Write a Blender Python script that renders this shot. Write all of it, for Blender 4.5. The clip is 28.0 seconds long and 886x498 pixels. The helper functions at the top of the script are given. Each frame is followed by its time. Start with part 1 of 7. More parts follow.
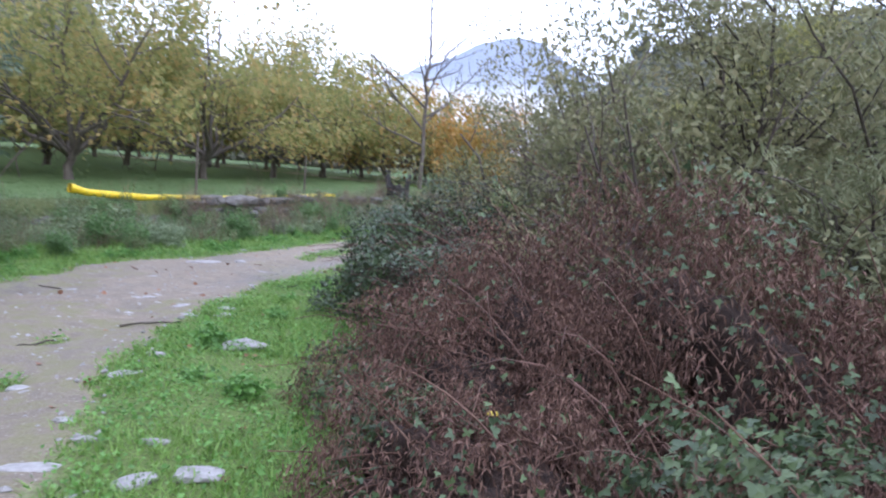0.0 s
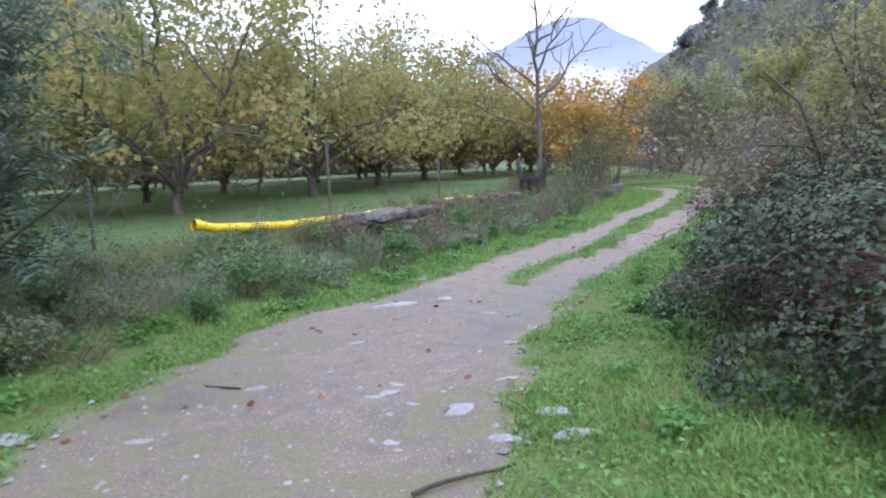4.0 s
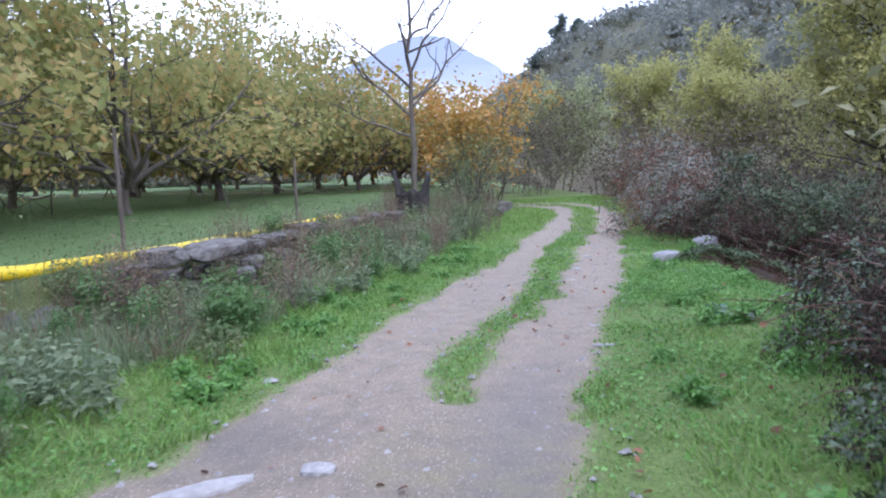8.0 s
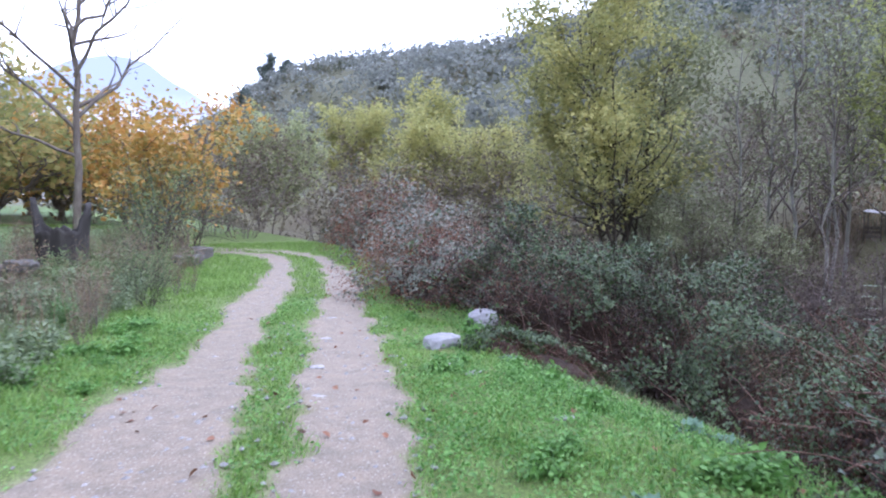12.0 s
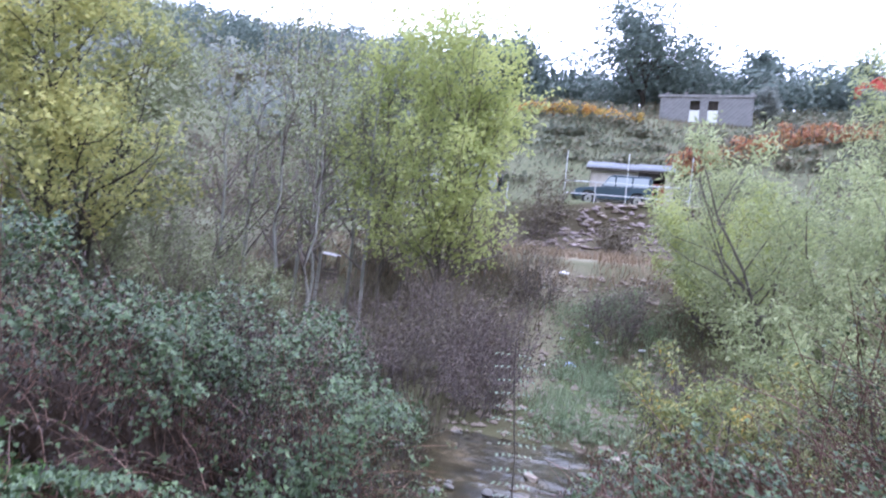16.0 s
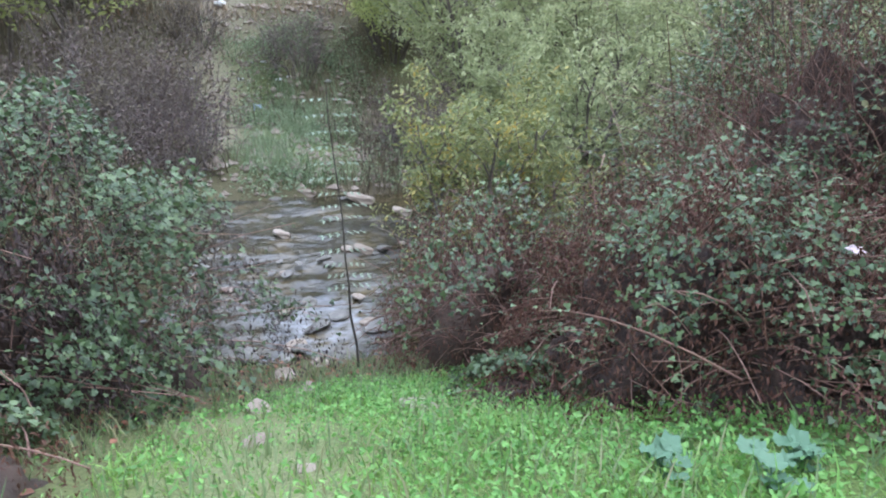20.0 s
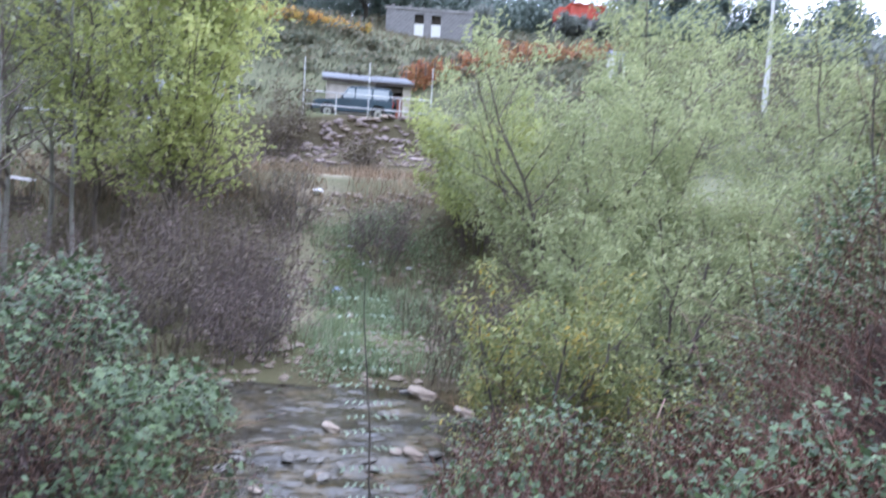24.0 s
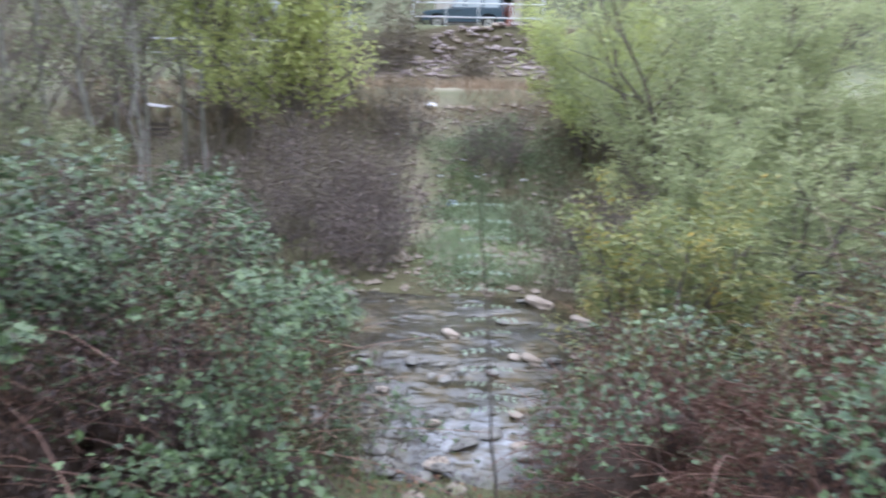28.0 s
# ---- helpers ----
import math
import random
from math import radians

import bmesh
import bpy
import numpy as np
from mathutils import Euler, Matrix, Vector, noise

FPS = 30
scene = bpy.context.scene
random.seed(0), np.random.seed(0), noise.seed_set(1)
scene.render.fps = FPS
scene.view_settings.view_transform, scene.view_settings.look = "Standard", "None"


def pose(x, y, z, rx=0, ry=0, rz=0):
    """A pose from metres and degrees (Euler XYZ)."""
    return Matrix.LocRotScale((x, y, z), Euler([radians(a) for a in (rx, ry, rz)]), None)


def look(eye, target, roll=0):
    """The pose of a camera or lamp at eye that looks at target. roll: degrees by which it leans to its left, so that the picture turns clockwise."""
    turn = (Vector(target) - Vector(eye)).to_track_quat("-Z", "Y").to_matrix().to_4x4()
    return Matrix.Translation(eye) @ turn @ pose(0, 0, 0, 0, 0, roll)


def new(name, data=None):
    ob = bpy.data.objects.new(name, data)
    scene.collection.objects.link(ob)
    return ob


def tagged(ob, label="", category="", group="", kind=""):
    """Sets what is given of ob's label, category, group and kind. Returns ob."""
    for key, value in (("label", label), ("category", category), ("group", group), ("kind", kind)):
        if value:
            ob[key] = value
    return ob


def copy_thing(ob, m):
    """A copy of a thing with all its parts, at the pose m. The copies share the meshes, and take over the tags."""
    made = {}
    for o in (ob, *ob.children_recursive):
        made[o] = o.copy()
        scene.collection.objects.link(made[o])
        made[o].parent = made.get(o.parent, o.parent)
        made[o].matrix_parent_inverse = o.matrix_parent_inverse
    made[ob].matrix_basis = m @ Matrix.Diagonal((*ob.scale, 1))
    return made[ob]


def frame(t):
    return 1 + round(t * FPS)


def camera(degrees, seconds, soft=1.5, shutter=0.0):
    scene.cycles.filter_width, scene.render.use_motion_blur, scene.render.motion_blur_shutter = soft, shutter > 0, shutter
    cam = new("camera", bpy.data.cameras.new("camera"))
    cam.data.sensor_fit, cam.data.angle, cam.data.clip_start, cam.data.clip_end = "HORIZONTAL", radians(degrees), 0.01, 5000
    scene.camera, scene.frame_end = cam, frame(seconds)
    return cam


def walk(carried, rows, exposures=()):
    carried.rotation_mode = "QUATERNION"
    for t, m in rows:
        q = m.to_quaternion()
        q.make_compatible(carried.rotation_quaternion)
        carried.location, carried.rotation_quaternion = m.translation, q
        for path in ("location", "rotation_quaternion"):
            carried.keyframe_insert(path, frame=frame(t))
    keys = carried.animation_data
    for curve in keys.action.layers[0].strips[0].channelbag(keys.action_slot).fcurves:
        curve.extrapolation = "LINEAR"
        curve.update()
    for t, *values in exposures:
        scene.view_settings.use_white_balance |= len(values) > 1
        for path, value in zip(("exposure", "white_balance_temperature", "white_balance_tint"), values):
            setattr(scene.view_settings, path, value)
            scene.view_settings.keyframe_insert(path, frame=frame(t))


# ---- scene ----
cam = camera(65.7, 28.0, soft=2.0, shutter=0.5)
METRES, EYE, TILT, LEAN, TURN = 22.0, 1.55, 0.0, 0.0, 0.0
ROWS = [
    (0.0, 0.0, 0.0, 0.0, 0.41, -6.96, -3.33),
    (0.5, -0.0118, 0.0204, 0.0008, -2.23, -9.21, -2.99),
    (1.0, -0.0347, 0.0395, -0.0002, 3.36, -7.34, 0.93),
    (1.5, -0.0524, 0.0595, -0.0022, 11.62, -6.44, 1.23),
    (2.0, -0.0697, 0.0783, -0.0033, 16.9, -6.93, 1.15),
    (2.5, -0.0861, 0.0953, -0.0033, 13.41, -7.81, 3.05),
    (4.5, -0.1292, 0.1931, -0.0102, 2.82, -7.34, 3.37),
    (5.0, -0.1362, 0.2207, -0.0115, -1.73, -9.3, 2.52),
    (5.5, -0.1397, 0.2477, -0.0128, -5.22, -9.9, 1.85),
    (6.0, -0.1476, 0.2774, -0.0145, -6.29, -10.27, 2.19),
    (6.5, -0.1511, 0.3055, -0.014, -7.88, -8.23, 3.25),
    (7.0, -0.1522, 0.3337, -0.0137, -3.15, -5.59, 3.78),
    (7.5, -0.1511, 0.3583, -0.0136, -5.7, -7.73, 3.52),
    (8.0, -0.1469, 0.3842, -0.0122, -6.09, -6.92, 3.21),
    (8.5, -0.1447, 0.4069, -0.0141, -7.3, -6.69, 1.48),
    (9.0, -0.141, 0.4322, -0.0135, -12.95, -7.51, 1.41),
    (9.5, -0.1349, 0.4572, -0.0133, -17.41, -7.13, 0.97),
    (10.0, -0.1282, 0.4828, -0.0143, -24.18, -6.58, -0.44),
    (10.5, -0.1225, 0.5062, -0.0166, -30.41, -6.33, -1.25),
    (11.0, -0.1163, 0.5342, -0.0171, -29.36, -8.75, -1.06),
    (11.5, -0.1135, 0.5588, -0.014, -29.07, -5.22, -0.28),
    (13.5, -0.0776, 0.6577, -0.02, -45.85, -3.29, -5.7),
    (14.0, -0.0696, 0.6808, -0.0193, -56.0, -2.25, -6.99),
    (14.5, -0.0601, 0.7012, -0.0212, -63.37, -2.1, -6.13),
    (15.0, -0.055, 0.7242, -0.022, -64.72, -2.61, -6.57),
    (15.5, -0.0489, 0.7425, -0.0193, -71.99, -2.41, -6.33),
    (16.0, -0.0368, 0.762, -0.0188, -77.36, 1.01, -5.86),
    (16.5, -0.0267, 0.7796, -0.0221, -78.69, 2.95, -4.65),
    (17.0, -0.0128, 0.7948, -0.0235, -83.12, -1.94, -4.22),
    (17.5, 0.0014, 0.8086, -0.0243, -90.65, -5.4, -2.23),
    (18.0, 0.0081, 0.8215, -0.0263, -99.9, -11.96, -0.92),
    (18.5, 0.0152, 0.8306, -0.0292, -106.7, -16.86, -1.4),
    (19.0, 0.0243, 0.8399, -0.0282, -109.54, -20.33, -1.26),
    (19.5, 0.0264, 0.8458, -0.0274, -109.91, -18.26, -1.34),
    (20.0, 0.0302, 0.8441, -0.029, -108.37, -18.93, -0.74),
    (20.5, 0.0367, 0.8355, -0.0301, -107.57, -19.35, -1.68),
    (22.5, 0.0586, 0.8187, -0.0303, -99.36, -16.49, -2.77),
    (23.0, 0.0587, 0.8175, -0.0297, -96.04, -14.86, -2.91),
    (23.5, 0.059, 0.8178, -0.0268, -97.05, -9.66, -3.68),
    (24.0, 0.059, 0.818, -0.0251, -100.38, -3.86, -3.46),
    (24.5, 0.0595, 0.818, -0.0235, -103.89, 1.0, -3.43),
    (25.0, 0.0594, 0.818, -0.0228, -106.71, 4.87, -3.32),
    (25.5, 0.0582, 0.8182, -0.0228, -109.4, 5.53, -3.59),
    (26.0, 0.0572, 0.8186, -0.0243, -107.79, 1.78, -3.7),
    (26.5, 0.0573, 0.8166, -0.0266, -104.9, -3.7, -2.38),
    (27.0, 0.0579, 0.8149, -0.0278, -103.54, -8.04, -1.52),
    (27.5, 0.0581, 0.8151, -0.0283, -100.29, -10.45, -1.54),
    (28.0, 0.0584, 0.8186, -0.0288, -91.09, -11.3, -1.03),
]
walk(cam, [(t, pose(0, 0, EYE, TILT, LEAN, TURN) @ pose(METRES * x, METRES * y, METRES * z, 90 + pitch, roll, yaw))
           for t, x, y, z, yaw, pitch, roll in ROWS], exposures=[(t, e, w, g) for t, e, w, g in ((0.0, 0.64, 5700, 18), (1.0, 0.82, 5800, 18), (2.0, 0.74, 5750, 18), (5.0, 0.54, 5680, 19), (8.0, 0.64, 5560, 20), (11.0, 0.95, 5600, 21), (13.5, 1.2, 5450, 25), (15.0, 1.6, 5450, 24), (17.0, 1.48, 5450, 21), (18.0, 1.6, 5850, 13), (20.0, 1.5, 5750, 10), (23.0, 1.55, 5870, 14), (24.0, 1.5, 5550, 17), (25.0, 1.3, 5470, 18), (26.0, 1.03, 5450, 19), (27.0, 1.4, 5700, 14), (28.0, 1.56, 5850, 13))])

# ---- world and light: a bright overcast afternoon ----
world = bpy.data.worlds.new("sky")
scene.world = world
world.use_nodes = True
wn, wl = world.node_tree.nodes, world.node_tree.links
wn.clear()
w_out = wn.new("ShaderNodeOutputWorld")
w_bg = wn.new("ShaderNodeBackground")
w_sky = wn.new("ShaderNodeTexSky")
w_sky.sky_type = "NISHITA"
w_sky.sun_disc = False
w_sky.sun_elevation, w_sky.sun_rotation = radians(28), radians(200)
w_gain = wn.new("ShaderNodeVectorMath")
w_gain.operation = "SCALE"
w_gain.inputs["Scale"].default_value = 0.14
w_tex = wn.new("ShaderNodeTexCoord")
w_map = wn.new("ShaderNodeMapping")
w_map.inputs["Scale"].default_value = (2.2, 2.2, 6.0)
w_noise = wn.new("ShaderNodeTexNoise")
w_noise.inputs["Scale"].default_value = 1.3
w_noise.inputs["Detail"].default_value = 6
w_ramp = wn.new("ShaderNodeValToRGB")
w_ramp.color_ramp.elements[0].position, w_ramp.color_ramp.elements[0].color = 0.32, (0.62, 0.62, 0.62, 1)
w_ramp.color_ramp.elements[1].position, w_ramp.color_ramp.elements[1].color = 0.52, (1, 1, 1, 1)
w_mix = wn.new("ShaderNodeMix")
w_mix.data_type = "RGBA"
w_mix.inputs["B"].default_value = (0.98, 1.03, 1.18, 1)
wl.new(w_sky.outputs[0], w_gain.inputs[0])
wl.new(w_tex.outputs["Generated"], w_map.inputs[0])
wl.new(w_map.outputs[0], w_noise.inputs["Vector"])
wl.new(w_noise.outputs[0], w_ramp.inputs[0])
wl.new(w_ramp.outputs[0], w_mix.inputs["Factor"])
wl.new(w_gain.outputs[0], w_mix.inputs["A"])
wl.new(w_mix.outputs["Result"], w_bg.inputs[0])
w_bg.inputs[1].default_value = 1.55
wl.new(w_bg.outputs[0], w_out.inputs[0])

sun = new("sun", bpy.data.lights.new("sun", "SUN"))
sun.data.energy, sun.data.angle, sun.data.color = 0.9, radians(25), (1.0, 0.97, 0.92)
sun.matrix_world = look((0, 0, 0), (-0.3 * 0.88, 0.83 * 0.88, -0.47))


# ---- number helpers ----
def vn(x, y, seed=0):
    """Smooth value noise, 0 to 1."""
    x, y = np.asarray(x, float), np.asarray(y, float)
    xi, yi = np.floor(x), np.floor(y)
    fx, fy = x - xi, y - yi
    fx, fy = fx * fx * (3 - 2 * fx), fy * fy * (3 - 2 * fy)

    def lattice(a, b):
        v = np.sin(a * 127.1 + b * 311.7 + seed * 74.7) * 43758.5453
        return v - np.floor(v)
    return (lattice(xi, yi) * (1 - fx) + lattice(xi + 1, yi) * fx) * (1 - fy) + \
        (lattice(xi, yi + 1) * (1 - fx) + lattice(xi + 1, yi + 1) * fx) * fy


def fbm(x, y, seed=0, octaves=4):
    total, amp, norm = 0, 1.0, 0
    for k in range(octaves):
        total = total + amp * vn(np.asarray(x) * 2 ** k + 17.3 * k, np.asarray(y) * 2 ** k - 9.1 * k, seed + k)
        norm += amp
        amp *= 0.5
    return total / norm


def smooth(v):
    v = np.clip(v, 0, 1)
    return v * v * (3 - 2 * v)


def line(*pts):
    ys, xs = [p[0] for p in pts], [p[1] for p in pts]
    return lambda y: np.interp(y, ys, xs)


# ---- plan: x of the long edges as they run along y ----
track_left = line((-8, -3), (-3, -4.4), (0, -5.0), (5, -5.6), (8, -6.0), (11, -5.7), (13, -4.6), (15, -3.7), (17.7, -2.7),
                  (22, -0.8), (27, 1.3), (31.8, 3.1), (34, 3.7), (36, 3.5), (38, 2.5), (40, 0.2), (42, -3.5), (60, -30))
rut_left_in = line((-8, -1.6), (0, -3.0), (5, -4.0), (9, -4.2), (12, -3.5), (13.9, -3.0), (15.7, -2.4), (17.5, -1.5), (22.5, 0.2), (26.3, 1.9),
                   (31.6, 3.6), (34, 4.35), (36, 4.3), (38, 3.4), (40, 1.2), (42, -2.5), (60, -29))
rut_right_in = line((-8, -1.5), (0, -2.9), (5, -3.9), (9, -4.1), (12, -3.1), (13.6, -2.5), (15.1, -2.0), (16.3, -1.3), (18.6, -0.35), (22, 0.95),
                    (26, 2.6), (29.1, 3.8), (33.5, 5.1), (35, 5.2), (36.5, 4.9), (38, 4.0), (40, 2.0), (42, -1.5), (60, -28))
track_right = line((-8, 2.2), (-3, 0.8), (0, -0.6), (2, -1.4), (3.8, -2.1), (5.6, -2.6), (9.2, -2.7), (11.5, -2.1), (13.3, -1.8),
                   (15, -1.1), (18, 0.3), (21.2, 1.6), (26, 3.4), (28.8, 4.4), (33.8, 5.7), (36, 5.8), (37.5, 5.4), (39, 4.4), (40.5, 2.8), (42, 0), (60, -27))
bank_top = line((-8, 4), (-2, 2.6), (0, 1.2), (3, -0.3), (6, -0.9), (10, -0.6), (12.6, 0.0), (14, 0.8), (15.3, 1.5), (17, 1.6), (19, 1.9), (21.4, 3.3),
                (26, 5.0), (35, 8.0), (60, 9))
water_near = line((-40, 6), (0, 7.2), (10, 7.3), (17, 7.6), (19, 7.9), (24, 8.4), (35, 11.5), (60, 13), (200, 15))
water_far = line((-40, 13), (0, 14.2), (15, 14.6), (20, 15.0), (24, 15.4), (35, 18), (60, 19), (200, 21))
wall_x = line((-10, -12), (0, -11), (10, -9.9), (14, -8.9), (15.2, -8.1), (17, -6.5), (18.5, -5.7), (22, -4.6), (25, -3.5), (29, -2.6),
              (33, -1.0), (38, 0.8), (60, 1))
far_side = ((0, -3.1), (14.6, -2.9), (16, -2.35), (21, -1.85), (23.5, -0.2), (25.8, 1.15), (27, 1.75), (30, 1.9), (33, 2.2), (36, 3.3), (36.7, 5.15),
            (44, 5.4), (50, 9.3), (66, 16.3), (85, 22), (110, 28), (160, 34), (400, 58), (4000, 120))


def track_level(y):
    return -0.05 - 0.03 * np.clip(y, -8, 20)


def height(x, y):
    """The lie of the land."""
    x, y = np.asarray(x, float), np.asarray(y, float)
    z = track_level(y) + 0 * x
    # two worn ruts and the crown between them
    mid = 0.5 * (rut_left_in(y) + rut_right_in(y))
    lc, rc = 0.5 * (track_left(y) + rut_left_in(y)), 0.5 * (track_right(y) + rut_right_in(y))
    z = z - 0.05 * np.exp(-((x - lc) / 0.45) ** 2) - 0.06 * np.exp(-((x - rc) / 0.45) ** 2) + 0.02 * np.exp(-((x - mid) / 0.25) ** 2)
    # weedy bank up to the field wall
    foot, top = track_left(y) - 0.7, wall_x(y) + 0.25
    up = smooth((foot - x) / np.maximum(foot - top, 0.4))
    field = 0.30 - 0.006 * np.clip(y - 18, -4, 45) + 0.025 * np.clip(wall_x(y) - x - 1, 0, 60) + 0.12 * (fbm(x * 0.11, y * 0.11, 5) - 0.5)
    z = z + up * 0.30
    over = smooth((top - x) / 0.5)
    z = z * (1 - over) + field * over
    # river bank
    xb, xw, xf = bank_top(y), water_near(y), water_far(y)
    s = (x - xb) / (xw - xb)
    down = np.clip(s, 0, 1)
    down = 0.75 * down + 0.25 * smooth(down)
    z = z + (-2.82 - track_level(y)) * down
    z = np.where(x > xw, -2.82 - 0.3 * smooth((x - xw) / 0.8), z)
    # far side
    hill = np.interp(x + 0.35 * np.clip(y - 60, 0, 500) - (xf - 14.6), [p[0] for p in far_side], [p[1] for p in far_side])
    window = smooth((x - 10 - 0.1 * y) / 35)
    keep = smooth((y - 60) / 60)
    hill = np.where(hill > 5, hill * (1 + 0.35 * smooth((y - 60) / 150)), hill)
    hill = np.where(hill > 0, hill * (1 - keep + keep * window), hill)
    bearing = np.degrees(np.arctan2(x, np.maximum(y - 15, 0.01)))
    hill = hill + 0.34 * np.maximum(hill - 9, 0) * smooth((bearing - 34) / 14) * smooth((78 - bearing) / 8)
    terrace = np.where((hill > 7) & (y < 150), (fbm(x * 0.05, y * 0.03, 11) - 0.5) * 2.5, 0)
    hill = hill + terrace
    z = np.where(x > 0.5 * (xw + xf), np.maximum(hill, -3.12), z)
    # hills behind the orchard
    z = z + 350 * smooth((np.hypot(x, y) - 150) / 500) * smooth((-x - 0.42 * y - 30) / 150)
    z = z + 40 * smooth((-y - 60) / 300)
    rough = 0.05 * (fbm(x * 0.8, y * 0.8, 21) - 0.5) + 0.03 * (fbm(x * 4, y * 4, 31, 3) - 0.5)
    ontrack = (x > track_left(y)) & (x < track_right(y))
    return z + rough * np.where(ontrack, 0.6, 1.0)


def hz(x, y):
    return float(height(np.array([x]), np.array([y]))[0])


TUFTS = ((-2.75, 13.6, 0.28), (-3.2, 12.7, 0.2), (-3.45, 12.3, 0.16), (-4.1, 8.8, 0.26), (-4.0, 9.8, 0.16), (-3.8, 10.5, 0.16), (-3.4, 11.6, 0.22),
         (-3.6, 6.2, 0.2), (-2.3, 14.7, 0.25), (-3.2, 4.8, 0.16), (-3.8, 10.6, 0.14))


def bare_mask(x, y):
    """1 on the worn soil of the track, 0 on grass."""
    n = 0.55 * (fbm(x * 1.6, y * 1.6, 41) - 0.5) + 0.12 * (fbm(x * 6, y * 6, 43, 3) - 0.5)
    n = n * 1.5
    left = np.minimum(x - track_left(y), rut_left_in(y) + 0.12 - x)
    right = np.minimum(x - rut_right_in(y) + 0.12, track_right(y) - x)
    whole = np.minimum(x - track_left(y), track_right(y) - x) - 0.06
    tuft = smooth((fbm(x * 0.9, y * 0.55, 47) - 0.70) / 0.06)
    for tx0, ty0, tr in TUFTS:
        tuft = np.maximum(tuft, smooth(1.5 - np.hypot((x - tx0) / tr, (y - ty0) / (tr * 1.7))))
    whole = whole - tuft * 0.9
    near = smooth((14.2 - y) / 1.6)
    d = np.maximum(left, right) * (1 - near) + whole * near
    return smooth((d + n * 0.75 + 0.12) / 0.30)


# ---- mesh helpers ----
def mesh_of(name, V, F, mat, smooth_faces=True):
    """A mesh from numpy arrays; F is (n, 3) or (n, 4)."""
    V, F = np.asarray(V, np.float32), np.asarray(F, np.int32)
    me = bpy.data.meshes.new(name)
    me.vertices.add(len(V))
    me.vertices.foreach_set("co", V.ravel())
    k = F.shape[1]
    me.loops.add(F.size)
    me.loops.foreach_set("vertex_index", F.ravel())
    me.polygons.add(len(F))
    me.polygons.foreach_set("loop_start", np.arange(0, F.size, k, dtype=np.int32))
    me.polygons.foreach_set("use_smooth", np.full(len(F), smooth_faces))
    me.update(calc_edges=True)
    me.materials.append(mat)
    return me


def thing(name, V, F, mat, label, category, group="", kind="", smooth_faces=True):
    return tagged(new(name, mesh_of(name, V, F, mat, smooth_faces)), label, category, group, kind)


def piece(name, V, F, mat, parent, label="", smooth_faces=True):
    """One mesh part under a thing, in the thing's own coordinates."""
    ob = new(name, mesh_of(name, V, F, mat, smooth_faces))
    ob.parent = parent
    return tagged(ob, label)


def part(name, bm, mat, parent, label="", smooth_faces=False):
    """One bmesh as one mesh part under a thing or part."""
    me = bpy.data.meshes.new(name)
    bm.to_mesh(me)
    bm.free()
    if smooth_faces:
        me.polygons.foreach_set("use_smooth", np.full(len(me.polygons), True))
    me.materials.append(mat)
    ob = new(name, me)
    ob.parent = parent
    return tagged(ob, label)


def holder(name, x, y, z, label, category, group="", turn=0, size=1.0):
    ob = new(name)
    ob.matrix_basis = pose(x, y, z, 0, 0, turn) @ Matrix.Scale(size, 4)
    ob.empty_display_size = 0.2
    return tagged(ob, label, category, group)


def box_bm(sx, sy, sz, at=(0, 0, 0), bevel=0.0, bm=None):
    bm = bm or bmesh.new()
    made = bmesh.ops.create_cube(bm, size=1.0)["verts"]
    for v in made:
        v.co = Vector((v.co.x * sx + at[0], v.co.y * sy + at[1], v.co.z * sz + at[2]))
    if bevel:
        edges = {e for v in made for e in v.link_edges}
        bmesh.ops.bevel(bm, geom=list(edges), offset=bevel, segments=2, affect="EDGES", profile=0.6)
    return bm


def rod_bm(a, b, r, sides=8, r2=None, bm=None):
    bm = bm or bmesh.new()
    a, b = Vector(a), Vector(b)
    m = Matrix.Translation((a + b) / 2) @ (b - a).to_track_quat("Z", "Y").to_matrix().to_4x4()
    bmesh.ops.create_cone(bm, cap_ends=True, segments=sides, radius1=r, radius2=r if r2 is None else r2, depth=(b - a).length, matrix=m)
    return bm


def prism_bm(outline, width, bevel=0.0):
    """An outline in (y, z) swept over a width in x, centred."""
    bm = bmesh.new()
    a = [bm.verts.new((-width / 2, p[0], p[1])) for p in outline]
    b = [bm.verts.new((width / 2, p[0], p[1])) for p in outline]
    n = len(outline)
    bm.faces.new(a)
    bm.faces.new(b[::-1])
    for i in range(n):
        bm.faces.new((a[i], b[i], b[(i + 1) % n], a[(i + 1) % n]))
    bmesh.ops.recalc_face_normals(bm, faces=bm.faces)
    if bevel:
        bmesh.ops.bevel(bm, geom=list(bm.edges), offset=bevel, segments=2, affect="EDGES", profile=0.6)
    return bm


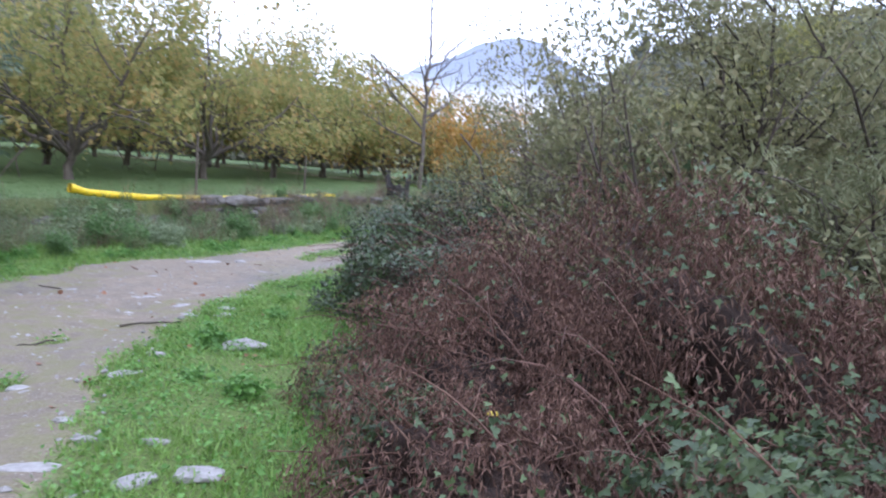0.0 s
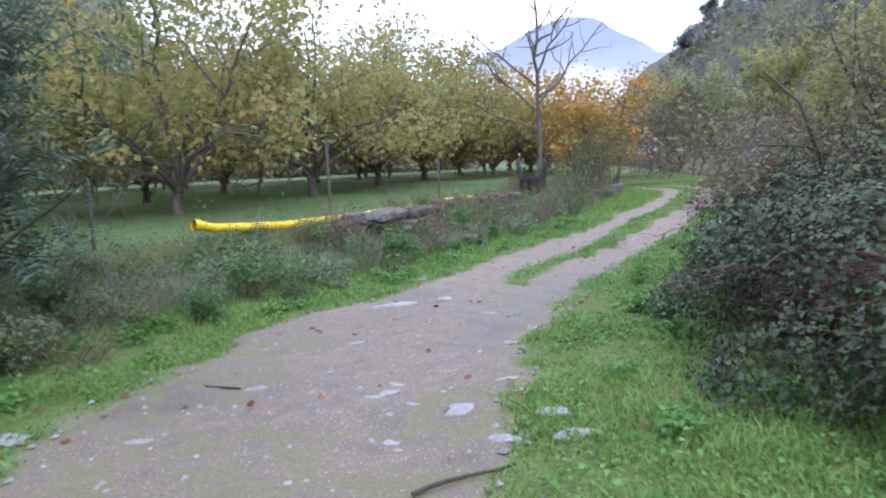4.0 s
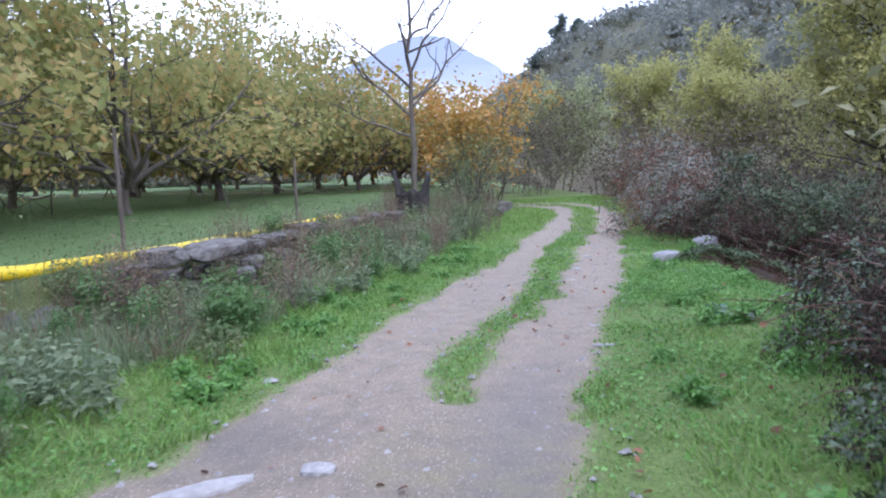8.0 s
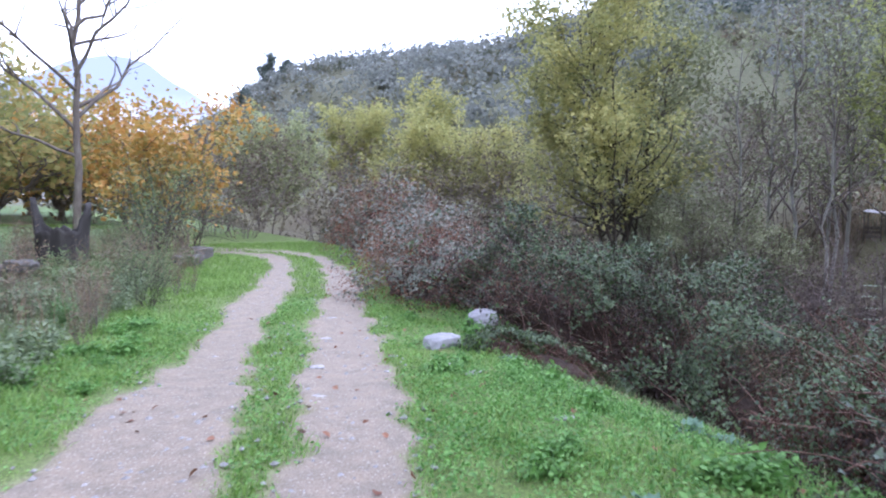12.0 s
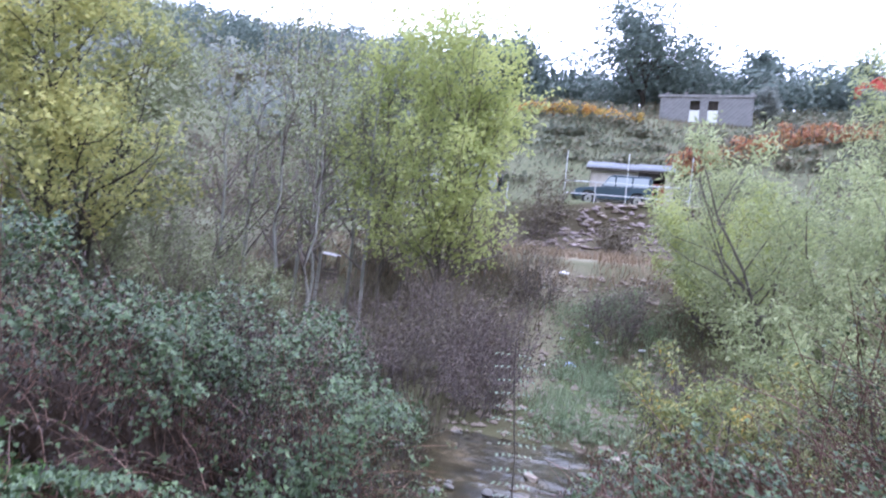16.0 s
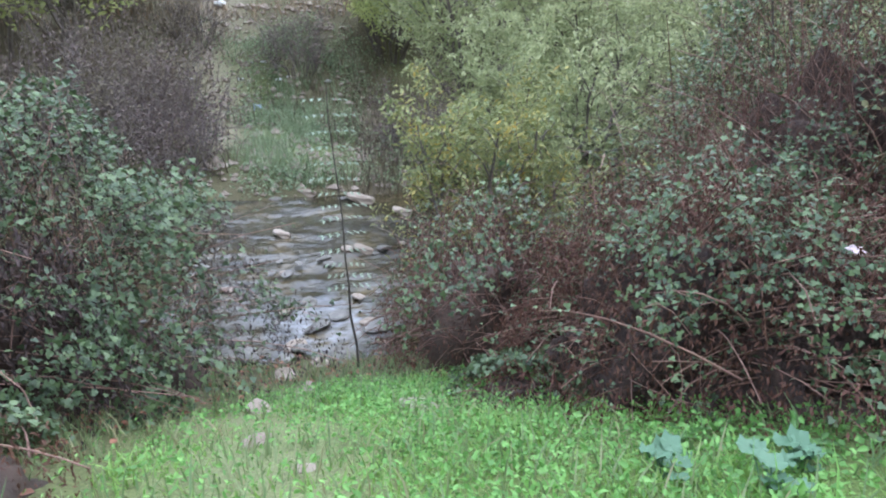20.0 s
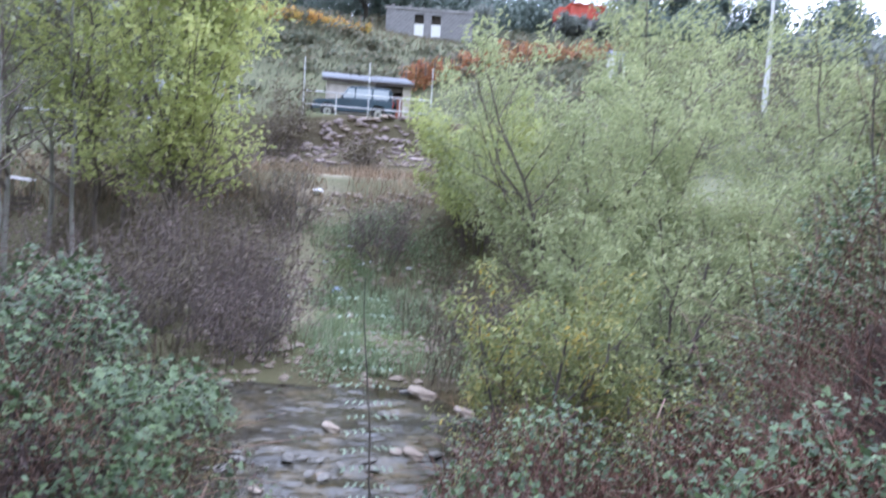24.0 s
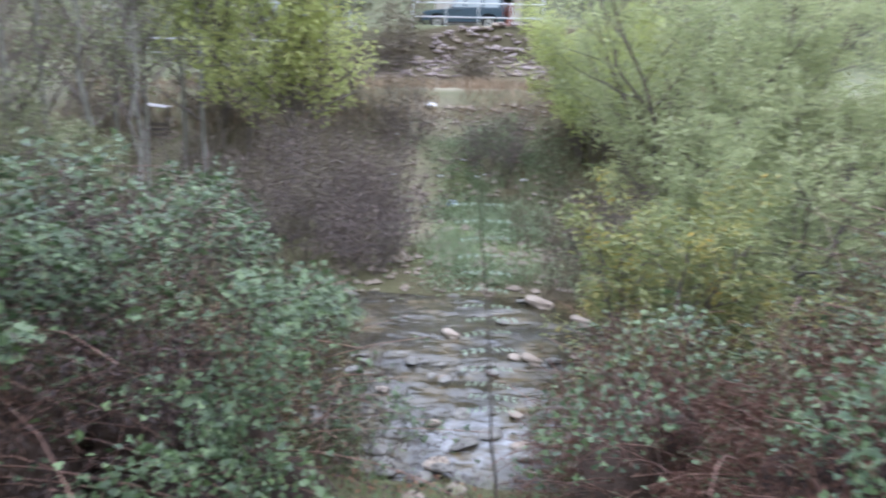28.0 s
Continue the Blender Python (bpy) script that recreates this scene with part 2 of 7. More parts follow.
def tube(pts, radii, sides=6):
    """A tapering tube along points: verts and quads."""
    P = np.asarray(pts, float)
    n = len(P)
    T = np.gradient(P, axis=0)
    T /= np.linalg.norm(T, axis=1, keepdims=True) + 1e-9
    ref = np.array([0.31, 0.17, 0.93]) if abs(T[0, 2]) < 0.8 else np.array([0.93, 0.31, 0.17])
    A = np.cross(T, ref)
    A /= np.linalg.norm(A, axis=1, keepdims=True) + 1e-9
    B = np.cross(T, A)
    ang = np.linspace(0, 2 * np.pi, sides, endpoint=False)
    R = np.asarray(radii, float)[:, None, None]
    V = P[:, None] + R * (np.cos(ang)[None, :, None] * A[:, None] + np.sin(ang)[None, :, None] * B[:, None])
    i = np.arange(n - 1)[:, None] * sides
    j = np.arange(sides)[None]
    k = (j + 1) % sides
    F = np.stack([i + j, i + k, i + sides + k, i + sides + j], -1).reshape(-1, 4)
    return V.reshape(-1, 3), F


def joined(pieces):
    Vs, Fs, off = [], [], 0
    for V, F in pieces:
        Vs.append(V)
        Fs.append(np.asarray(F) + off)
        off += len(V)
    return np.concatenate(Vs), np.concatenate(Fs)


LEAF = {
    "diamond": (np.array([(0, 0, 0), (-0.5, 0.45, 0.10), (0, 1, -0.06), (0.5, 0.45, 0.10)]), np.array([(0, 1, 2), (0, 2, 3)])),
    "oval": (np.array([(0, 0, 0), (-0.42, 0.3, 0.1), (-0.36, 0.7, 0.08), (0, 1, -0.1), (0.36, 0.7, 0.08), (0.42, 0.3, 0.1), (0, 0.5, 0)]),
             np.array([(0, 1, 6), (1, 2, 6), (2, 3, 6), (3, 4, 6), (4, 5, 6), (5, 0, 6)])),
}


def _bramble_leaf(blade):
    """Three leaflets on one stalk."""
    V, F = [(0, 0, 0)], []
    for a, s in ((0.0, 1.0), (1.2, 0.8), (-1.2, 0.8)):
        c, n = math.cos(a), math.sin(a)
        k = len(V)
        for px, py, pz in blade:
            V.append((s * (px * c + py * n), s * (-px * n + py * c), pz * s))
        F += [(0, k + i, k + i + 1) for i in range(len(blade) - 1)]
    return np.array(V), np.array(F)


LEAF["bramble"] = _bramble_leaf(((-0.33, 0.48, 0.07), (0, 0.98, -0.08), (0.33, 0.48, 0.07)))
LEAF["bramble_round"] = _bramble_leaf(((-0.27, 0.24, 0.06), (-0.36, 0.56, 0.05), (0, 1.0, -0.08), (0.36, 0.56, 0.05), (0.27, 0.24, 0.06)))


def _pinnate_leaf():
    V, F = [], []
    for i in range(3):
        for side in (-1, 1):
            y0, k = 0.2 + 0.28 * i, len(V)
            for px, py, pz in ((0, 0, 0), (0.2, 0.10, 0.03), (0.46, 0.13, -0.05), (0.24, -0.03, 0.03)):
                V.append((side * px, y0 + py, pz - 0.12 * y0 * y0))
            F += [(k, k + 1, k + 2), (k, k + 2, k + 3)]
    V += [(-0.012, 0, 0), (0.012, 0, 0), (0, 1.0, -0.12)]
    F.append((len(V) - 3, len(V) - 2, len(V) - 1))
    return np.array(V), np.array(F)


LEAF["pinnate"] = _pinnate_leaf()


def leaves(P, N, size, rng, kind="diamond", width=0.6, droop=0.2, spread=0.7):
    """Leaves at points P facing about N, each turned its own way."""
    P, N = np.asarray(P, float), np.asarray(N, float)
    n = len(P)
    V0, F0 = LEAF[kind]
    up = N + rng.normal(0, spread, (n, 3))
    up /= np.linalg.norm(up, axis=1, keepdims=True) + 1e-9
    d = rng.normal(0, 1, (n, 3)) + N * 0.4
    d[:, 2] -= droop * 2
    d -= up * np.sum(d * up, 1, keepdims=True)
    d /= np.linalg.norm(d, axis=1, keepdims=True) + 1e-9
    side = np.cross(d, up)
    s = (size * rng.uniform(0.6, 1.25, n))[:, None, None]
    V = P[:, None] + s * (V0[None, :, :1] * (width if kind in ("diamond", "oval") else 1.0) * side[:, None] + V0[None, :, 1:2] * d[:, None] + V0[None, :, 2:] * up[:, None])
    F = F0[None] + (np.arange(n) * len(V0))[:, None, None]
    return V.reshape(-1, 3), F.reshape(-1, 3)


def blades(x, y, h, w, rng, lean=0.5, sink=0.02):
    """Grass blades standing on the land."""
    n = len(x)
    z = height(x, y) - sink
    a = rng.uniform(0, 2 * np.pi, n)
    b = a + np.pi / 2 + rng.normal(0, 0.6, n)
    hh = h * rng.uniform(0.45, 1.25, n)
    ln = lean * hh * rng.uniform(0.1, 1.2, n)
    ww = w * rng.uniform(0.6, 1.3, n)
    base = np.stack([x, y, z], 1)
    wd = np.stack([np.cos(a), np.sin(a), 0 * a], 1) * ww[:, None] / 2
    ld = np.stack([np.cos(b), np.sin(b), 0 * b], 1)
    mid = base + ld * (ln * 0.35)[:, None]
    mid[:, 2] += hh * 0.6
    tip = base + ld * ln[:, None]
    tip[:, 2] += hh
    V = np.stack([base - wd, base + wd, mid - wd * 0.75, mid + wd * 0.75, tip], 1)
    F = np.array([(0, 1, 3), (0, 3, 2), (2, 3, 4)])[None] + (np.arange(n) * 5)[:, None, None]
    return V.reshape(-1, 3), F.reshape(-1, 3)


# ---- materials ----
def material(name):
    m = bpy.data.materials.new(name)
    m.use_nodes = True
    nt = m.node_tree
    return m, nt.nodes, nt.links, nt.nodes["Principled BSDF"]


def ramp_of(nodes, stops):
    r = nodes.new("ShaderNodeValToRGB")
    e = r.color_ramp.elements
    while len(e) < len(stops):
        e.new(0.5)
    for k, (p, c) in enumerate(stops):
        e[k].position, e[k].color = p, (*c, 1)
    return r


def noise_node(nodes, links, scale, detail=4, rough=0.6, coord="Object"):
    tc = nodes.new("ShaderNodeTexCoord")
    n = nodes.new("ShaderNodeTexNoise")
    n.inputs["Scale"].default_value, n.inputs["Detail"].default_value, n.inputs["Roughness"].default_value = scale, detail, rough
    links.new(tc.outputs[coord], n.inputs["Vector"])
    return n


def bump_node(nodes, links, src, bsdf, strength, distance):
    b = nodes.new("ShaderNodeBump")
    b.inputs["Strength"].default_value, b.inputs["Distance"].default_value = strength, distance
    links.new(src, b.inputs["Height"])
    links.new(b.outputs[0], bsdf.inputs["Normal"])


def leaf_material(name, colours, rough=0.5, through_light=0.3, clump=1.2, spec=0.4, vary=0.62):
    """Leaves: a colour for each leaf, drifting over the plant, some light let through."""
    m, nodes, links, bsdf = material(name)
    geo = nodes.new("ShaderNodeNewGeometry")
    n = noise_node(nodes, links, clump, 2)
    mix = nodes.new("ShaderNodeMath")
    mix.operation = "MULTIPLY_ADD"
    mix.inputs[1].default_value = vary
    add = nodes.new("ShaderNodeMath")
    add.operation = "MULTIPLY_ADD"
    add.inputs[1].default_value, add.inputs[2].default_value = 0.9, 0.05 - 0.5 * vary
    links.new(n.outputs[0], add.inputs[0])
    links.new(geo.outputs["Random Per Island"], mix.inputs[0])
    links.new(add.outputs[0], mix.inputs[2])
    r = ramp_of(nodes, [(k / max(1, len(colours) - 1), c) for k, c in enumerate(colours)])
    links.new(mix.outputs[0], r.inputs[0])
    links.new(r.outputs[0], bsdf.inputs["Base Color"])
    bsdf.inputs["Roughness"].default_value = rough
    bsdf.inputs["Specular IOR Level"].default_value = spec
    if through_light:
        tr = nodes.new("ShaderNodeBsdfTranslucent")
        ms = nodes.new("ShaderNodeMixShader")
        ms.inputs[0].default_value = through_light
        links.new(r.outputs[0], tr.inputs[0])
        links.new(bsdf.outputs[0], ms.inputs[1])
        links.new(tr.outputs[0], ms.inputs[2])
        links.new(ms.outputs[0], nodes["Material Output"].inputs[0])
    return m


def grain_material(name, colours, scale=6.0, rough=0.85, bump=0.4, depth=0.02, stretch=None, metal=0.0, spots=None):
    """A rough surface with two scales of variation and fine relief."""
    m, nodes, links, bsdf = material(name)
    big, fine = noise_node(nodes, links, scale, 6), noise_node(nodes, links, scale * 9, 4)
    if stretch:
        mp = nodes.new("ShaderNodeMapping")
        mp.inputs["Scale"].default_value = stretch
        tc = nodes.new("ShaderNodeTexCoord")
        links.new(tc.outputs["Object"], mp.inputs[0])
        links.new(mp.outputs[0], big.inputs["Vector"])
        links.new(mp.outputs[0], fine.inputs["Vector"])
    info = nodes.new("ShaderNodeObjectInfo")
    mixer = nodes.new("ShaderNodeMath")
    mixer.operation = "MULTIPLY_ADD"
    mixer.inputs[1].default_value = 0.35
    links.new(fine.outputs[0], mixer.inputs[0])
    second = nodes.new("ShaderNodeMath")
    second.operation = "MULTIPLY_ADD"
    second.inputs[1].default_value = 0.18
    links.new(info.outputs["Random"], second.inputs[0])
    sub = nodes.new("ShaderNodeMath")
    sub.operation = "MULTIPLY_ADD"
    sub.inputs[1].default_value, sub.inputs[2].default_value = 1.1, -0.31
    links.new(big.outputs[0], sub.inputs[0])
    links.new(sub.outputs[0], second.inputs[2])
    links.new(second.outputs[0], mixer.inputs[2])
    r = ramp_of(nodes, [(0.15 + 0.7 * k / max(1, len(colours) - 1), c) for k, c in enumerate(colours)])
    links.new(mixer.outputs[0], r.inputs[0])
    links.new(r.outputs[0], bsdf.inputs["Base Color"])
    bsdf.inputs["Roughness"].default_value, bsdf.inputs["Metallic"].default_value = rough, metal
    bump_node(nodes, links, mixer.outputs[0], bsdf, bump, depth)
    return m


def plain_material(name, colour, rough=0.5, metal=0.0, coat=0.0):
    m, nodes, links, bsdf = material(name)
    n = noise_node(nodes, links, 9.0, 5)
    r = ramp_of(nodes, [(0.3, tuple(c * 0.82 for c in colour)), (0.7, colour)])
    links.new(n.outputs[0], r.inputs[0])
    links.new(r.outputs[0], bsdf.inputs["Base Color"])
    bsdf.inputs["Roughness"].default_value, bsdf.inputs["Metallic"].default_value, bsdf.inputs["Coat Weight"].default_value = rough, metal, coat
    return m


def ground_material():
    """Grass, leaf mould and stony soil, told apart by the land's own masks."""
    m, nodes, links, bsdf = material("meadow_soil")
    big, mid, fine = noise_node(nodes, links, 0.5, 5), noise_node(nodes, links, 3.0, 6), noise_node(nodes, links, 38.0, 5, 0.7)

    def mixed(a, b, fac, blend="MIX"):
        x = nodes.new("ShaderNodeMix")
        x.data_type, x.blend_type = "RGBA", blend
        links.new(a, x.inputs["A"])
        links.new(b, x.inputs["B"])
        if isinstance(fac, float):
            x.inputs["Factor"].default_value = fac
        else:
            links.new(fac, x.inputs["Factor"])
        return x.outputs["Result"]

    def attr(name):
        a = nodes.new("ShaderNodeAttribute")
        a.attribute_name = name
        return a.outputs["Fac"]

    grass = ramp_of(nodes, [(0.3, (0.055, 0.065, 0.025)), (0.5, (0.11, 0.16, 0.042)), (0.7, (0.19, 0.25, 0.075))])
    links.new(fine.outputs[0], grass.inputs[0])
    mould = ramp_of(nodes, [(0.3, (0.045, 0.032, 0.022)), (0.55, (0.10, 0.072, 0.05)), (0.75, (0.16, 0.125, 0.085))])
    links.new(fine.outputs[0], mould.inputs[0])
    soil = ramp_of(nodes, [(0.25, (0.21, 0.165, 0.12)), (0.5, (0.34, 0.28, 0.215)), (0.72, (0.47, 0.41, 0.34))])
    links.new(fine.outputs[0], soil.inputs[0])
    tint = ramp_of(nodes, [(0.35, (0.78, 0.80, 0.80)), (0.65, (1.0, 0.96, 0.9))])
    links.new(big.outputs[0], tint.inputs[0])
    scrub = ramp_of(nodes, [(0.3, (0.07, 0.075, 0.045)), (0.5, (0.115, 0.12, 0.07)), (0.7, (0.17, 0.15, 0.10))])
    links.new(mid.outputs[0], scrub.inputs[0])
    soil_c = mixed(soil.outputs[0], tint.outputs[0], 1.0, "MULTIPLY")
    lawn = ramp_of(nodes, [(0.3, (0.075, 0.125, 0.042)), (0.7, (0.12, 0.18, 0.065))])
    links.new(mid.outputs[0], lawn.inputs[0])
    c = mixed(grass.outputs[0], lawn.outputs[0], attr("lawn"))
    c = mixed(c, mould.outputs[0], attr("mould"))
    c = mixed(c, scrub.outputs[0], attr("scrub"))
    c = mixed(c, soil_c, attr("bare"))
    links.new(c, bsdf.inputs["Base Color"])
    bsdf.inputs["Roughness"].default_value = 0.9
    bsdf.inputs["Specular IOR Level"].default_value = 0.25
    bump_node(nodes, links, fine.outputs[0], bsdf, 0.5, 0.02)
    return m


def track_material():
    """Compacted pale grit with pebbles, damp in the hollows, mossy at the edges."""
    m, nodes, links, bsdf = material("track_grit")
    fine, mid, big = noise_node(nodes, links, 60.0, 5, 0.75), noise_node(nodes, links, 4.5, 6), noise_node(nodes, links, 0.55, 4)
    tc = nodes.new("ShaderNodeTexCoord")
    vor = nodes.new("ShaderNodeTexVoronoi")
    vor.inputs["Scale"].default_value = 26
    links.new(tc.outputs["Object"], vor.inputs["Vector"])
    peb = ramp_of(nodes, [(0.10, (1, 1, 1)), (0.24, (0, 0, 0))])
    links.new(vor.outputs["Distance"], peb.inputs[0])
    soil = ramp_of(nodes, [(0.28, (0.13, 0.105, 0.078)), (0.5, (0.245, 0.205, 0.158)), (0.7, (0.36, 0.315, 0.26))])
    links.new(fine.outputs[0], soil.inputs[0])

    def mixed(a, b, fac, blend="MIX", const=None):
        x = nodes.new("ShaderNodeMix")
        x.data_type, x.blend_type = "RGBA", blend
        if isinstance(a, tuple):
            x.inputs["A"].default_value = a
        else:
            links.new(a, x.inputs["A"])
        if isinstance(b, tuple):
            x.inputs["B"].default_value = b
        else:
            links.new(b, x.inputs["B"])
        if isinstance(fac, float):
            x.inputs["Factor"].default_value = fac
        else:
            links.new(fac, x.inputs["Factor"])
        return x.outputs["Result"]
    tint = ramp_of(nodes, [(0.3, (0.72, 0.72, 0.70)), (0.55, (0.95, 0.92, 0.88)), (0.75, (1.08, 1.0, 0.92))])
    links.new(mid.outputs[0], tint.inputs[0])
    c = mixed(soil.outputs[0], tint.outputs[0], 1.0, "MULTIPLY")
    pc = mixed(c, (0.50, 0.48, 0.45, 1), 0.8)
    c = mixed(c, pc, peb.outputs[0])
    wet = nodes.new("ShaderNodeAttribute")
    wet.attribute_name = "damp"
    damp = mixed(c, (0.55, 0.55, 0.58, 1), 1.0, "MULTIPLY")
    c = mixed(c, damp, wet.outputs["Fac"])
    edge = nodes.new("ShaderNodeAttribute")
    edge.attribute_name = "moss"
    moss = ramp_of(nodes, [(0.35, (0.12, 0.12, 0.05)), (0.65, (0.20, 0.195, 0.09))])
    links.new(fine.outputs[0], moss.inputs[0])
    mm = nodes.new("ShaderNodeMath")
    mm.operation = "MULTIPLY"
    mf = ramp_of(nodes, [(0.42, (0, 0, 0)), (0.6, (1, 1, 1))])
    links.new(mid.outputs[0], mf.inputs[0])
    links.new(mf.outputs[0], mm.inputs[0])
    links.new(edge.outputs["Fac"], mm.inputs[1])
    c = mixed(c, moss.outputs[0], mm.outputs[0])
    links.new(c, bsdf.inputs["Base Color"])
    rr = nodes.new("ShaderNodeMapRange")
    rr.inputs["To Min"].default_value, rr.inputs["To Max"].default_value = 0.88, 0.4
    links.new(wet.outputs["Fac"], rr.inputs["Value"])
    links.new(rr.outputs[0], bsdf.inputs["Roughness"])
    hs = nodes.new("ShaderNodeMath")
    hs.operation = "ADD"
    links.new(peb.outputs[0], hs.inputs[0])
    links.new(fine.outputs[0], hs.inputs[1])
    bump_node(nodes, links, hs.outputs[0], bsdf, 0.6, 0.012)
    return m


def water_material():
    """Clear brown shallows, broken into pale froth and painted sky glints over stones."""
    m, nodes, links, bsdf = material("stream_water")
    bsdf.inputs["IOR"].default_value = 1.33
    tc = nodes.new("ShaderNodeTexCoord")
    mp = nodes.new("ShaderNodeMapping")
    mp.inputs["Scale"].default_value = (1.0, 0.7, 1.0)
    links.new(tc.outputs["Object"], mp.inputs[0])
    n = nodes.new("ShaderNodeTexNoise")
    n.inputs["Scale"].default_value, n.inputs["Detail"].default_value = 7.0, 7
    links.new(mp.outputs[0], n.inputs["Vector"])
    bed = noise_node(nodes, links, 1.6, 6)
    deep = ramp_of(nodes, [(0.35, (0.016, 0.014, 0.008)), (0.55, (0.045, 0.036, 0.018)), (0.7, (0.10, 0.075, 0.04))])
    links.new(bed.outputs[0], deep.inputs[0])
    foam_glint = nodes.new("ShaderNodeAttribute")
    foam_glint.attribute_name = "foam_glint"
    cut = nodes.new("ShaderNodeMath")
    cut.operation = "MULTIPLY_ADD"
    cut.inputs[1].default_value = 2.6
    cut.inputs[2].default_value = -1.05
    links.new(n.outputs[0], cut.inputs[0])
    cut.use_clamp = True
    f = nodes.new("ShaderNodeMath")
    f.operation = "MULTIPLY"
    links.new(cut.outputs[0], f.inputs[0])
    links.new(foam_glint.outputs["Fac"], f.inputs[1])
    mix = nodes.new("ShaderNodeMix")
    mix.data_type = "RGBA"
    # One pale blue-grey serves the froth and the sky glints painted on riffles.
    mix.inputs["B"].default_value = (0.40, 0.42, 0.46, 1)
    links.new(deep.outputs[0], mix.inputs["A"])
    links.new(f.outputs[0], mix.inputs["Factor"])
    links.new(mix.outputs["Result"], bsdf.inputs["Base Color"])
    r = nodes.new("ShaderNodeMapRange")
    r.inputs["To Min"].default_value, r.inputs["To Max"].default_value = 0.05, 0.35
    links.new(f.outputs[0], r.inputs["Value"])
    links.new(r.outputs[0], bsdf.inputs["Roughness"])
    bump_node(nodes, links, n.outputs[0], bsdf, 0.5, 0.035)
    return m


M_GROUND, M_TRACK, M_WATER = ground_material(), track_material(), water_material()
M_BARK = grain_material("grey_bark", [(0.05, 0.042, 0.034), (0.12, 0.10, 0.085), (0.2, 0.18, 0.15)], 9, 0.9, 0.7, 0.02, (1, 1, 0.25))
M_BARK_DARK = grain_material("dark_bark", [(0.025, 0.02, 0.016), (0.06, 0.05, 0.04), (0.11, 0.09, 0.075)], 9, 0.9, 0.7, 0.02, (1, 1, 0.25))
M_BARK_PALE = grain_material("pale_bark", [(0.12, 0.115, 0.10), (0.24, 0.235, 0.21), (0.36, 0.35, 0.32)], 7, 0.85, 0.5, 0.015, (1, 1, 0.3))
M_CANE = grain_material("dry_cane", [(0.063, 0.0328, 0.0256), (0.153, 0.082, 0.0624), (0.27, 0.168, 0.12)], 5, 0.7, 0.2, 0.004)
M_TWIG = grain_material("grey_twig", [(0.07, 0.054, 0.05), (0.135, 0.11, 0.1), (0.215, 0.185, 0.17)], 5, 0.85, 0.2, 0.004)
# Near-black brown paints the shade deep inside the bramble mounds.
M_CORE_SHADE = grain_material("core_shade", [(0.018, 0.012, 0.009), (0.045, 0.028, 0.02), (0.08, 0.05, 0.036)], 3, 0.95, 0.9, 0.06)
M_STONE = grain_material("field_stone", [(0.05, 0.046, 0.042), (0.125, 0.117, 0.108), (0.26, 0.25, 0.235)], 5, 0.92, 0.9, 0.05)
M_STONE_PALE = grain_material("pale_stone", [(0.18, 0.175, 0.17), (0.31, 0.30, 0.295), (0.46, 0.45, 0.45)], 5, 0.85, 0.5, 0.02)
M_STONE_DARK = grain_material("wet_stone", [(0.05, 0.046, 0.04), (0.12, 0.11, 0.095), (0.22, 0.20, 0.17)], 4, 0.5, 0.5, 0.02)
M_STONE_TAN = grain_material("tan_stone", [(0.16, 0.125, 0.095), (0.26, 0.21, 0.165), (0.36, 0.31, 0.26)], 4, 0.9, 0.6, 0.03)

M_WALNUT = leaf_material("walnut_leaf", [(0.172, 0.207, 0.0807), (0.252, 0.288, 0.107), (0.343, 0.348, 0.128), (0.423, 0.386, 0.149), (0.504, 0.375, 0.154), (0.526, 0.316, 0.132)], 0.55, 0.58, 0.3, 0.3)
M_WALNUT_GOLD = leaf_material("golden_leaf", [(0.198, 0.209, 0.077), (0.363, 0.297, 0.0935), (0.506, 0.33, 0.088), (0.55, 0.292, 0.077), (0.374, 0.187, 0.0715)], 0.55, 0.4, 0.4)
M_BRAMBLE = leaf_material("bramble_leaf", [(0.0256, 0.0446, 0.0205), (0.0457, 0.076, 0.0341), (0.0776, 0.12, 0.0531), (0.128, 0.184, 0.0781), (0.073, 0.103, 0.0449)], 0.44, 0.22, 1.5, 0.45)
M_BRAMBLE_DEEP = leaf_material("deep_bramble_leaf", [(0.0207, 0.0375, 0.0162), (0.0368, 0.0625, 0.027), (0.0633, 0.103, 0.0414), (0.103, 0.15, 0.0675)], 0.4, 0.15, 1.5, 0.5)
M_BRAMBLE_GREY = leaf_material("greyish_bramble_leaf", [(0.087, 0.104, 0.0812), (0.138, 0.16, 0.123), (0.203, 0.217, 0.167), (0.246, 0.174, 0.145)], 0.45, 0.2, 1.5, 0.4)
M_DEAD = leaf_material("dead_leaf", [(0.068, 0.035, 0.026), (0.135, 0.068, 0.046), (0.216, 0.101, 0.063), (0.324, 0.169, 0.108), (0.176, 0.121, 0.088)], 0.75, 0.15, 1.3, 0.2)
M_WILLOW = leaf_material("willow_leaf", [(0.198, 0.231, 0.123), (0.303, 0.341, 0.176), (0.42, 0.451, 0.24), (0.525, 0.528, 0.325)], 0.45, 0.48, 0.5, spec=0.15, vary=0.4)
M_WILLOW_YELLOW = leaf_material("yellow_willow_leaf", [(0.15, 0.19, 0.085), (0.20, 0.24, 0.105), (0.25, 0.28, 0.12), (0.29, 0.31, 0.125), (0.38, 0.34, 0.11), (0.66, 0.42, 0.07)], 0.5, 0.35, 1.6)
M_LIME = leaf_material("lime_leaf", [(0.28, 0.33, 0.13), (0.42, 0.46, 0.18), (0.56, 0.56, 0.24)], 0.5, 0.5, 0.5, spec=0.15, vary=0.4)
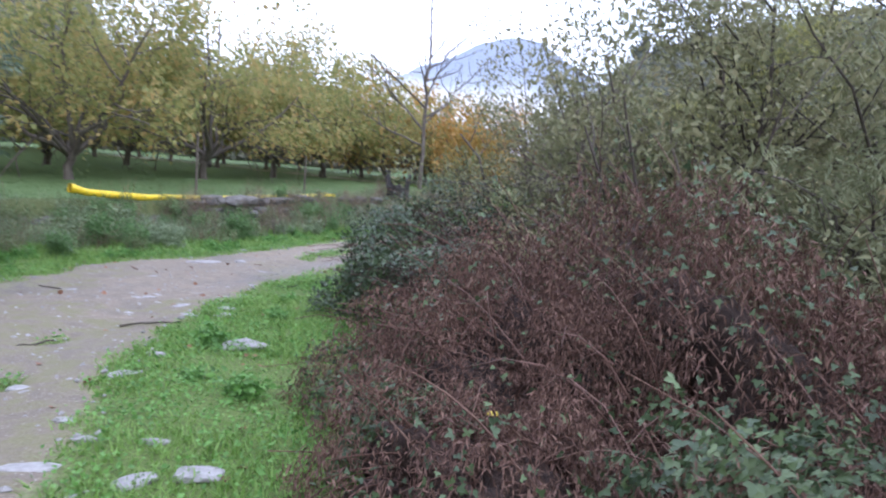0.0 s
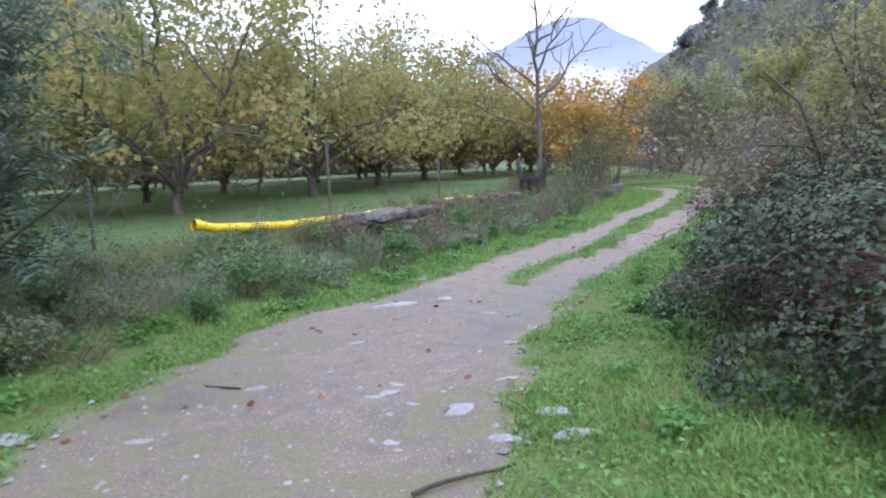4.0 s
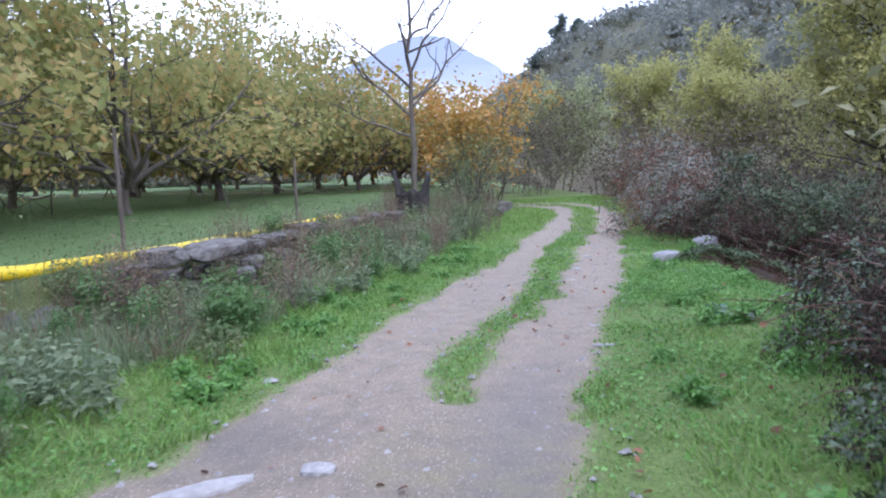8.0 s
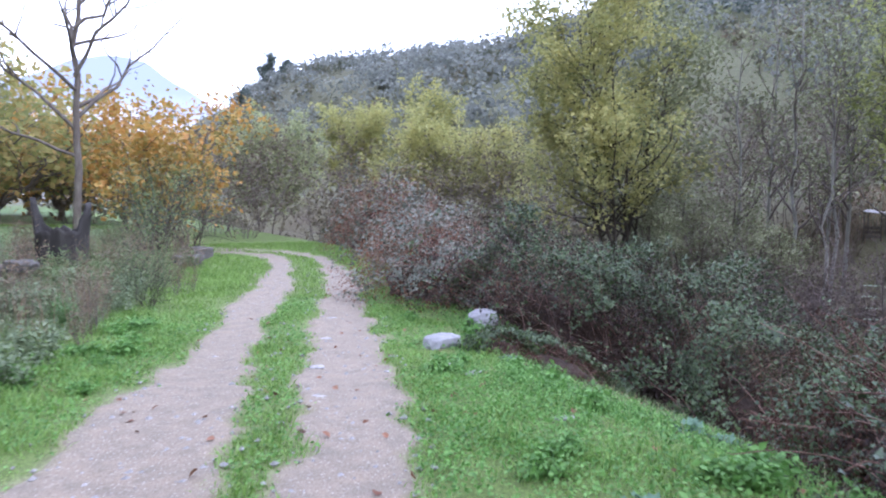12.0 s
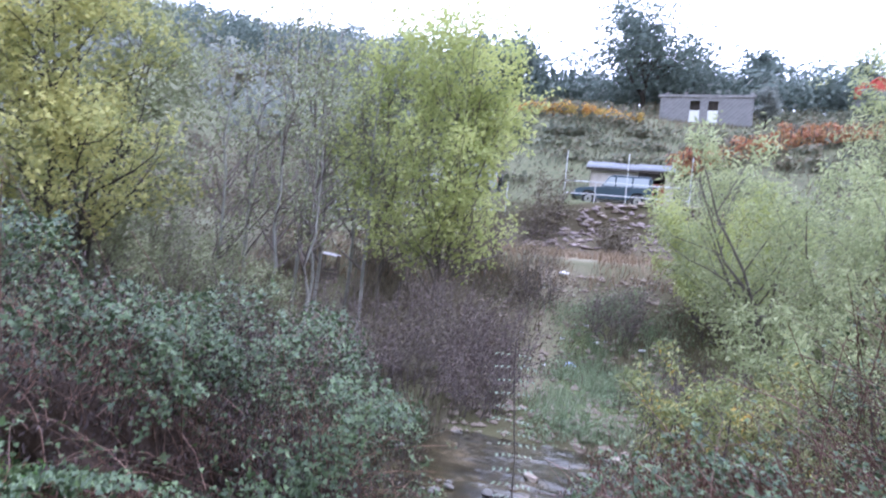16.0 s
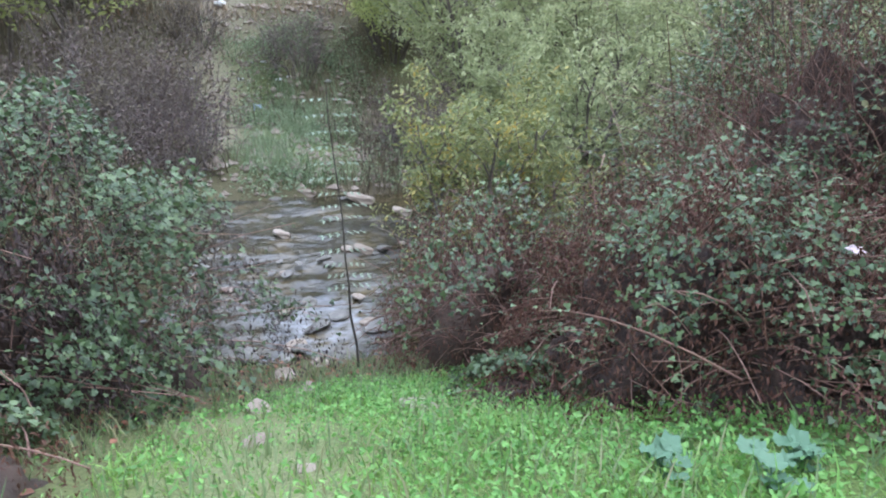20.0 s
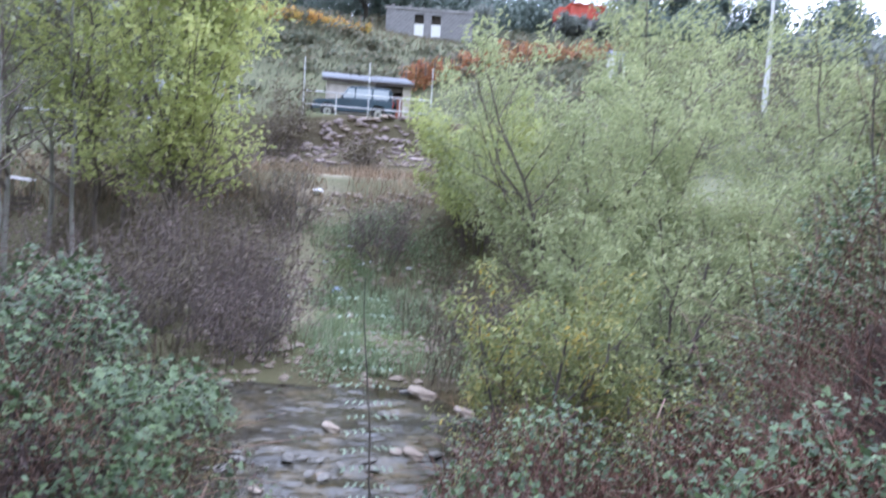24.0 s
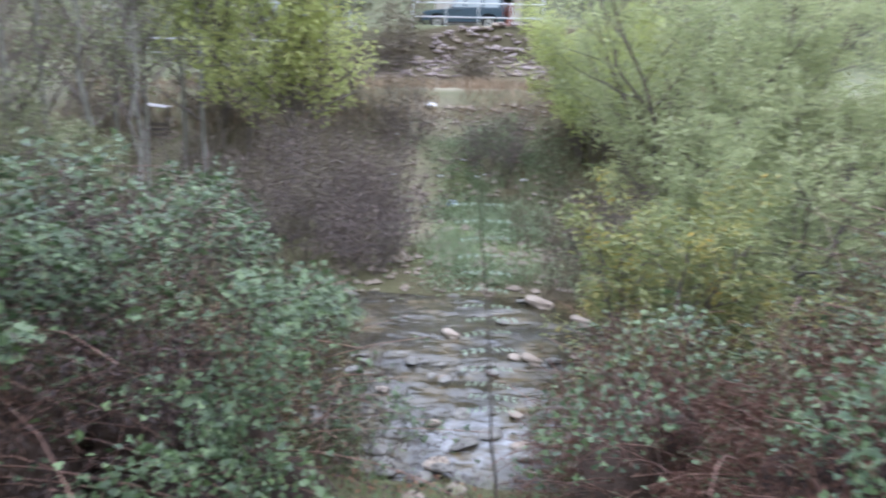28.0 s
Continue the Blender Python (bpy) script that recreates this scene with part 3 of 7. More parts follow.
M_GOLDGREEN = leaf_material("gold_green_leaf", [(0.21, 0.23, 0.11), (0.34, 0.36, 0.15), (0.50, 0.48, 0.19), (0.60, 0.55, 0.21)], 0.5, 0.52, 0.45, spec=0.15, vary=0.4)
M_ACACIA = leaf_material("acacia_leaf", [(0.04, 0.062, 0.045), (0.08, 0.125, 0.085), (0.15, 0.21, 0.14), (0.28, 0.34, 0.2)], 0.42, 0.3, 0.9)
M_ASH = leaf_material("ash_leaf", [(0.134, 0.162, 0.09), (0.213, 0.238, 0.13), (0.302, 0.324, 0.19), (0.392, 0.389, 0.25)], 0.42, 0.3, 0.9, spec=0.15, vary=0.4)
M_ALDER = leaf_material("alder_leaf", [(0.13, 0.143, 0.078), (0.221, 0.234, 0.124), (0.338, 0.325, 0.182), (0.416, 0.325, 0.195)], 0.45, 0.35, 0.9, spec=0.15, vary=0.4)
# Haze is put into these two leaf colours, paler and bluer than the foliage.
M_OAK = leaf_material("hazed_oak_leaf", [(0.0743, 0.101, 0.0945), (0.115, 0.149, 0.135), (0.176, 0.216, 0.189), (0.243, 0.27, 0.223)], 0.6, 0.3, 0.3, spec=0.15, vary=0.4)
M_OLIVE = leaf_material("hazed_oak_olive_leaf", [(0.12, 0.14, 0.135), (0.19, 0.21, 0.195), (0.26, 0.28, 0.25), (0.33, 0.335, 0.295)], 0.6, 0.45, 0.12, spec=0.15, vary=0.4)
M_HILL = leaf_material("hill_scrub", [(0.085, 0.10, 0.08), (0.12, 0.135, 0.095), (0.18, 0.165, 0.115), (0.23, 0.165, 0.115)], 0.7, 0.3, 0.05, spec=0.15, vary=0.4)
M_THICKET = leaf_material("thicket_leaf", [(0.08, 0.066, 0.05), (0.125, 0.105, 0.078), (0.18, 0.155, 0.105), (0.22, 0.20, 0.12)], 0.7, 0.2, 0.4, spec=0.15, vary=0.4)
M_VINE = leaf_material("vine_leaf", [(0.22, 0.08, 0.05), (0.33, 0.135, 0.075), (0.38, 0.22, 0.10), (0.25, 0.20, 0.10)], 0.6, 0.3, 0.5)
M_PURPLE = leaf_material("purple_thicket_leaf", [(0.085, 0.064, 0.06), (0.13, 0.10, 0.092), (0.185, 0.145, 0.125), (0.21, 0.175, 0.125)], 0.7, 0.2, 0.6, spec=0.15, vary=0.4)
M_BANKHERB = leaf_material("bank_herb", [(0.121, 0.165, 0.0978), (0.187, 0.242, 0.138), (0.275, 0.341, 0.196), (0.297, 0.275, 0.184)], 0.6, 0.4, 0.6)
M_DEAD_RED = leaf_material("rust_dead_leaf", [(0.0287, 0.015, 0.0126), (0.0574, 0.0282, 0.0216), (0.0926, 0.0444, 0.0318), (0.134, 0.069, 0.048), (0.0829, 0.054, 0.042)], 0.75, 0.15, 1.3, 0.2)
M_BRACKEN = leaf_material("bracken_frond", [(0.0647, 0.0403, 0.0347), (0.118, 0.0717, 0.0594), (0.182, 0.11, 0.0864), (0.276, 0.174, 0.134), (0.165, 0.118, 0.0952)], 0.8, 0.15, 1.6, 0.15)
# Dead leaves in a darkened copy that paints the bushes' shaded hollows.
M_DEAD_SHADED = leaf_material("shaded_dead_leaf", [(0.021, 0.015, 0.015), (0.0375, 0.027, 0.0263), (0.0638, 0.045, 0.0413), (0.09, 0.0562, 0.0413)], 0.75, 0.1, 1.3, 0.2)
M_GRASS = leaf_material("fresh_grass", [(0.0738, 0.141, 0.0333), (0.156, 0.273, 0.057), (0.238, 0.387, 0.095), (0.312, 0.431, 0.152)], 0.5, 0.4, 1.3)
M_HERB = leaf_material("low_herb", [(0.0595, 0.14, 0.035), (0.145, 0.31, 0.07), (0.255, 0.46, 0.13)], 0.5, 0.35, 1.6)
M_WEED = leaf_material("bank_weed", [(0.091, 0.149, 0.063), (0.14, 0.209, 0.084), (0.21, 0.257, 0.119), (0.322, 0.257, 0.154)], 0.6, 0.3, 0.6)
M_DRY = leaf_material("dry_stalk", [(0.130, 0.091, 0.058), (0.234, 0.169, 0.111), (0.351, 0.273, 0.182)], 0.75, 0.2, 0.7)
M_NETTLE = leaf_material("nettle_leaf", [(0.085, 0.165, 0.06), (0.135, 0.24, 0.085), (0.20, 0.32, 0.12)], 0.5, 0.4, 1.2)


# ---- land ----
def axis_lines(lo, hi, step, reach_lo, reach_hi, grow=1.14):
    mid = list(np.arange(lo, hi + step / 2, step))
    d, up = step, []
    v = hi
    while v < reach_hi:
        d = min(d * grow, 160)
        v += d
        up.append(v)
    d, dn = step, []
    v = lo
    while v > reach_lo:
        d = min(d * grow, 160)
        v -= d
        dn.append(v)
    return np.array(dn[::-1] + mid + up)


def grid_faces(nx, ny):
    i, j = np.meshgrid(np.arange(nx - 1), np.arange(ny - 1), indexing="ij")
    a = i * ny + j
    return np.stack([a, a + ny, a + ny + 1, a + 1], -1).reshape(-1, 4)


def set_mask(ob, name, values):
    ob.data.attributes.new(name, "FLOAT", "POINT").data.foreach_set("value", np.asarray(values, np.float32))


def mould_mask(x, y):
    side = smooth((x - bank_top(y) - 0.1 - 0.8 * (fbm(x * 0.7, y * 0.7, 51) - 0.5)) / 0.7)
    side = side * np.where(x < 30, 1, 0.35)
    gap = smooth(1.9 - np.hypot((x - 2.6) / 2.6, (y - 17.6) / 1.3))
    weedy = 0.55 * smooth((track_left(y) - 1.5 - x) / 0.8) * smooth((x - wall_x(y) + 0.8) / 0.5)
    far_path = smooth(1 - np.abs(y - 17.4 - (x - 20) * 0.1) / 2.2) * smooth((x - 15.5) / 1.5) * smooth((25 - x) / 2)
    return np.clip(np.maximum(side * (1 - 0.85 * gap) * (1 - 0.7 * far_path), weedy), 0, 1) * (0.55 + 0.45 * fbm(x * 0.4, y * 0.4, 53))


def far_bare(x, y):
    """The dirt road over the river and the worn slope under it."""
    road = smooth((x - 26.8) / 0.8) * smooth((30.3 - x) / 1.0)
    slope = 0.8 * smooth(1 - np.abs(y - 18.4) / 1.8) * smooth((x - 16.5) / 2) * smooth((27 - x) / 1) * (0.55 + 0.45 * fbm(x * 1.1, y * 1.1, 54))
    road = road * (0.05 + 0.6 * smooth((y - 14) / 1.2) * smooth((19.2 - y) / 1.2)) * (0.8 + 0.2 * fbm(x * 0.8, y * 0.8, 55))
    return np.maximum(road, slope * 0.85) * smooth((60 - np.abs(y)) / 20)


xs = axis_lines(-11.0, 9.0, 0.125, -3200, 3200)
xs = np.concatenate([xs[xs < 9.05], np.arange(9.25, 52, 0.3), xs[xs > 52.2]])
ys = axis_lines(-1.0, 29.0, 0.125, -1500, 3600)
GX, GY = [a.ravel() for a in np.meshgrid(xs, ys, indexing="ij")]
ground = thing("ground", np.stack([GX, GY, height(GX, GY)], 1), grid_faces(len(xs), len(ys)), M_GROUND,
               "grassy valley ground with leaf mould, orchard turf and hillsides", "ground", kind="structure")
river_path = 0.3 * smooth(1.25 - np.hypot((GX - 4.0) / 2.4, (GY - 18.45) / 0.7)) * (0.4 + 0.6 * fbm(GX * 2.2, GY * 2.2, 52))
set_mask(ground, "bare", np.maximum(np.maximum(0.9 * bare_mask(GX, GY) * (GY < 60), river_path), far_bare(GX, GY)))
terrace_foot = smooth((GX - 30.5) / 1.2) * smooth((37.2 - GX) / 0.4) * smooth((GY - 6) / 3) * smooth((27 - GY) / 3) * (0.8 + 0.2 * fbm(GX * 0.5, GY * 0.5, 58))
set_mask(ground, "mould", np.maximum(mould_mask(GX, GY), terrace_foot))
set_mask(ground, "lawn", smooth((wall_x(GY) - GX) / 0.6) * smooth((120 - np.hypot(GX, GY)) / 40))
set_mask(ground, "scrub", (1 - terrace_foot) * np.maximum(smooth((GX - 24) / 6) * (0.7 + 0.3 * fbm(GX * 0.1, GY * 0.1, 56)), smooth((np.hypot(GX, GY) - 90) / 60)))

tx, ty = np.arange(-9, 9.01, 0.08), np.arange(-6, 44.01, 0.08)
TX, TY = [a.ravel() for a in np.meshgrid(tx, ty, indexing="ij")]
bare = bare_mask(TX, TY)
F = grid_faces(len(tx), len(ty))
F = F[(bare[F].mean(1) > 0.4)]
used, inv = np.unique(F.ravel(), return_inverse=True)
TX, TY, bare = TX[used], TY[used], bare[used]
lift = 0.05 * (bare - 0.55)
dirt_track = thing("dirt_track", np.stack([TX, TY, height(TX, TY) + lift], 1), inv.reshape(-1, 4), M_TRACK,
                   "pale gritty two-rut dirt track between grass verges", "dirt track", kind="structure")
rc = 0.5 * (track_right(TY) + rut_right_in(TY))
lc = 0.5 * (track_left(TY) + rut_left_in(TY))
damp = np.exp(-((TX - rc) / 0.38) ** 2) * smooth((TY - 8) / 3) * smooth((15.4 - TY) / 2.6) * (0.45 + 0.75 * fbm(TX * 1.7, TY * 0.9, 58))
damp = np.maximum(damp, 0.9 * np.exp(-((TX + 4.3) / 0.7) ** 2 - ((TY - 12.9) / 0.6) ** 2))
damp = np.maximum(damp, 0.9 * np.exp(-((TX + 5.5) / 0.5) ** 2 - ((TY - 8.6) / 0.7) ** 2))
damp = np.maximum(damp, 0.6 * smooth((13.5 - TY) / 3) * fbm(TX * 0.7, TY * 0.7, 57))
set_mask(dirt_track, "damp", np.clip(damp, 0, 1) * smooth((bare - 0.6) / 0.3))
set_mask(dirt_track, "moss", np.maximum(0.85 * (1 - smooth((bare - 0.5) / 0.5)), 0.75 * smooth((13.6 - TY) / 3) * (fbm(TX * 0.5, TY * 0.5, 59) > 0.47)))

# stream surface with standing ripples
wx, wy = np.linspace(0, 1, 90), np.concatenate([np.linspace(-40, 8, 60), np.arange(8.2, 28, 0.13), np.linspace(28.5, 200, 90)])
WX, WY = [a.ravel() for a in np.meshgrid(wx, wy, indexing="ij")]
WXX = water_near(WY) - 0.7 + WX * (water_far(WY) - water_near(WY) + 1.6)
rapid = smooth((20.4 - WY) / 2.5) * smooth((WY - 4) / 4)
WZ = -2.80 + rapid * (0.09 * (fbm(WXX * 1.7, WY * 1.1, 61) - 0.5) + 0.05 * (fbm(WXX * 5, WY * 3.4, 63, 3) - 0.5)) + 0.01 * (fbm(WXX * 3, WY * 3, 65) - 0.5)
stream = thing("stream", np.stack([WXX, WY, WZ], 1), grid_faces(len(wx), len(wy)), M_WATER,
               "dark shallow stream rippling over stones below the bank", "water", kind="structure")
set_mask(stream, "foam_glint", np.clip(smooth((18.6 - WY + 0.25 * (WXX - 8)) / 1.2) * smooth((WY - 10) / 3) * smooth((fbm(WXX * 0.7, WY * 0.5, 67) - 0.38) / 0.25) * (0.18 + 0.5 * smooth((10.2 - WXX) / 2)), 0, 1))


# far mountain, its haze and foot cloud painted as glow, and the sky behind
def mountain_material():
    m, nodes, links, bsdf = material("mist_glow_mountain")
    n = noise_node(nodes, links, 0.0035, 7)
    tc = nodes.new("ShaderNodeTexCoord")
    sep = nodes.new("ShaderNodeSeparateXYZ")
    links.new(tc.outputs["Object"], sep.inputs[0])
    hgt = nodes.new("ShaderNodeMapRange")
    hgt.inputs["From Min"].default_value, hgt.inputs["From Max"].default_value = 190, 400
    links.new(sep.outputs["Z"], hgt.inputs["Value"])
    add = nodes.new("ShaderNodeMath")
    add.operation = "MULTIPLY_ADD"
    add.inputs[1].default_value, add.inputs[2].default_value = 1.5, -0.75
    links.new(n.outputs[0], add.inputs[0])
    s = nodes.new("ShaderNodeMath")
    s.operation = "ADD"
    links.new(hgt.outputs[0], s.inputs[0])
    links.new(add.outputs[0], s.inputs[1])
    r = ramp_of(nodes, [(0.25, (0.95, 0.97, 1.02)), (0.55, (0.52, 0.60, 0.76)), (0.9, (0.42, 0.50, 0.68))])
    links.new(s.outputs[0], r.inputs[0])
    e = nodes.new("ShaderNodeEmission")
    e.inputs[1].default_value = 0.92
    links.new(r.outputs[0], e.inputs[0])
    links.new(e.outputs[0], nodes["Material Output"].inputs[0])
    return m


mu, mv = np.linspace(-1500, 1700, 120), np.linspace(0, 1, 26)
MU, MV = [a.ravel() for a in np.meshgrid(mu, mv, indexing="ij")]
crest = np.interp(MU, [-1500, -700, -300, -102, 0, 118, 250, 330, 466, 650, 900, 1700], [160, 210, 310, 392, 440, 466, 458, 418, 335, 275, 245, 200]) \
    + 30 * (fbm(MU * 0.006, MU * 0 + 3, 71) - 0.5) + 16 * (fbm(MU * 0.03, MU * 0 + 5, 72) - 0.5)
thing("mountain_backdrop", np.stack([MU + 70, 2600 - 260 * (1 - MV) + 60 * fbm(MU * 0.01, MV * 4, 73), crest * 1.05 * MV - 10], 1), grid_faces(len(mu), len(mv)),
      mountain_material(), "pale blue mountain backdrop, its mist and low foot cloud painted as glow", "mountain", kind="structure")


# ---- plants ----
def grow(rng, trunk, r0, levels, child=(5, 5, 4), ratio=0.6, up=0.15, wander=0.18, spread=0.9, start=0.35, sides=(8, 6, 5, 4), tip=0.25, twig_share=0.6):
    """Branches of a plant. trunk: a list of (points, radius); each grows children level by level. Returns tubes per level and twig points."""
    tubes, twigs = [[] for _ in range(levels + 1)], []

    def limb(p, d, length, r, level):
        n = 7 if level == 0 else (3 if level == levels else 5)
        pts = [np.array(p, float)]
        d = np.array(d, float)
        for _ in range(n):
            d = d + rng.normal(0, wander, 3)
            d[2] += up * 0.3
            d /= np.linalg.norm(d)
            pts.append(pts[-1] + d * length / n)
        finish(np.array(pts), r, level, length)

    def finish(pts, r, level, length):
        n = len(pts)
        radii = r * np.linspace(1, tip, n)
        if level < 2 or level < levels or rng.random() < twig_share:
            tubes[level].append(tube(pts, radii, sides[min(level, len(sides) - 1)]))
        if level == levels:
            for q in range(1, n):
                dd = pts[q] - pts[q - 1]
                twigs.append((pts[q], dd / (np.linalg.norm(dd) + 1e-9)))
            return
        k = child[min(level, len(child) - 1)]
        for c in range(k):
            f = start + (1 - start) * (c + rng.uniform(0.2, 1.0)) / k
            q = min(f, 0.999) * (n - 1)
            i = int(q)
            p = pts[i] + (pts[i + 1] - pts[i]) * (q - i)
            dd = pts[i + 1] - pts[i]
            dd = dd / (np.linalg.norm(dd) + 1e-9)
            side = rng.normal(0, 1, 3)
            side -= dd * side.dot(dd)
            side /= np.linalg.norm(side) + 1e-9
            nd = dd * (1 - 0.45 * spread) + side * spread + np.array((0, 0, up))
            nd /= np.linalg.norm(nd)
            limb(p, nd, length * ratio * rng.uniform(0.7, 1.2) * (1.15 - 0.4 * f), r * (1 - (1 - tip) * f) * 0.72, level + 1)

    for pts, r in trunk:
        pts = np.asarray(pts, float)
        finish(pts, r, 0, float(np.linalg.norm(np.diff(pts, axis=0), axis=1).sum()))
    return tubes, twigs


def bent(p, q, n, wob, rng):
    """A wavering line from p to q."""
    t = np.linspace(0, 1, n)[:, None]
    w = rng.normal(0, wob, (n, 3)) * np.sin(np.pi * t)
    return np.array(p) * (1 - t) + np.array(q) * t + w


def leafy(twigs, rng, count, size, jitter, kind="diamond", width=0.6, droop=0.2, spread=0.7, keep=1.0, face=None):
    """Leaves round the twigs."""
    T = np.array([t[0] for t in twigs])
    if keep < 1:
        T = T[rng.random(len(T)) < keep]
    if len(T) == 0:
        return None
    P = np.repeat(T, count, 0) + rng.normal(0, jitter, (len(T) * count, 3))
    N = np.tile(np.array([0, 0, 0.9]) if face is None else np.array(face, float), (len(P), 1))
    return leaves(P, N, size, rng, kind, width, droop, spread)


def tree(name, x, y, label, bark, leaf_mat, tubes, leaf_mesh, category="tree", group="", size=1.0, turn=0, main="trunk", sink=0.12, fine_bark=None):
    """A plant: its main stems one by one, the finer wood and the leaves as masses."""
    ob = holder(name, x, y, hz(x, y) - sink, label, category, group, turn, size)
    for V, F in tubes[0]:
        piece(main, V, F, bark, ob)
    fine = [t for lv in tubes[1:] for t in lv]
    if fine:
        tagged(piece("branchwork", *joined(fine), fine_bark or bark, ob), kind="stuff")
    if leaf_mesh is not None:
        tagged(piece("crown", *leaf_mesh, leaf_mat, ob), kind="stuff")
    return ob


# -- orchard of walnut trees --
def walnut(seed, lite=False):
    rng = np.random.default_rng(seed)
    limbs = []
    for k in range(10):
        a = k * 1.05 + rng.uniform(-0.3, 0.3) if k < 6 else (k - 6) * 1.57 + rng.uniform(-0.5, 0.5)
        reach, top = (rng.uniform(2.5, 3.9), rng.uniform(3.0, 5.0)) if k < 5 else ((0.7, 5.9) if k == 5 else (rng.uniform(3.0, 4.0), rng.uniform(2.2, 3.0)))
        q0 = np.array((0.08, 0.04, 0.85 - 0.1 * rng.random()))
        q2 = np.array((reach * math.cos(a), reach * math.sin(a), top))
        q1 = q0 * 0.55 + q2 * 0.45 + np.array((0.3 * math.cos(a), 0.3 * math.sin(a), -0.3 if k < 6 else 0.9))
        t = np.linspace(0, 1, 7)[:, None]
        limbs.append(((1 - t) ** 2 * q0 + 2 * t * (1 - t) * q1 + t * t * q2 + rng.normal(0, 0.08, (7, 3)), 0.095 if k < 6 else 0.06))
    if lite:
        tubes, twigs = grow(rng, limbs, 0.1, 2, child=(7, 5), ratio=0.50, up=0.03, spread=1.0, start=0.25, sides=(6, 4, 3))
    else:
        tubes, twigs = grow(rng, limbs, 0.1, 3, child=(7, 4, 3), ratio=0.54, up=0.03, spread=1.0, start=0.25, sides=(7, 5, 4, 3), twig_share=0.5)
    tubes[0].insert(0, tube(bent((0, 0, 0), (0.1, 0.05, 1.0), 5, 0.03, rng), [0.19, 0.14, 0.13, 0.125, 0.13], 9))
    twigs = [t for t in twigs if t[0][2] > 1.3 + 0.4 * rng.random()]
    if lite:
        return tubes, leafy(twigs, rng, 3, 0.34, 0.32, "diamond", 0.7, 0.5, 0.8)
    return tubes, leafy(twigs, rng, 5, 0.2, 0.28, "diamond", 0.62, 0.6, 0.8)


orchard_kinds = [walnut(3), walnut(8), walnut(14), walnut(21, True), walnut(25, True)]
first_row = [(-11.8, 21.4), (-10.2, 28.8), (-9.2, 36.4), (-7.9, 43.8), (-6.4, 51.5), (-5.0, 59.5)]
made = {}
n_tree = 0
rng_o = np.random.default_rng(77)
for row in range(5):
    for i, (ox, oy) in enumerate(first_row):
        x = ox - 7.8 * row + (rng_o.uniform(-0.6, 0.6) if row else 0)
        y = oy + 1.2 * row + (rng_o.uniform(-0.6, 0.6) if row else 0)
        gold = y > 47
        near = row < 2 and i < 4
        key = (n_tree % 3 if near else 3 + n_tree % 2, gold)
        s = (1.34 + 0.1 * rng_o.random()) if row == 0 and i < 5 else 1.0 + 0.2 * rng_o.random()
        if key not in made:
            tubes, lv = orchard_kinds[key[0]]
            label = "walnut tree with golden and orange autumn leaves in orchard turf" if gold else "spreading walnut tree with green and yellowing autumn leaves"
            made[key] = tree("walnut_tree", x, y, label, M_BARK, M_WALNUT_GOLD if gold else M_WALNUT, tubes, lv, "tree", "orchard trees", s, 40 * n_tree)
        else:
            made[key].scale = (s, s, s)
            copy_thing(made[key], pose(x, y, hz(x, y) - 0.12, 0, 0, 40 * n_tree))
        n_tree += 1
for x, y, s, gold in ((-3.8, 43.0, 0.9, False), (-1.6, 50.0, 1.0, True), (1.8, 57.0, 1.1, True), (-9.5, 66.0, 1.1, False), (-3.0, 64.0, 1.15, True), (-16.5, 67.5, 1.1, False)):
    made[(3, gold)].scale = (s, s, s)
    copy_thing(made[(3, gold)], pose(x, y, hz(x, y) - 0.12, 0, 0, 55 * n_tree))
    n_tree += 1


# -- brambles and scrub --
def mound_shape(a, ph, seed):
    """How far the lumpy skin of a mound reaches, by direction."""
    u, v = np.cos(a) * np.sin(ph), np.sin(a) * np.sin(ph)
    w = np.cos(ph)
    return 0.66 + 0.62 * fbm(5 + u * 2.0 + seed, 5 + v * 2.0 + w * 1.3, seed + 7, 2) + 0.42 * (fbm(9 + u * 6 + w * 3, 9 + v * 6 - w * 2, seed + 9, 2) - 0.5)


def mound_points(a, f, r, cx, cy, rx, ry, ztop, lump):
    ph = np.arccos(1 - f ** 2)
    x, y = cx + rx * np.cos(a) * np.sin(ph) * r, cy + ry * np.sin(a) * np.sin(ph) * r
    g, z0 = height(x, y), hz(cx, cy)
    base = np.maximum(g, g * 0.65 + 0.35 * z0)
    z = g + (base - g) * (1 - f) + np.maximum(max(ztop - z0, 0.3) * np.cos(ph) * r, 0.02)
    return np.stack([x, y, np.maximum(z, g + 0.02)], 1)


def dome(rng, n, cx, cy, rx, ry, ztop, thick=0.25, seed=0):
    """Points in the skin of a mound that rises from the land to ztop, with outward directions."""
    a = rng.uniform(0, 2 * np.pi, n)
    f = np.sqrt(rng.random(n))
    ph = np.arccos(1 - f ** 2)
    lump = mound_shape(a, ph, seed)
    r = lump * (1.02 - np.abs(rng.normal(0, thick, n)))
    N = np.stack([np.cos(a) * np.sin(ph) / rx, np.sin(a) * np.sin(ph) / ry, np.cos(ph) * 0.8 + 0.2], 1)
    N /= np.linalg.norm(N, axis=1, keepdims=True)
    return mound_points(a, f, r, cx, cy, rx, ry, ztop, lump), N


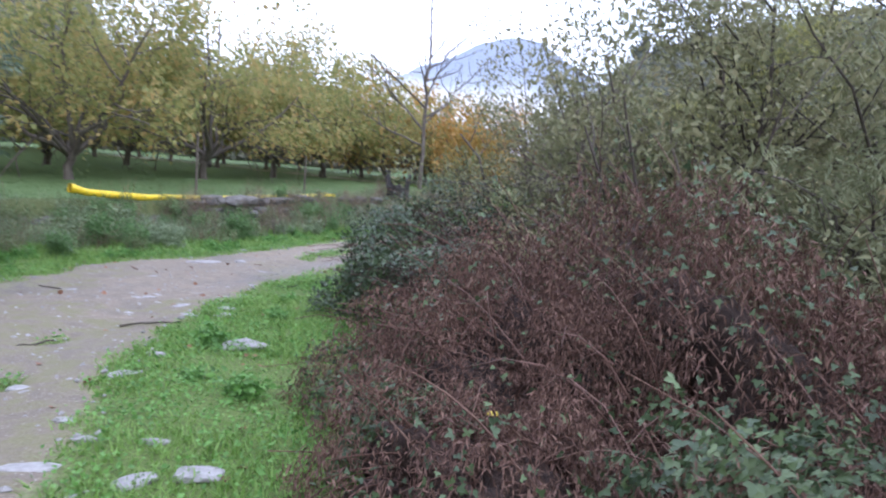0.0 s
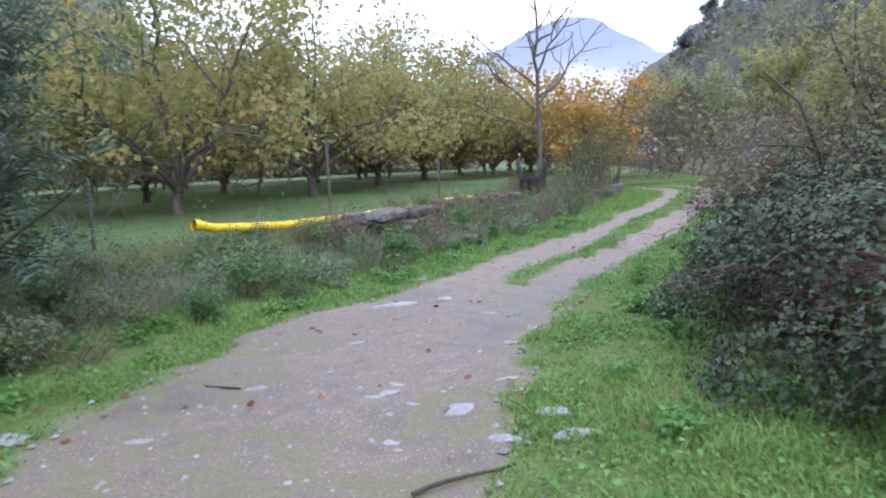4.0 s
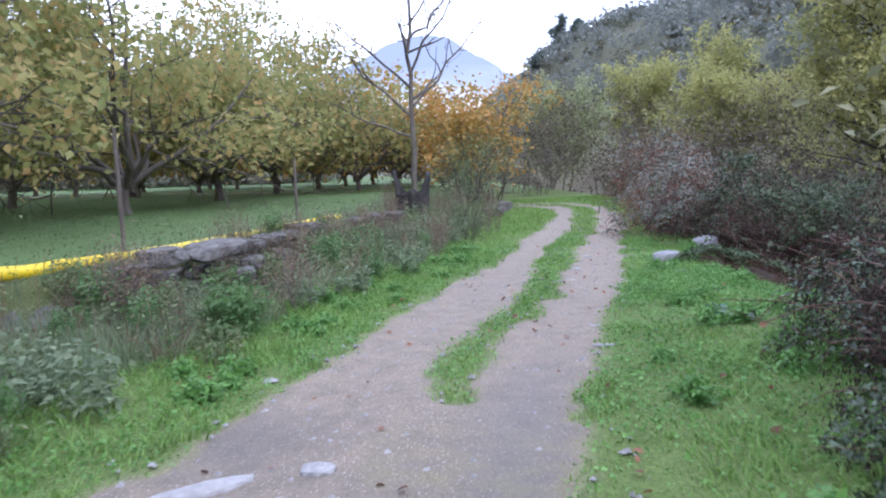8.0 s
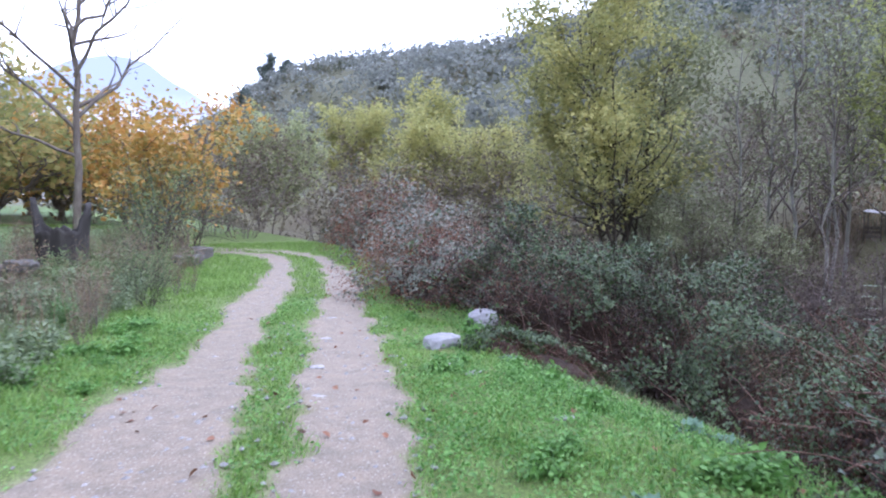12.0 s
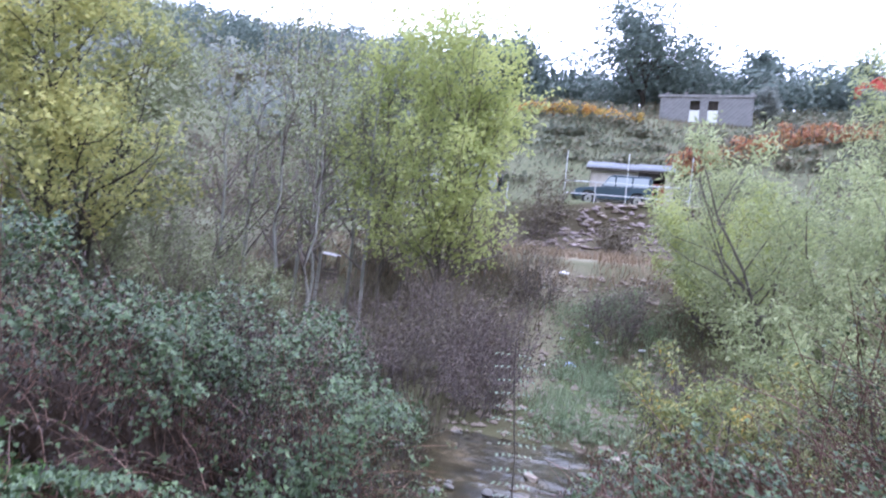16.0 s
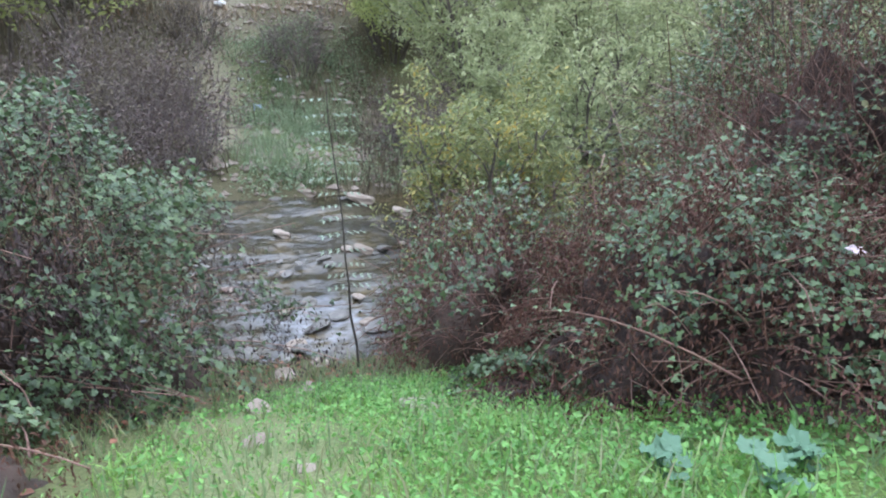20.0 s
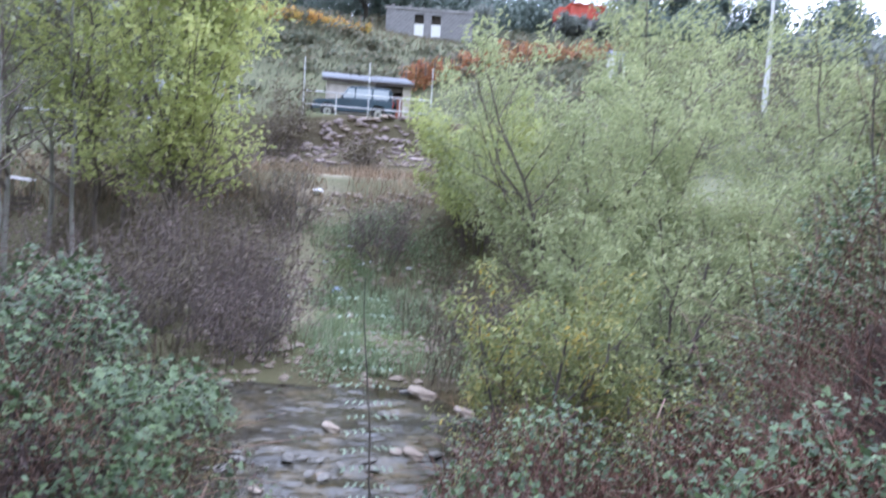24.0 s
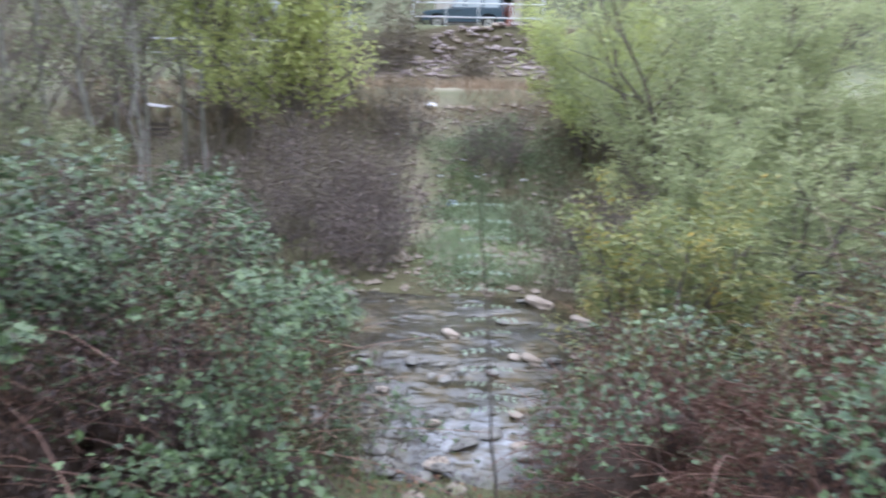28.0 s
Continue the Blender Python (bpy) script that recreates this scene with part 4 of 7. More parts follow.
def bramble(cx, cy, rx, ry, ztop, seed, green=4000, dead=4000, canes=60, leaf=0.05, label="", leaf_mat=None, droop=0.25, kind="bramble", dead_mat=None, dead_size=1.1, heart=0.6, dead_wide=0.31, crest=0.30):
    rng = np.random.default_rng(seed)
    green = int(green * 0.85)
    z0 = hz(cx, cy)
    ob = holder("bramble_bush", cx, cy, z0, label or "tangled bramble bush with dark green leaves and dead canes", "bush", "brambles along the bank")
    off = np.array((cx, cy, z0))
    # opaque core of old growth, its dark colour also standing in for inner shade
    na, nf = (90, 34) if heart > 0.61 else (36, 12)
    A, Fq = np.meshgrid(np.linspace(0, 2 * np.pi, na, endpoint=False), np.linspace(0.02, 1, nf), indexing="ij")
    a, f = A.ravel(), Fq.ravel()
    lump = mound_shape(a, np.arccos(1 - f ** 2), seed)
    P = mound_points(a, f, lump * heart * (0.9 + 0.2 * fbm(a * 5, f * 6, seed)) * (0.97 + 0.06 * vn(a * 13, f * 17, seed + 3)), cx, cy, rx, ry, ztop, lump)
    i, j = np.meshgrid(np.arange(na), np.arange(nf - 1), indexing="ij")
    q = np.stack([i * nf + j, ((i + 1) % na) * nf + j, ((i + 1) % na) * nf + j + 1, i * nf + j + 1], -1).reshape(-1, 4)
    piece("old_growth", P - off - np.array((0, 0, 0.05)), q, M_OLDGROWTH if heart > 0.61 and dead_mat is not M_DEAD_SHADED else M_CORE_SHADE, ob, "dark opaque core of dead growth and painted inner shade")
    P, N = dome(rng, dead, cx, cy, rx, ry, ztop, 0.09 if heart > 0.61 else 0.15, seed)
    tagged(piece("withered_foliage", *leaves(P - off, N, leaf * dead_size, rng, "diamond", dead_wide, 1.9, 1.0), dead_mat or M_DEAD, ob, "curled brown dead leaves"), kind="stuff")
    # arching canes, the outer ones single, and leaf sprays along them
    sprays, tangle = [], []
    arch = min(1.0, 0.45 * (rx + ry) / 1.5) ** 2
    roots, _ = dome(rng, canes, cx, cy, rx * 0.7, ry * 0.7, z0 + 0.3 * arch, 0.3, seed)
    ends, out = dome(rng, canes, cx, cy, rx, ry, ztop, 0.08, seed)
    for c in range(canes):
        p0, p2 = roots[c] - off, ends[c] - off + rng.normal(0, 0.22 * arch, 3)
        p1 = 0.5 * (p0 + p2) + arch * (np.array((0, 0, rng.uniform(0.1, 0.65))) + out[c] * rng.uniform(0.1, 0.4) + rng.normal(0, 0.15, 3))
        t = np.linspace(0.2, rng.uniform(0.95, 1.14), 6)[:, None]
        pts = (1 - t) ** 2 * p0 + 2 * t * (1 - t) * p1 + t * t * p2
        V, F = tube(pts, 0.0075 * np.linspace(1, 0.45, 6) * rng.uniform(0.6, 1.25), 3)
        if c < 10:
            piece("cane", V, F, M_CANE, ob)
        else:
            tangle.append((V, F))
        if green and rng.random() < (min(0.9, 480 / canes) if green > 3000 else 0.12):
            for s in range(11):
                k = rng.uniform(1.2, 4.95)
                w = int(k)
                sprays.append(pts[w] + (pts[w + 1] - pts[w]) * (k - w) + rng.normal(0, 0.02, 3))
    if tangle:
        tagged(piece("cane_tangle", *joined(tangle), M_CANE, ob, "thin arching reddish-brown canes"), kind="stuff")
    if green:
        P, N = dome(rng, green * 3, cx, cy, rx, ry, ztop + 0.05, 0.07, seed)
        patch = fbm(P[:, 0] * 1.5 + seed, P[:, 1] * 1.5 + P[:, 2] * 1.9, seed + 5, 3) + rng.normal(0, 0.055, len(P)) + crest * N[:, 2]
        best = np.argsort(-patch)[:green]
        P, N = P[best] - off, N[best]
        if sprays:
            P, N = np.vstack([P, np.array(sprays)]), np.vstack([N, np.tile((0, 0, 1.0), (len(sprays), 1))])
        tagged(piece("foliage", *leaves(P, N, leaf * 0.98, rng, kind, 1.0, droop, 0.5), leaf_mat or M_BRAMBLE, ob, "glossy three-fingered green leaves"), kind="stuff")
    return ob


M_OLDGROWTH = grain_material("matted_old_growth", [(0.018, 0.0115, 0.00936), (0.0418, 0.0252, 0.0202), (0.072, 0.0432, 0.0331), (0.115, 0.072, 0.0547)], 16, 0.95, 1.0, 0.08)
DEAD_LABEL = "mound of dead brown bracken and bramble canes"
GREEN_LABEL = "bramble bush of glossy green leaves over dead canes"
BR = "bramble"
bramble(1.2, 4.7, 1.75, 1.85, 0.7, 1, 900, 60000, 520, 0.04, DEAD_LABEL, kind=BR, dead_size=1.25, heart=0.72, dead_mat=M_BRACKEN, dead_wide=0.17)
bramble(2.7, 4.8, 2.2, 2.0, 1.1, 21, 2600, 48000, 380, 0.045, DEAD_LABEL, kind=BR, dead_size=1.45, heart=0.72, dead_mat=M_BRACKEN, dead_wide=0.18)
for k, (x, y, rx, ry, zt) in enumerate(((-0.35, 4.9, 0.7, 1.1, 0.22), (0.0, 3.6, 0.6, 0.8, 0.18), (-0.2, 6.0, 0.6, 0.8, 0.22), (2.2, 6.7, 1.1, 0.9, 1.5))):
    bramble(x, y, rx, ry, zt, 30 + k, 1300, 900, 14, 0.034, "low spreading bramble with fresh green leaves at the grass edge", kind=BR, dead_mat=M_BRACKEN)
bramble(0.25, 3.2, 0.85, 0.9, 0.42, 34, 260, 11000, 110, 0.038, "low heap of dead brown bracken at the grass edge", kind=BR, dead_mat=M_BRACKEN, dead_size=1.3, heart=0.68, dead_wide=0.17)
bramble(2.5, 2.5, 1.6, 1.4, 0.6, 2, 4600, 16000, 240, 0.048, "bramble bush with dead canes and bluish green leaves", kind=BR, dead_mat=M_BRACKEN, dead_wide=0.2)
bramble(0.8, 6.9, 1.75, 1.55, 0.65, 22, 8000, 12000, 200, 0.037, GREEN_LABEL, leaf_mat=M_BRAMBLE_DEEP, kind=BR, dead_mat=M_DEAD_SHADED, heart=0.66)
bramble(0.8, 8.9, 2.35, 1.9, 0.95, 3, 13000, 13000, 240, 0.037, GREEN_LABEL, leaf_mat=M_BRAMBLE_DEEP, kind=BR, dead_mat=M_DEAD_SHADED, heart=0.66)
bramble(0.9, 11.3, 2.2, 1.9, 0.95, 4, 10000, 11000, 220, 0.037, GREEN_LABEL, leaf_mat=M_BRAMBLE_DEEP, kind=BR, dead_mat=M_DEAD_SHADED, heart=0.66)
bramble(1.9, 13.4, 2.1, 1.6, 0.55, 5, 7000, 12000, 260, 0.037, "half-dead bramble bush with rust-brown leaves", leaf_mat=M_BRAMBLE_DEEP, kind=BR, dead_mat=M_DEAD_SHADED, heart=0.66)
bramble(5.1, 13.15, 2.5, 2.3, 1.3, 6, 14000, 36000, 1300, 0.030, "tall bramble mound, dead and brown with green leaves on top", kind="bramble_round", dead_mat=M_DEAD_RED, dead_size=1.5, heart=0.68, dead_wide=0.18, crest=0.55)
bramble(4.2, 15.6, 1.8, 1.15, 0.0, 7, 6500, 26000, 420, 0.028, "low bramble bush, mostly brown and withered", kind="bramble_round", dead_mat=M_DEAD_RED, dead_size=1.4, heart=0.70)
bramble(6.8, 15.9, 1.9, 1.35, -0.7, 8, 3000, 11000, 400, 0.04, "low bramble thicket with withered leaves above the stream", kind=BR, dead_mat=M_DEAD_RED)
bramble(5.6, 21.5, 2.75, 2.35, 0.58, 9, 18000, 20000, 380, 0.041, GREEN_LABEL, kind="bramble_round", dead_mat=M_DEAD_SHADED, heart=0.5, dead_size=1.4, crest=0.32)
bramble(7.0, 20.2, 2.5, 2.1, 0.22, 10, 12000, 12000, 220, 0.041, GREEN_LABEL, kind="bramble_round", dead_mat=M_DEAD_SHADED, heart=0.5, dead_size=1.4, crest=0.32)
bramble(4.9, 24.4, 2.3, 2.4, 0.7, 11, 6500, 9000, 200, 0.055, "bramble bush with dark red-brown and green leaves", leaf_mat=M_BRAMBLE_GREY)
bramble(6.8, 27.8, 2.7, 2.7, 1.0, 12, 4500, 8000, 140, 0.065, "bramble bush with withered brown leaves", leaf_mat=M_BRAMBLE_GREY)
bramble(8.2, 31.8, 2.8, 2.8, 1.5, 13, 3000, 8000, 100, 0.08, "bramble bush with withered brown leaves", leaf_mat=M_BRAMBLE_GREY)
bramble(9.8, 36.8, 3.0, 3.0, 1.8, 14, 3000, 8000, 100, 0.09, "bramble bush with withered brown leaves", leaf_mat=M_BRAMBLE_GREY)


for k, (x, y, rx, ry, up) in enumerate(((3.6, 19.8, 1.0, 0.6, 0.35), (2.7, 19.9, 0.6, 0.4, 0.16), (2.9, 15.6, 0.8, 0.5, 0.3), (4.6, 16.7, 0.8, 0.5, 0.3))):
    bramble(x, y, rx, ry, hz(x, y) + up, 40 + k, 1300, 1200, 12, 0.034, "low trailing bramble with green leaves beside the river path", kind="bramble_round", dead_mat=M_DEAD_RED)


# -- large shrubs and trees near the track --
def many_stems(seed, n, foot, reach, top, r, **kw):
    rng = np.random.default_rng(seed)
    stems = []
    for k in range(n):
        a = k * 2 * np.pi / n + rng.uniform(-0.4, 0.4)
        f = rng.uniform(0.5, 1.0)
        q = (reach * f * math.cos(a), reach * f * math.sin(a), top * rng.uniform(0.75, 1.0))
        stems.append((bent((foot * math.cos(a), foot * math.sin(a), 0), q, 7, 0.12, rng), r * rng.uniform(0.7, 1.1)))
    return rng, grow(rng, stems, r, **kw)


# dense dark acacia thicket beside the field wall
for k, (x, y, s) in enumerate(((-9.0, 9.6, 1.0), (-10.6, 8.0, 1.15), (-11.0, 11.6, 1.0), (-12.6, 5.2, 1.1))):
    rng, (tubes, twigs) = many_stems(100 + k, 9, 0.3, 1.9, 3.8, 0.05, levels=2, child=(10, 4), ratio=0.42, up=0.1, spread=0.9, start=0.08, sides=(6, 4, 3))
    lv = leafy(twigs, rng, 4, 0.26, 0.14, "pinnate", 1.0, 0.6, 0.6)
    tree("acacia_shrub", x, y, "dense dark green feathery acacia shrub by the track", M_BARK_DARK, M_ACACIA, tubes, lv, "shrub", "acacia shrubs", s, 70 * k, "stem")

# half-bare spreading shrub over the brambles
for k, (x, y, n, reach, top) in enumerate(((2.3, 11.6, 11, 2.3, 4.3), (3.1, 9.6, 9, 2.0, 4.8), (2.5, 7.6, 9, 2.2, 3.9))):
    rng, (tubes, twigs) = many_stems(120 + k, n, 0.25, reach, top, 0.045, levels=3, child=(7, 5, 3), ratio=0.46, up=0.0, spread=0.9, start=0.15, sides=(6, 4, 3, 3), twig_share=0.85)
    lv = leafy(twigs, rng, 4, 0.10, 0.12, "diamond", 0.45, 0.6, 0.9, keep=0.8)
    tree("sallow_shrub", x, y, "spreading half-bare sallow with sparse grey-green leaves", M_TWIG, M_ALDER, tubes, lv, "shrub", "", 1.0, 0, "stem")

# dark-stemmed trees behind the brambles
for k, (x, y, top) in enumerate(((3.9, 8.9, 6.6), (5.4, 7.2, 7.2), (5.7, 8.9, 5.6))):
    rng, (tubes, twigs) = many_stems(140 + k, 4, 0.18, 1.1, top, 0.075, levels=3, child=(8, 5, 3), ratio=0.42, up=0.05, spread=0.9, start=0.2, sides=(7, 5, 4, 3))
    lv = leafy(twigs, rng, 8, 0.095, 0.16, "diamond", 0.5, 0.5, 0.9, keep=0.9)
    tree("alder_tree", x, y, "dark many-stemmed alder with thinning grey-green leaves", M_BARK_DARK, M_ALDER, tubes, lv, "tree", "alders on the bank")
rng, (tubes, twigs) = many_stems(150, 5, 0.15, 1.3, 4.0, 0.04, levels=2, child=(9, 5), ratio=0.4, up=0.05, spread=0.9, start=0.1, sides=(6, 4, 3))
tree("ash_sapling", 4.4, 5.4, "leafy ash sapling with yellow-green feathery leaves", M_BARK, M_ASH, tubes, leafy(twigs, rng, 4, 0.24, 0.10, "pinnate", 1.0, 0.5, 0.7), "tree")

# bare lichened tree, stump and orange tree by the bend
rng = np.random.default_rng(160)
tr = [(bent((0, 0, 0), (0.15, 0, 10.4), 12, 0.08, rng), 0.135)]
for a, z0, rch, dz in ((2.6, 3.2, 2.6, 3.6), (0.3, 3.5, 2.4, 3.8), (3.6, 4.4, 2.2, 2.6), (5.6, 4.8, 1.8, 3.2), (1.6, 5.4, 1.6, 2.6), (3.0, 2.4, 2.2, 1.6), (0.1, 6.2, 1.5, 2.0)):
    tr.append((bent((0.05, 0, z0), (1.5 * rch * math.cos(a), 1.3 * rch * math.sin(a), z0 + dz), 7, 0.1, rng), 0.062))
tubes, twigs = grow(rng, tr, 0.1, 2, child=(8, 4), ratio=0.36, up=0.12, spread=0.85, start=0.35, sides=(8, 5, 4))
tree("bare_tree", -1.45, 36.6, "tall bare grey tree with upswept limbs", M_BARK, M_THICKET, tubes, None, "tree")

rng, (tubes, twigs) = many_stems(165, 8, 0.2, 2.3, 5.0, 0.06, levels=2, child=(8, 5), ratio=0.45, up=0.05, spread=0.9, start=0.25, sides=(6, 5, 4))
tree("orange_tree", 1.5, 40.8, "small tree in bright orange autumn leaf", M_BARK, M_WALNUT_GOLD, tubes, leafy(twigs, rng, 6, 0.21, 0.2, "diamond", 0.8, 0.4, 0.8), "tree")
for k, (x, y, s) in enumerate(((0.3, 33.5, 0.9), (1.6, 36.0, 1.0), (-0.4, 30.4, 0.55), (-0.9, 25.2, 0.34), (-0.7, 27.0, 0.42))):
    rng, (tubes, twigs) = many_stems(170 + k, 8, 0.2, 1.4, 2.9, 0.03, levels=2, child=(7, 4), ratio=0.45, up=0.05, spread=0.9, start=0.1, sides=(5, 4, 3))
    tree("hedge_shrub", x, y, "twiggy grey-green hedge shrub beside the track", M_BARK_DARK, M_WEED, tubes, leafy(twigs, rng, 3, 0.075, 0.09, "diamond", 0.6, 0.3, 0.9), "shrub", "hedge shrubs", s, 50 * k, "stem")


# hollow broken stump: a thick ring of wood with two standing horns
def stump(x, y):
    ob = holder("hollow_stump", x, y, hz(x, y) + 0.16, "dark hollow broken tree stump with two upright horns", "tree stump", turn=-10)
    n, m = 36, 9
    V, Fc = [], []
    for i in range(n):
        a = 2 * np.pi * i / n
        top = 0.78 + 0.52 * max(0, math.cos(a - 0.15)) ** 9 + 0.62 * max(0, math.cos(a - math.pi + 0.2)) ** 8 + 0.09 * math.sin(7 * a) * math.sin(3 * a)
        for s, rr in (("o", 1.0), ("i", 0.80)):
            for k in range(m):
                f = k / (m - 1)
                flare = 0.40 + 0.16 * f * top / 1.2 + 0.12 * (1 - f) ** 3
                rad = flare * (1 + 0.07 * math.sin(5 * a + 1) + 0.04 * math.sin(13 * a + 3 * f)) * rr
                V.append((rad * math.cos(a) * 0.95, rad * math.sin(a) * 0.8, f * top + (0.0 if s == "o" else -0.01)))
    st = 2 * m
    for i in range(n):
        j = (i + 1) % n
        for k in range(m - 1):
            Fc.append((i * st + k, j * st + k, j * st + k + 1, i * st + k + 1))
            Fc.append((i * st + m + k, i * st + m + k + 1, j * st + m + k + 1, j * st + m + k))
        Fc.append((i * st + m - 1, j * st + m - 1, j * st + 2 * m - 1, i * st + 2 * m - 1))
    piece("trunk_shell", V, Fc, grain_material("stump_wood", [(0.012, 0.011, 0.01), (0.035, 0.032, 0.03), (0.075, 0.07, 0.065)], 7, 0.9, 0.8, 0.03, (1, 1, 0.15)), ob, "weathered dark grey wood")
    return ob


stump(-2.05, 28.6)

# -- far bank: poplars, willows and thickets --
def slim_tree(seed, x, y, top, crown_from, r_crown, leaf_mat, label, lean=(0, 0), size=0.16, count=5, bark=None, keep=1.0, group="trees on the far bank", name="poplar_tree", stems=1, lift=0.25):
    rng = np.random.default_rng(seed)
    tr = []
    for k in range(stems):
        fx, fy = rng.normal(0, 0.3, 2) if stems > 1 else (0, 0)
        tr.append((bent((fx, fy, 0), (lean[0] + 3 * fx, lean[1] + 3 * fy, top * rng.uniform(0.88, 1)), 9, 0.1, rng), 0.032 + 0.004 * top))
    tubes, twigs = grow(rng, tr, 0.12, 2, child=(22, 6), ratio=r_crown / top * 0.95, up=lift, spread=0.85, start=crown_from / top, sides=(7, 4, 3))
    lv = leafy(twigs, rng, count, size, 0.2, "diamond", 0.6, 0.3, 0.9, keep) if count else None
    return tree(name, x, y, label, bark or M_BARK, leaf_mat, tubes, lv, "tree", group, fine_bark=M_TWIG if bark is M_BARK_PALE else None)


slim_tree(201, 22.0, 22.2, 10.6, 1.4, 4.2, M_LIME, "yellow-green poplar with a full bright crown", count=9, stems=3, size=0.2)
slim_tree(202, 22.8, 24.0, 9.6, 1.6, 3.6, M_LIME, "yellow-green poplar with a full bright crown", count=8, stems=2, size=0.2)
slim_tree(203, 16.4, 31.4, 12.0, 3.0, 4.0, M_GOLDGREEN, "leaning tree with golden-green autumn crown", (-1.5, 1), 0.19, 11, M_BARK_DARK, stems=4, name="golden_tree", lift=0.05)
slim_tree(204, 17.4, 33.0, 11.0, 3.0, 3.5, M_ASH, "leaning dark tree with thin grey-green crown", (1.5, -1), 0.2, 6, M_BARK_DARK, stems=3, name="golden_tree", lift=0.05)
for k, (x, y, top) in enumerate(((19.6, 26.9, 11), (20.3, 26.0, 10), (21.5, 26.2, 11.5), (21.9, 24.7, 10.5), (18.6, 28.4, 10), (20.6, 28.5, 11), (23.5, 25.8, 10.5), (19.0, 25.4, 8), (22.8, 27.6, 11))):
    slim_tree(210 + k, x, y, top, 2.5, 2.6, M_ASH, "slender grey tree, nearly bare, on the far bank", count=3, size=0.14, keep=0.7, group="bare trees on the far bank", name="bare_poplar", bark=M_BARK_PALE)
slim_tree(230, 20.9, 54, 7.2, 1.2, 3.6, M_GOLDGREEN, "golden-green tree in autumn leaf", count=9, size=0.28, stems=3, name="golden_tree")
slim_tree(231, 24.5, 51, 6.6, 1.2, 3.4, M_GOLDGREEN, "golden-green tree in autumn leaf", count=7, size=0.28, stems=3, name="golden_tree")
slim_tree(232, 21.0, 68, 9.6, 3, 4.4, M_GOLDGREEN, "tall golden tree in autumn leaf", count=6, size=0.34, stems=4, name="golden_tree")
slim_tree(233, 27.0, 66, 8.6, 2.5, 4.2, M_GOLDGREEN, "tall golden tree in autumn leaf", count=5, size=0.34, stems=3, name="golden_tree")
slim_tree(234, 29.0, 44, 6.4, 1.5, 3.2, M_GOLDGREEN, "golden-green tree in autumn leaf", count=6, size=0.26, stems=3, name="golden_tree")
slim_tree(235, 10.5, 58, 7.0, 1.5, 3.2, M_WILLOW, "grey-green willow beyond the bend", count=7, size=0.26, stems=4, name="willow_tree")


def willow(seed, x, y, reach, top, leaf_mat, label, count=7, size=0.13, n=9, child=(10, 5), name="willow_tree", low=0.08, jit=0.14):
    rng, (tubes, twigs) = many_stems(seed, n, 0.35, reach, top, 0.06, levels=2, child=child, ratio=0.36, up=0.18, spread=0.8, start=low, sides=(6, 4, 3))
    return tree(name, x, y, label, M_BARK, leaf_mat, tubes, leafy(twigs, rng, count, size, jit, "diamond", 0.32, 0.5, 0.9), "tree", "willows by the stream", 1.0, 0, "stem")


willow(240, 17.2, 11.6, 3.4, 6.4, M_WILLOW, "bushy pale green willow by the stream", 11, 0.17, 12)
willow(241, 14.6, 10.0, 2.4, 4.6, M_WILLOW, "bushy pale green willow by the stream", 9, 0.16, 9)
willow(242, 23.0, 12.9, 2.7, 4.2, M_LIME, "lime-yellow willow on the far bank", 9, 0.19, 12, low=0.22)
willow(243, 23.5, 6.6, 2.6, 8.4, M_WILLOW, "tall green willow on the far bank", 8, 0.2, 9)
willow(248, 15.5, 0.2, 3.2, 8.0, M_WILLOW, "tall grey-green willow on the far bank", 8, 0.2, 10)
willow(249, 13.8, 5.6, 2.6, 5.6, M_WILLOW, "bushy grey-green willow by the stream", 8, 0.17, 10)
willow(244, 18.6, 3.6, 3.2, 8.6, M_WILLOW, "tall grey-green willow on the far bank", 8, 0.2, 10)
willow(245, 10.6, 14.6, 1.25, 2.9, M_WILLOW_YELLOW, "small willow bush with yellowing leaves at the water's edge", 9, 0.12, 11, (9, 4), "willow_bush", 0.05, 0.09)
willow(246, 12.6, 12.6, 1.8, 3.4, M_WILLOW, "bushy pale green willow at the water's edge", 8, 0.14, 9, (9, 5), "willow_bush", 0.05, 0.1)
willow(247, 9.0, 13.2, 1.0, 2.0, M_WILLOW_YELLOW, "small willow bush with yellowing leaves at the water's edge", 5, 0.11, 8, (8, 4), "willow_bush", 0.05, 0.08)

slim_tree(236, 15.0, 1.6, 11.6, 3.0, 3.6, M_ALDER, "tall olive-brown alder on the far bank", count=8, size=0.2, stems=3, name="alder_tree", bark=M_BARK_DARK)
slim_tree(237, 18.0, -1.5, 11.0, 3.0, 3.6, M_ALDER, "tall olive-brown alder on the far bank", count=7, size=0.2, stems=3, name="alder_tree", bark=M_BARK_DARK)
for k, (x, y, reach, top) in enumerate(((17.9, 29.2, 2.2, 3.4), (19.2, 31.8, 2.4, 3.8), (17.7, 26.6, 1.8, 2.8), (20.8, 35.0, 2.6, 4.2))):
    willow(251 + k, x, y, reach, top, M_ASH, "rounded grey-green sallow on the far bank", 5, 0.14, 9, (9, 5), "sallow_shrub", 0.05, 0.12)
rng, (tubes, twigs) = many_stems(250, 5, 0.1, 0.9, 7.4, 0.045, levels=1, child=(6,), ratio=0.25, up=0.3, spread=0.6, start=0.4, sides=(6, 4))
tree("dead_sapling", 9.5, 9.6, "thin dead sapling standing above the brambles", M_BARK_DARK, M_THICKET, tubes, None, "tree", "", 1.0, 0, "stem")
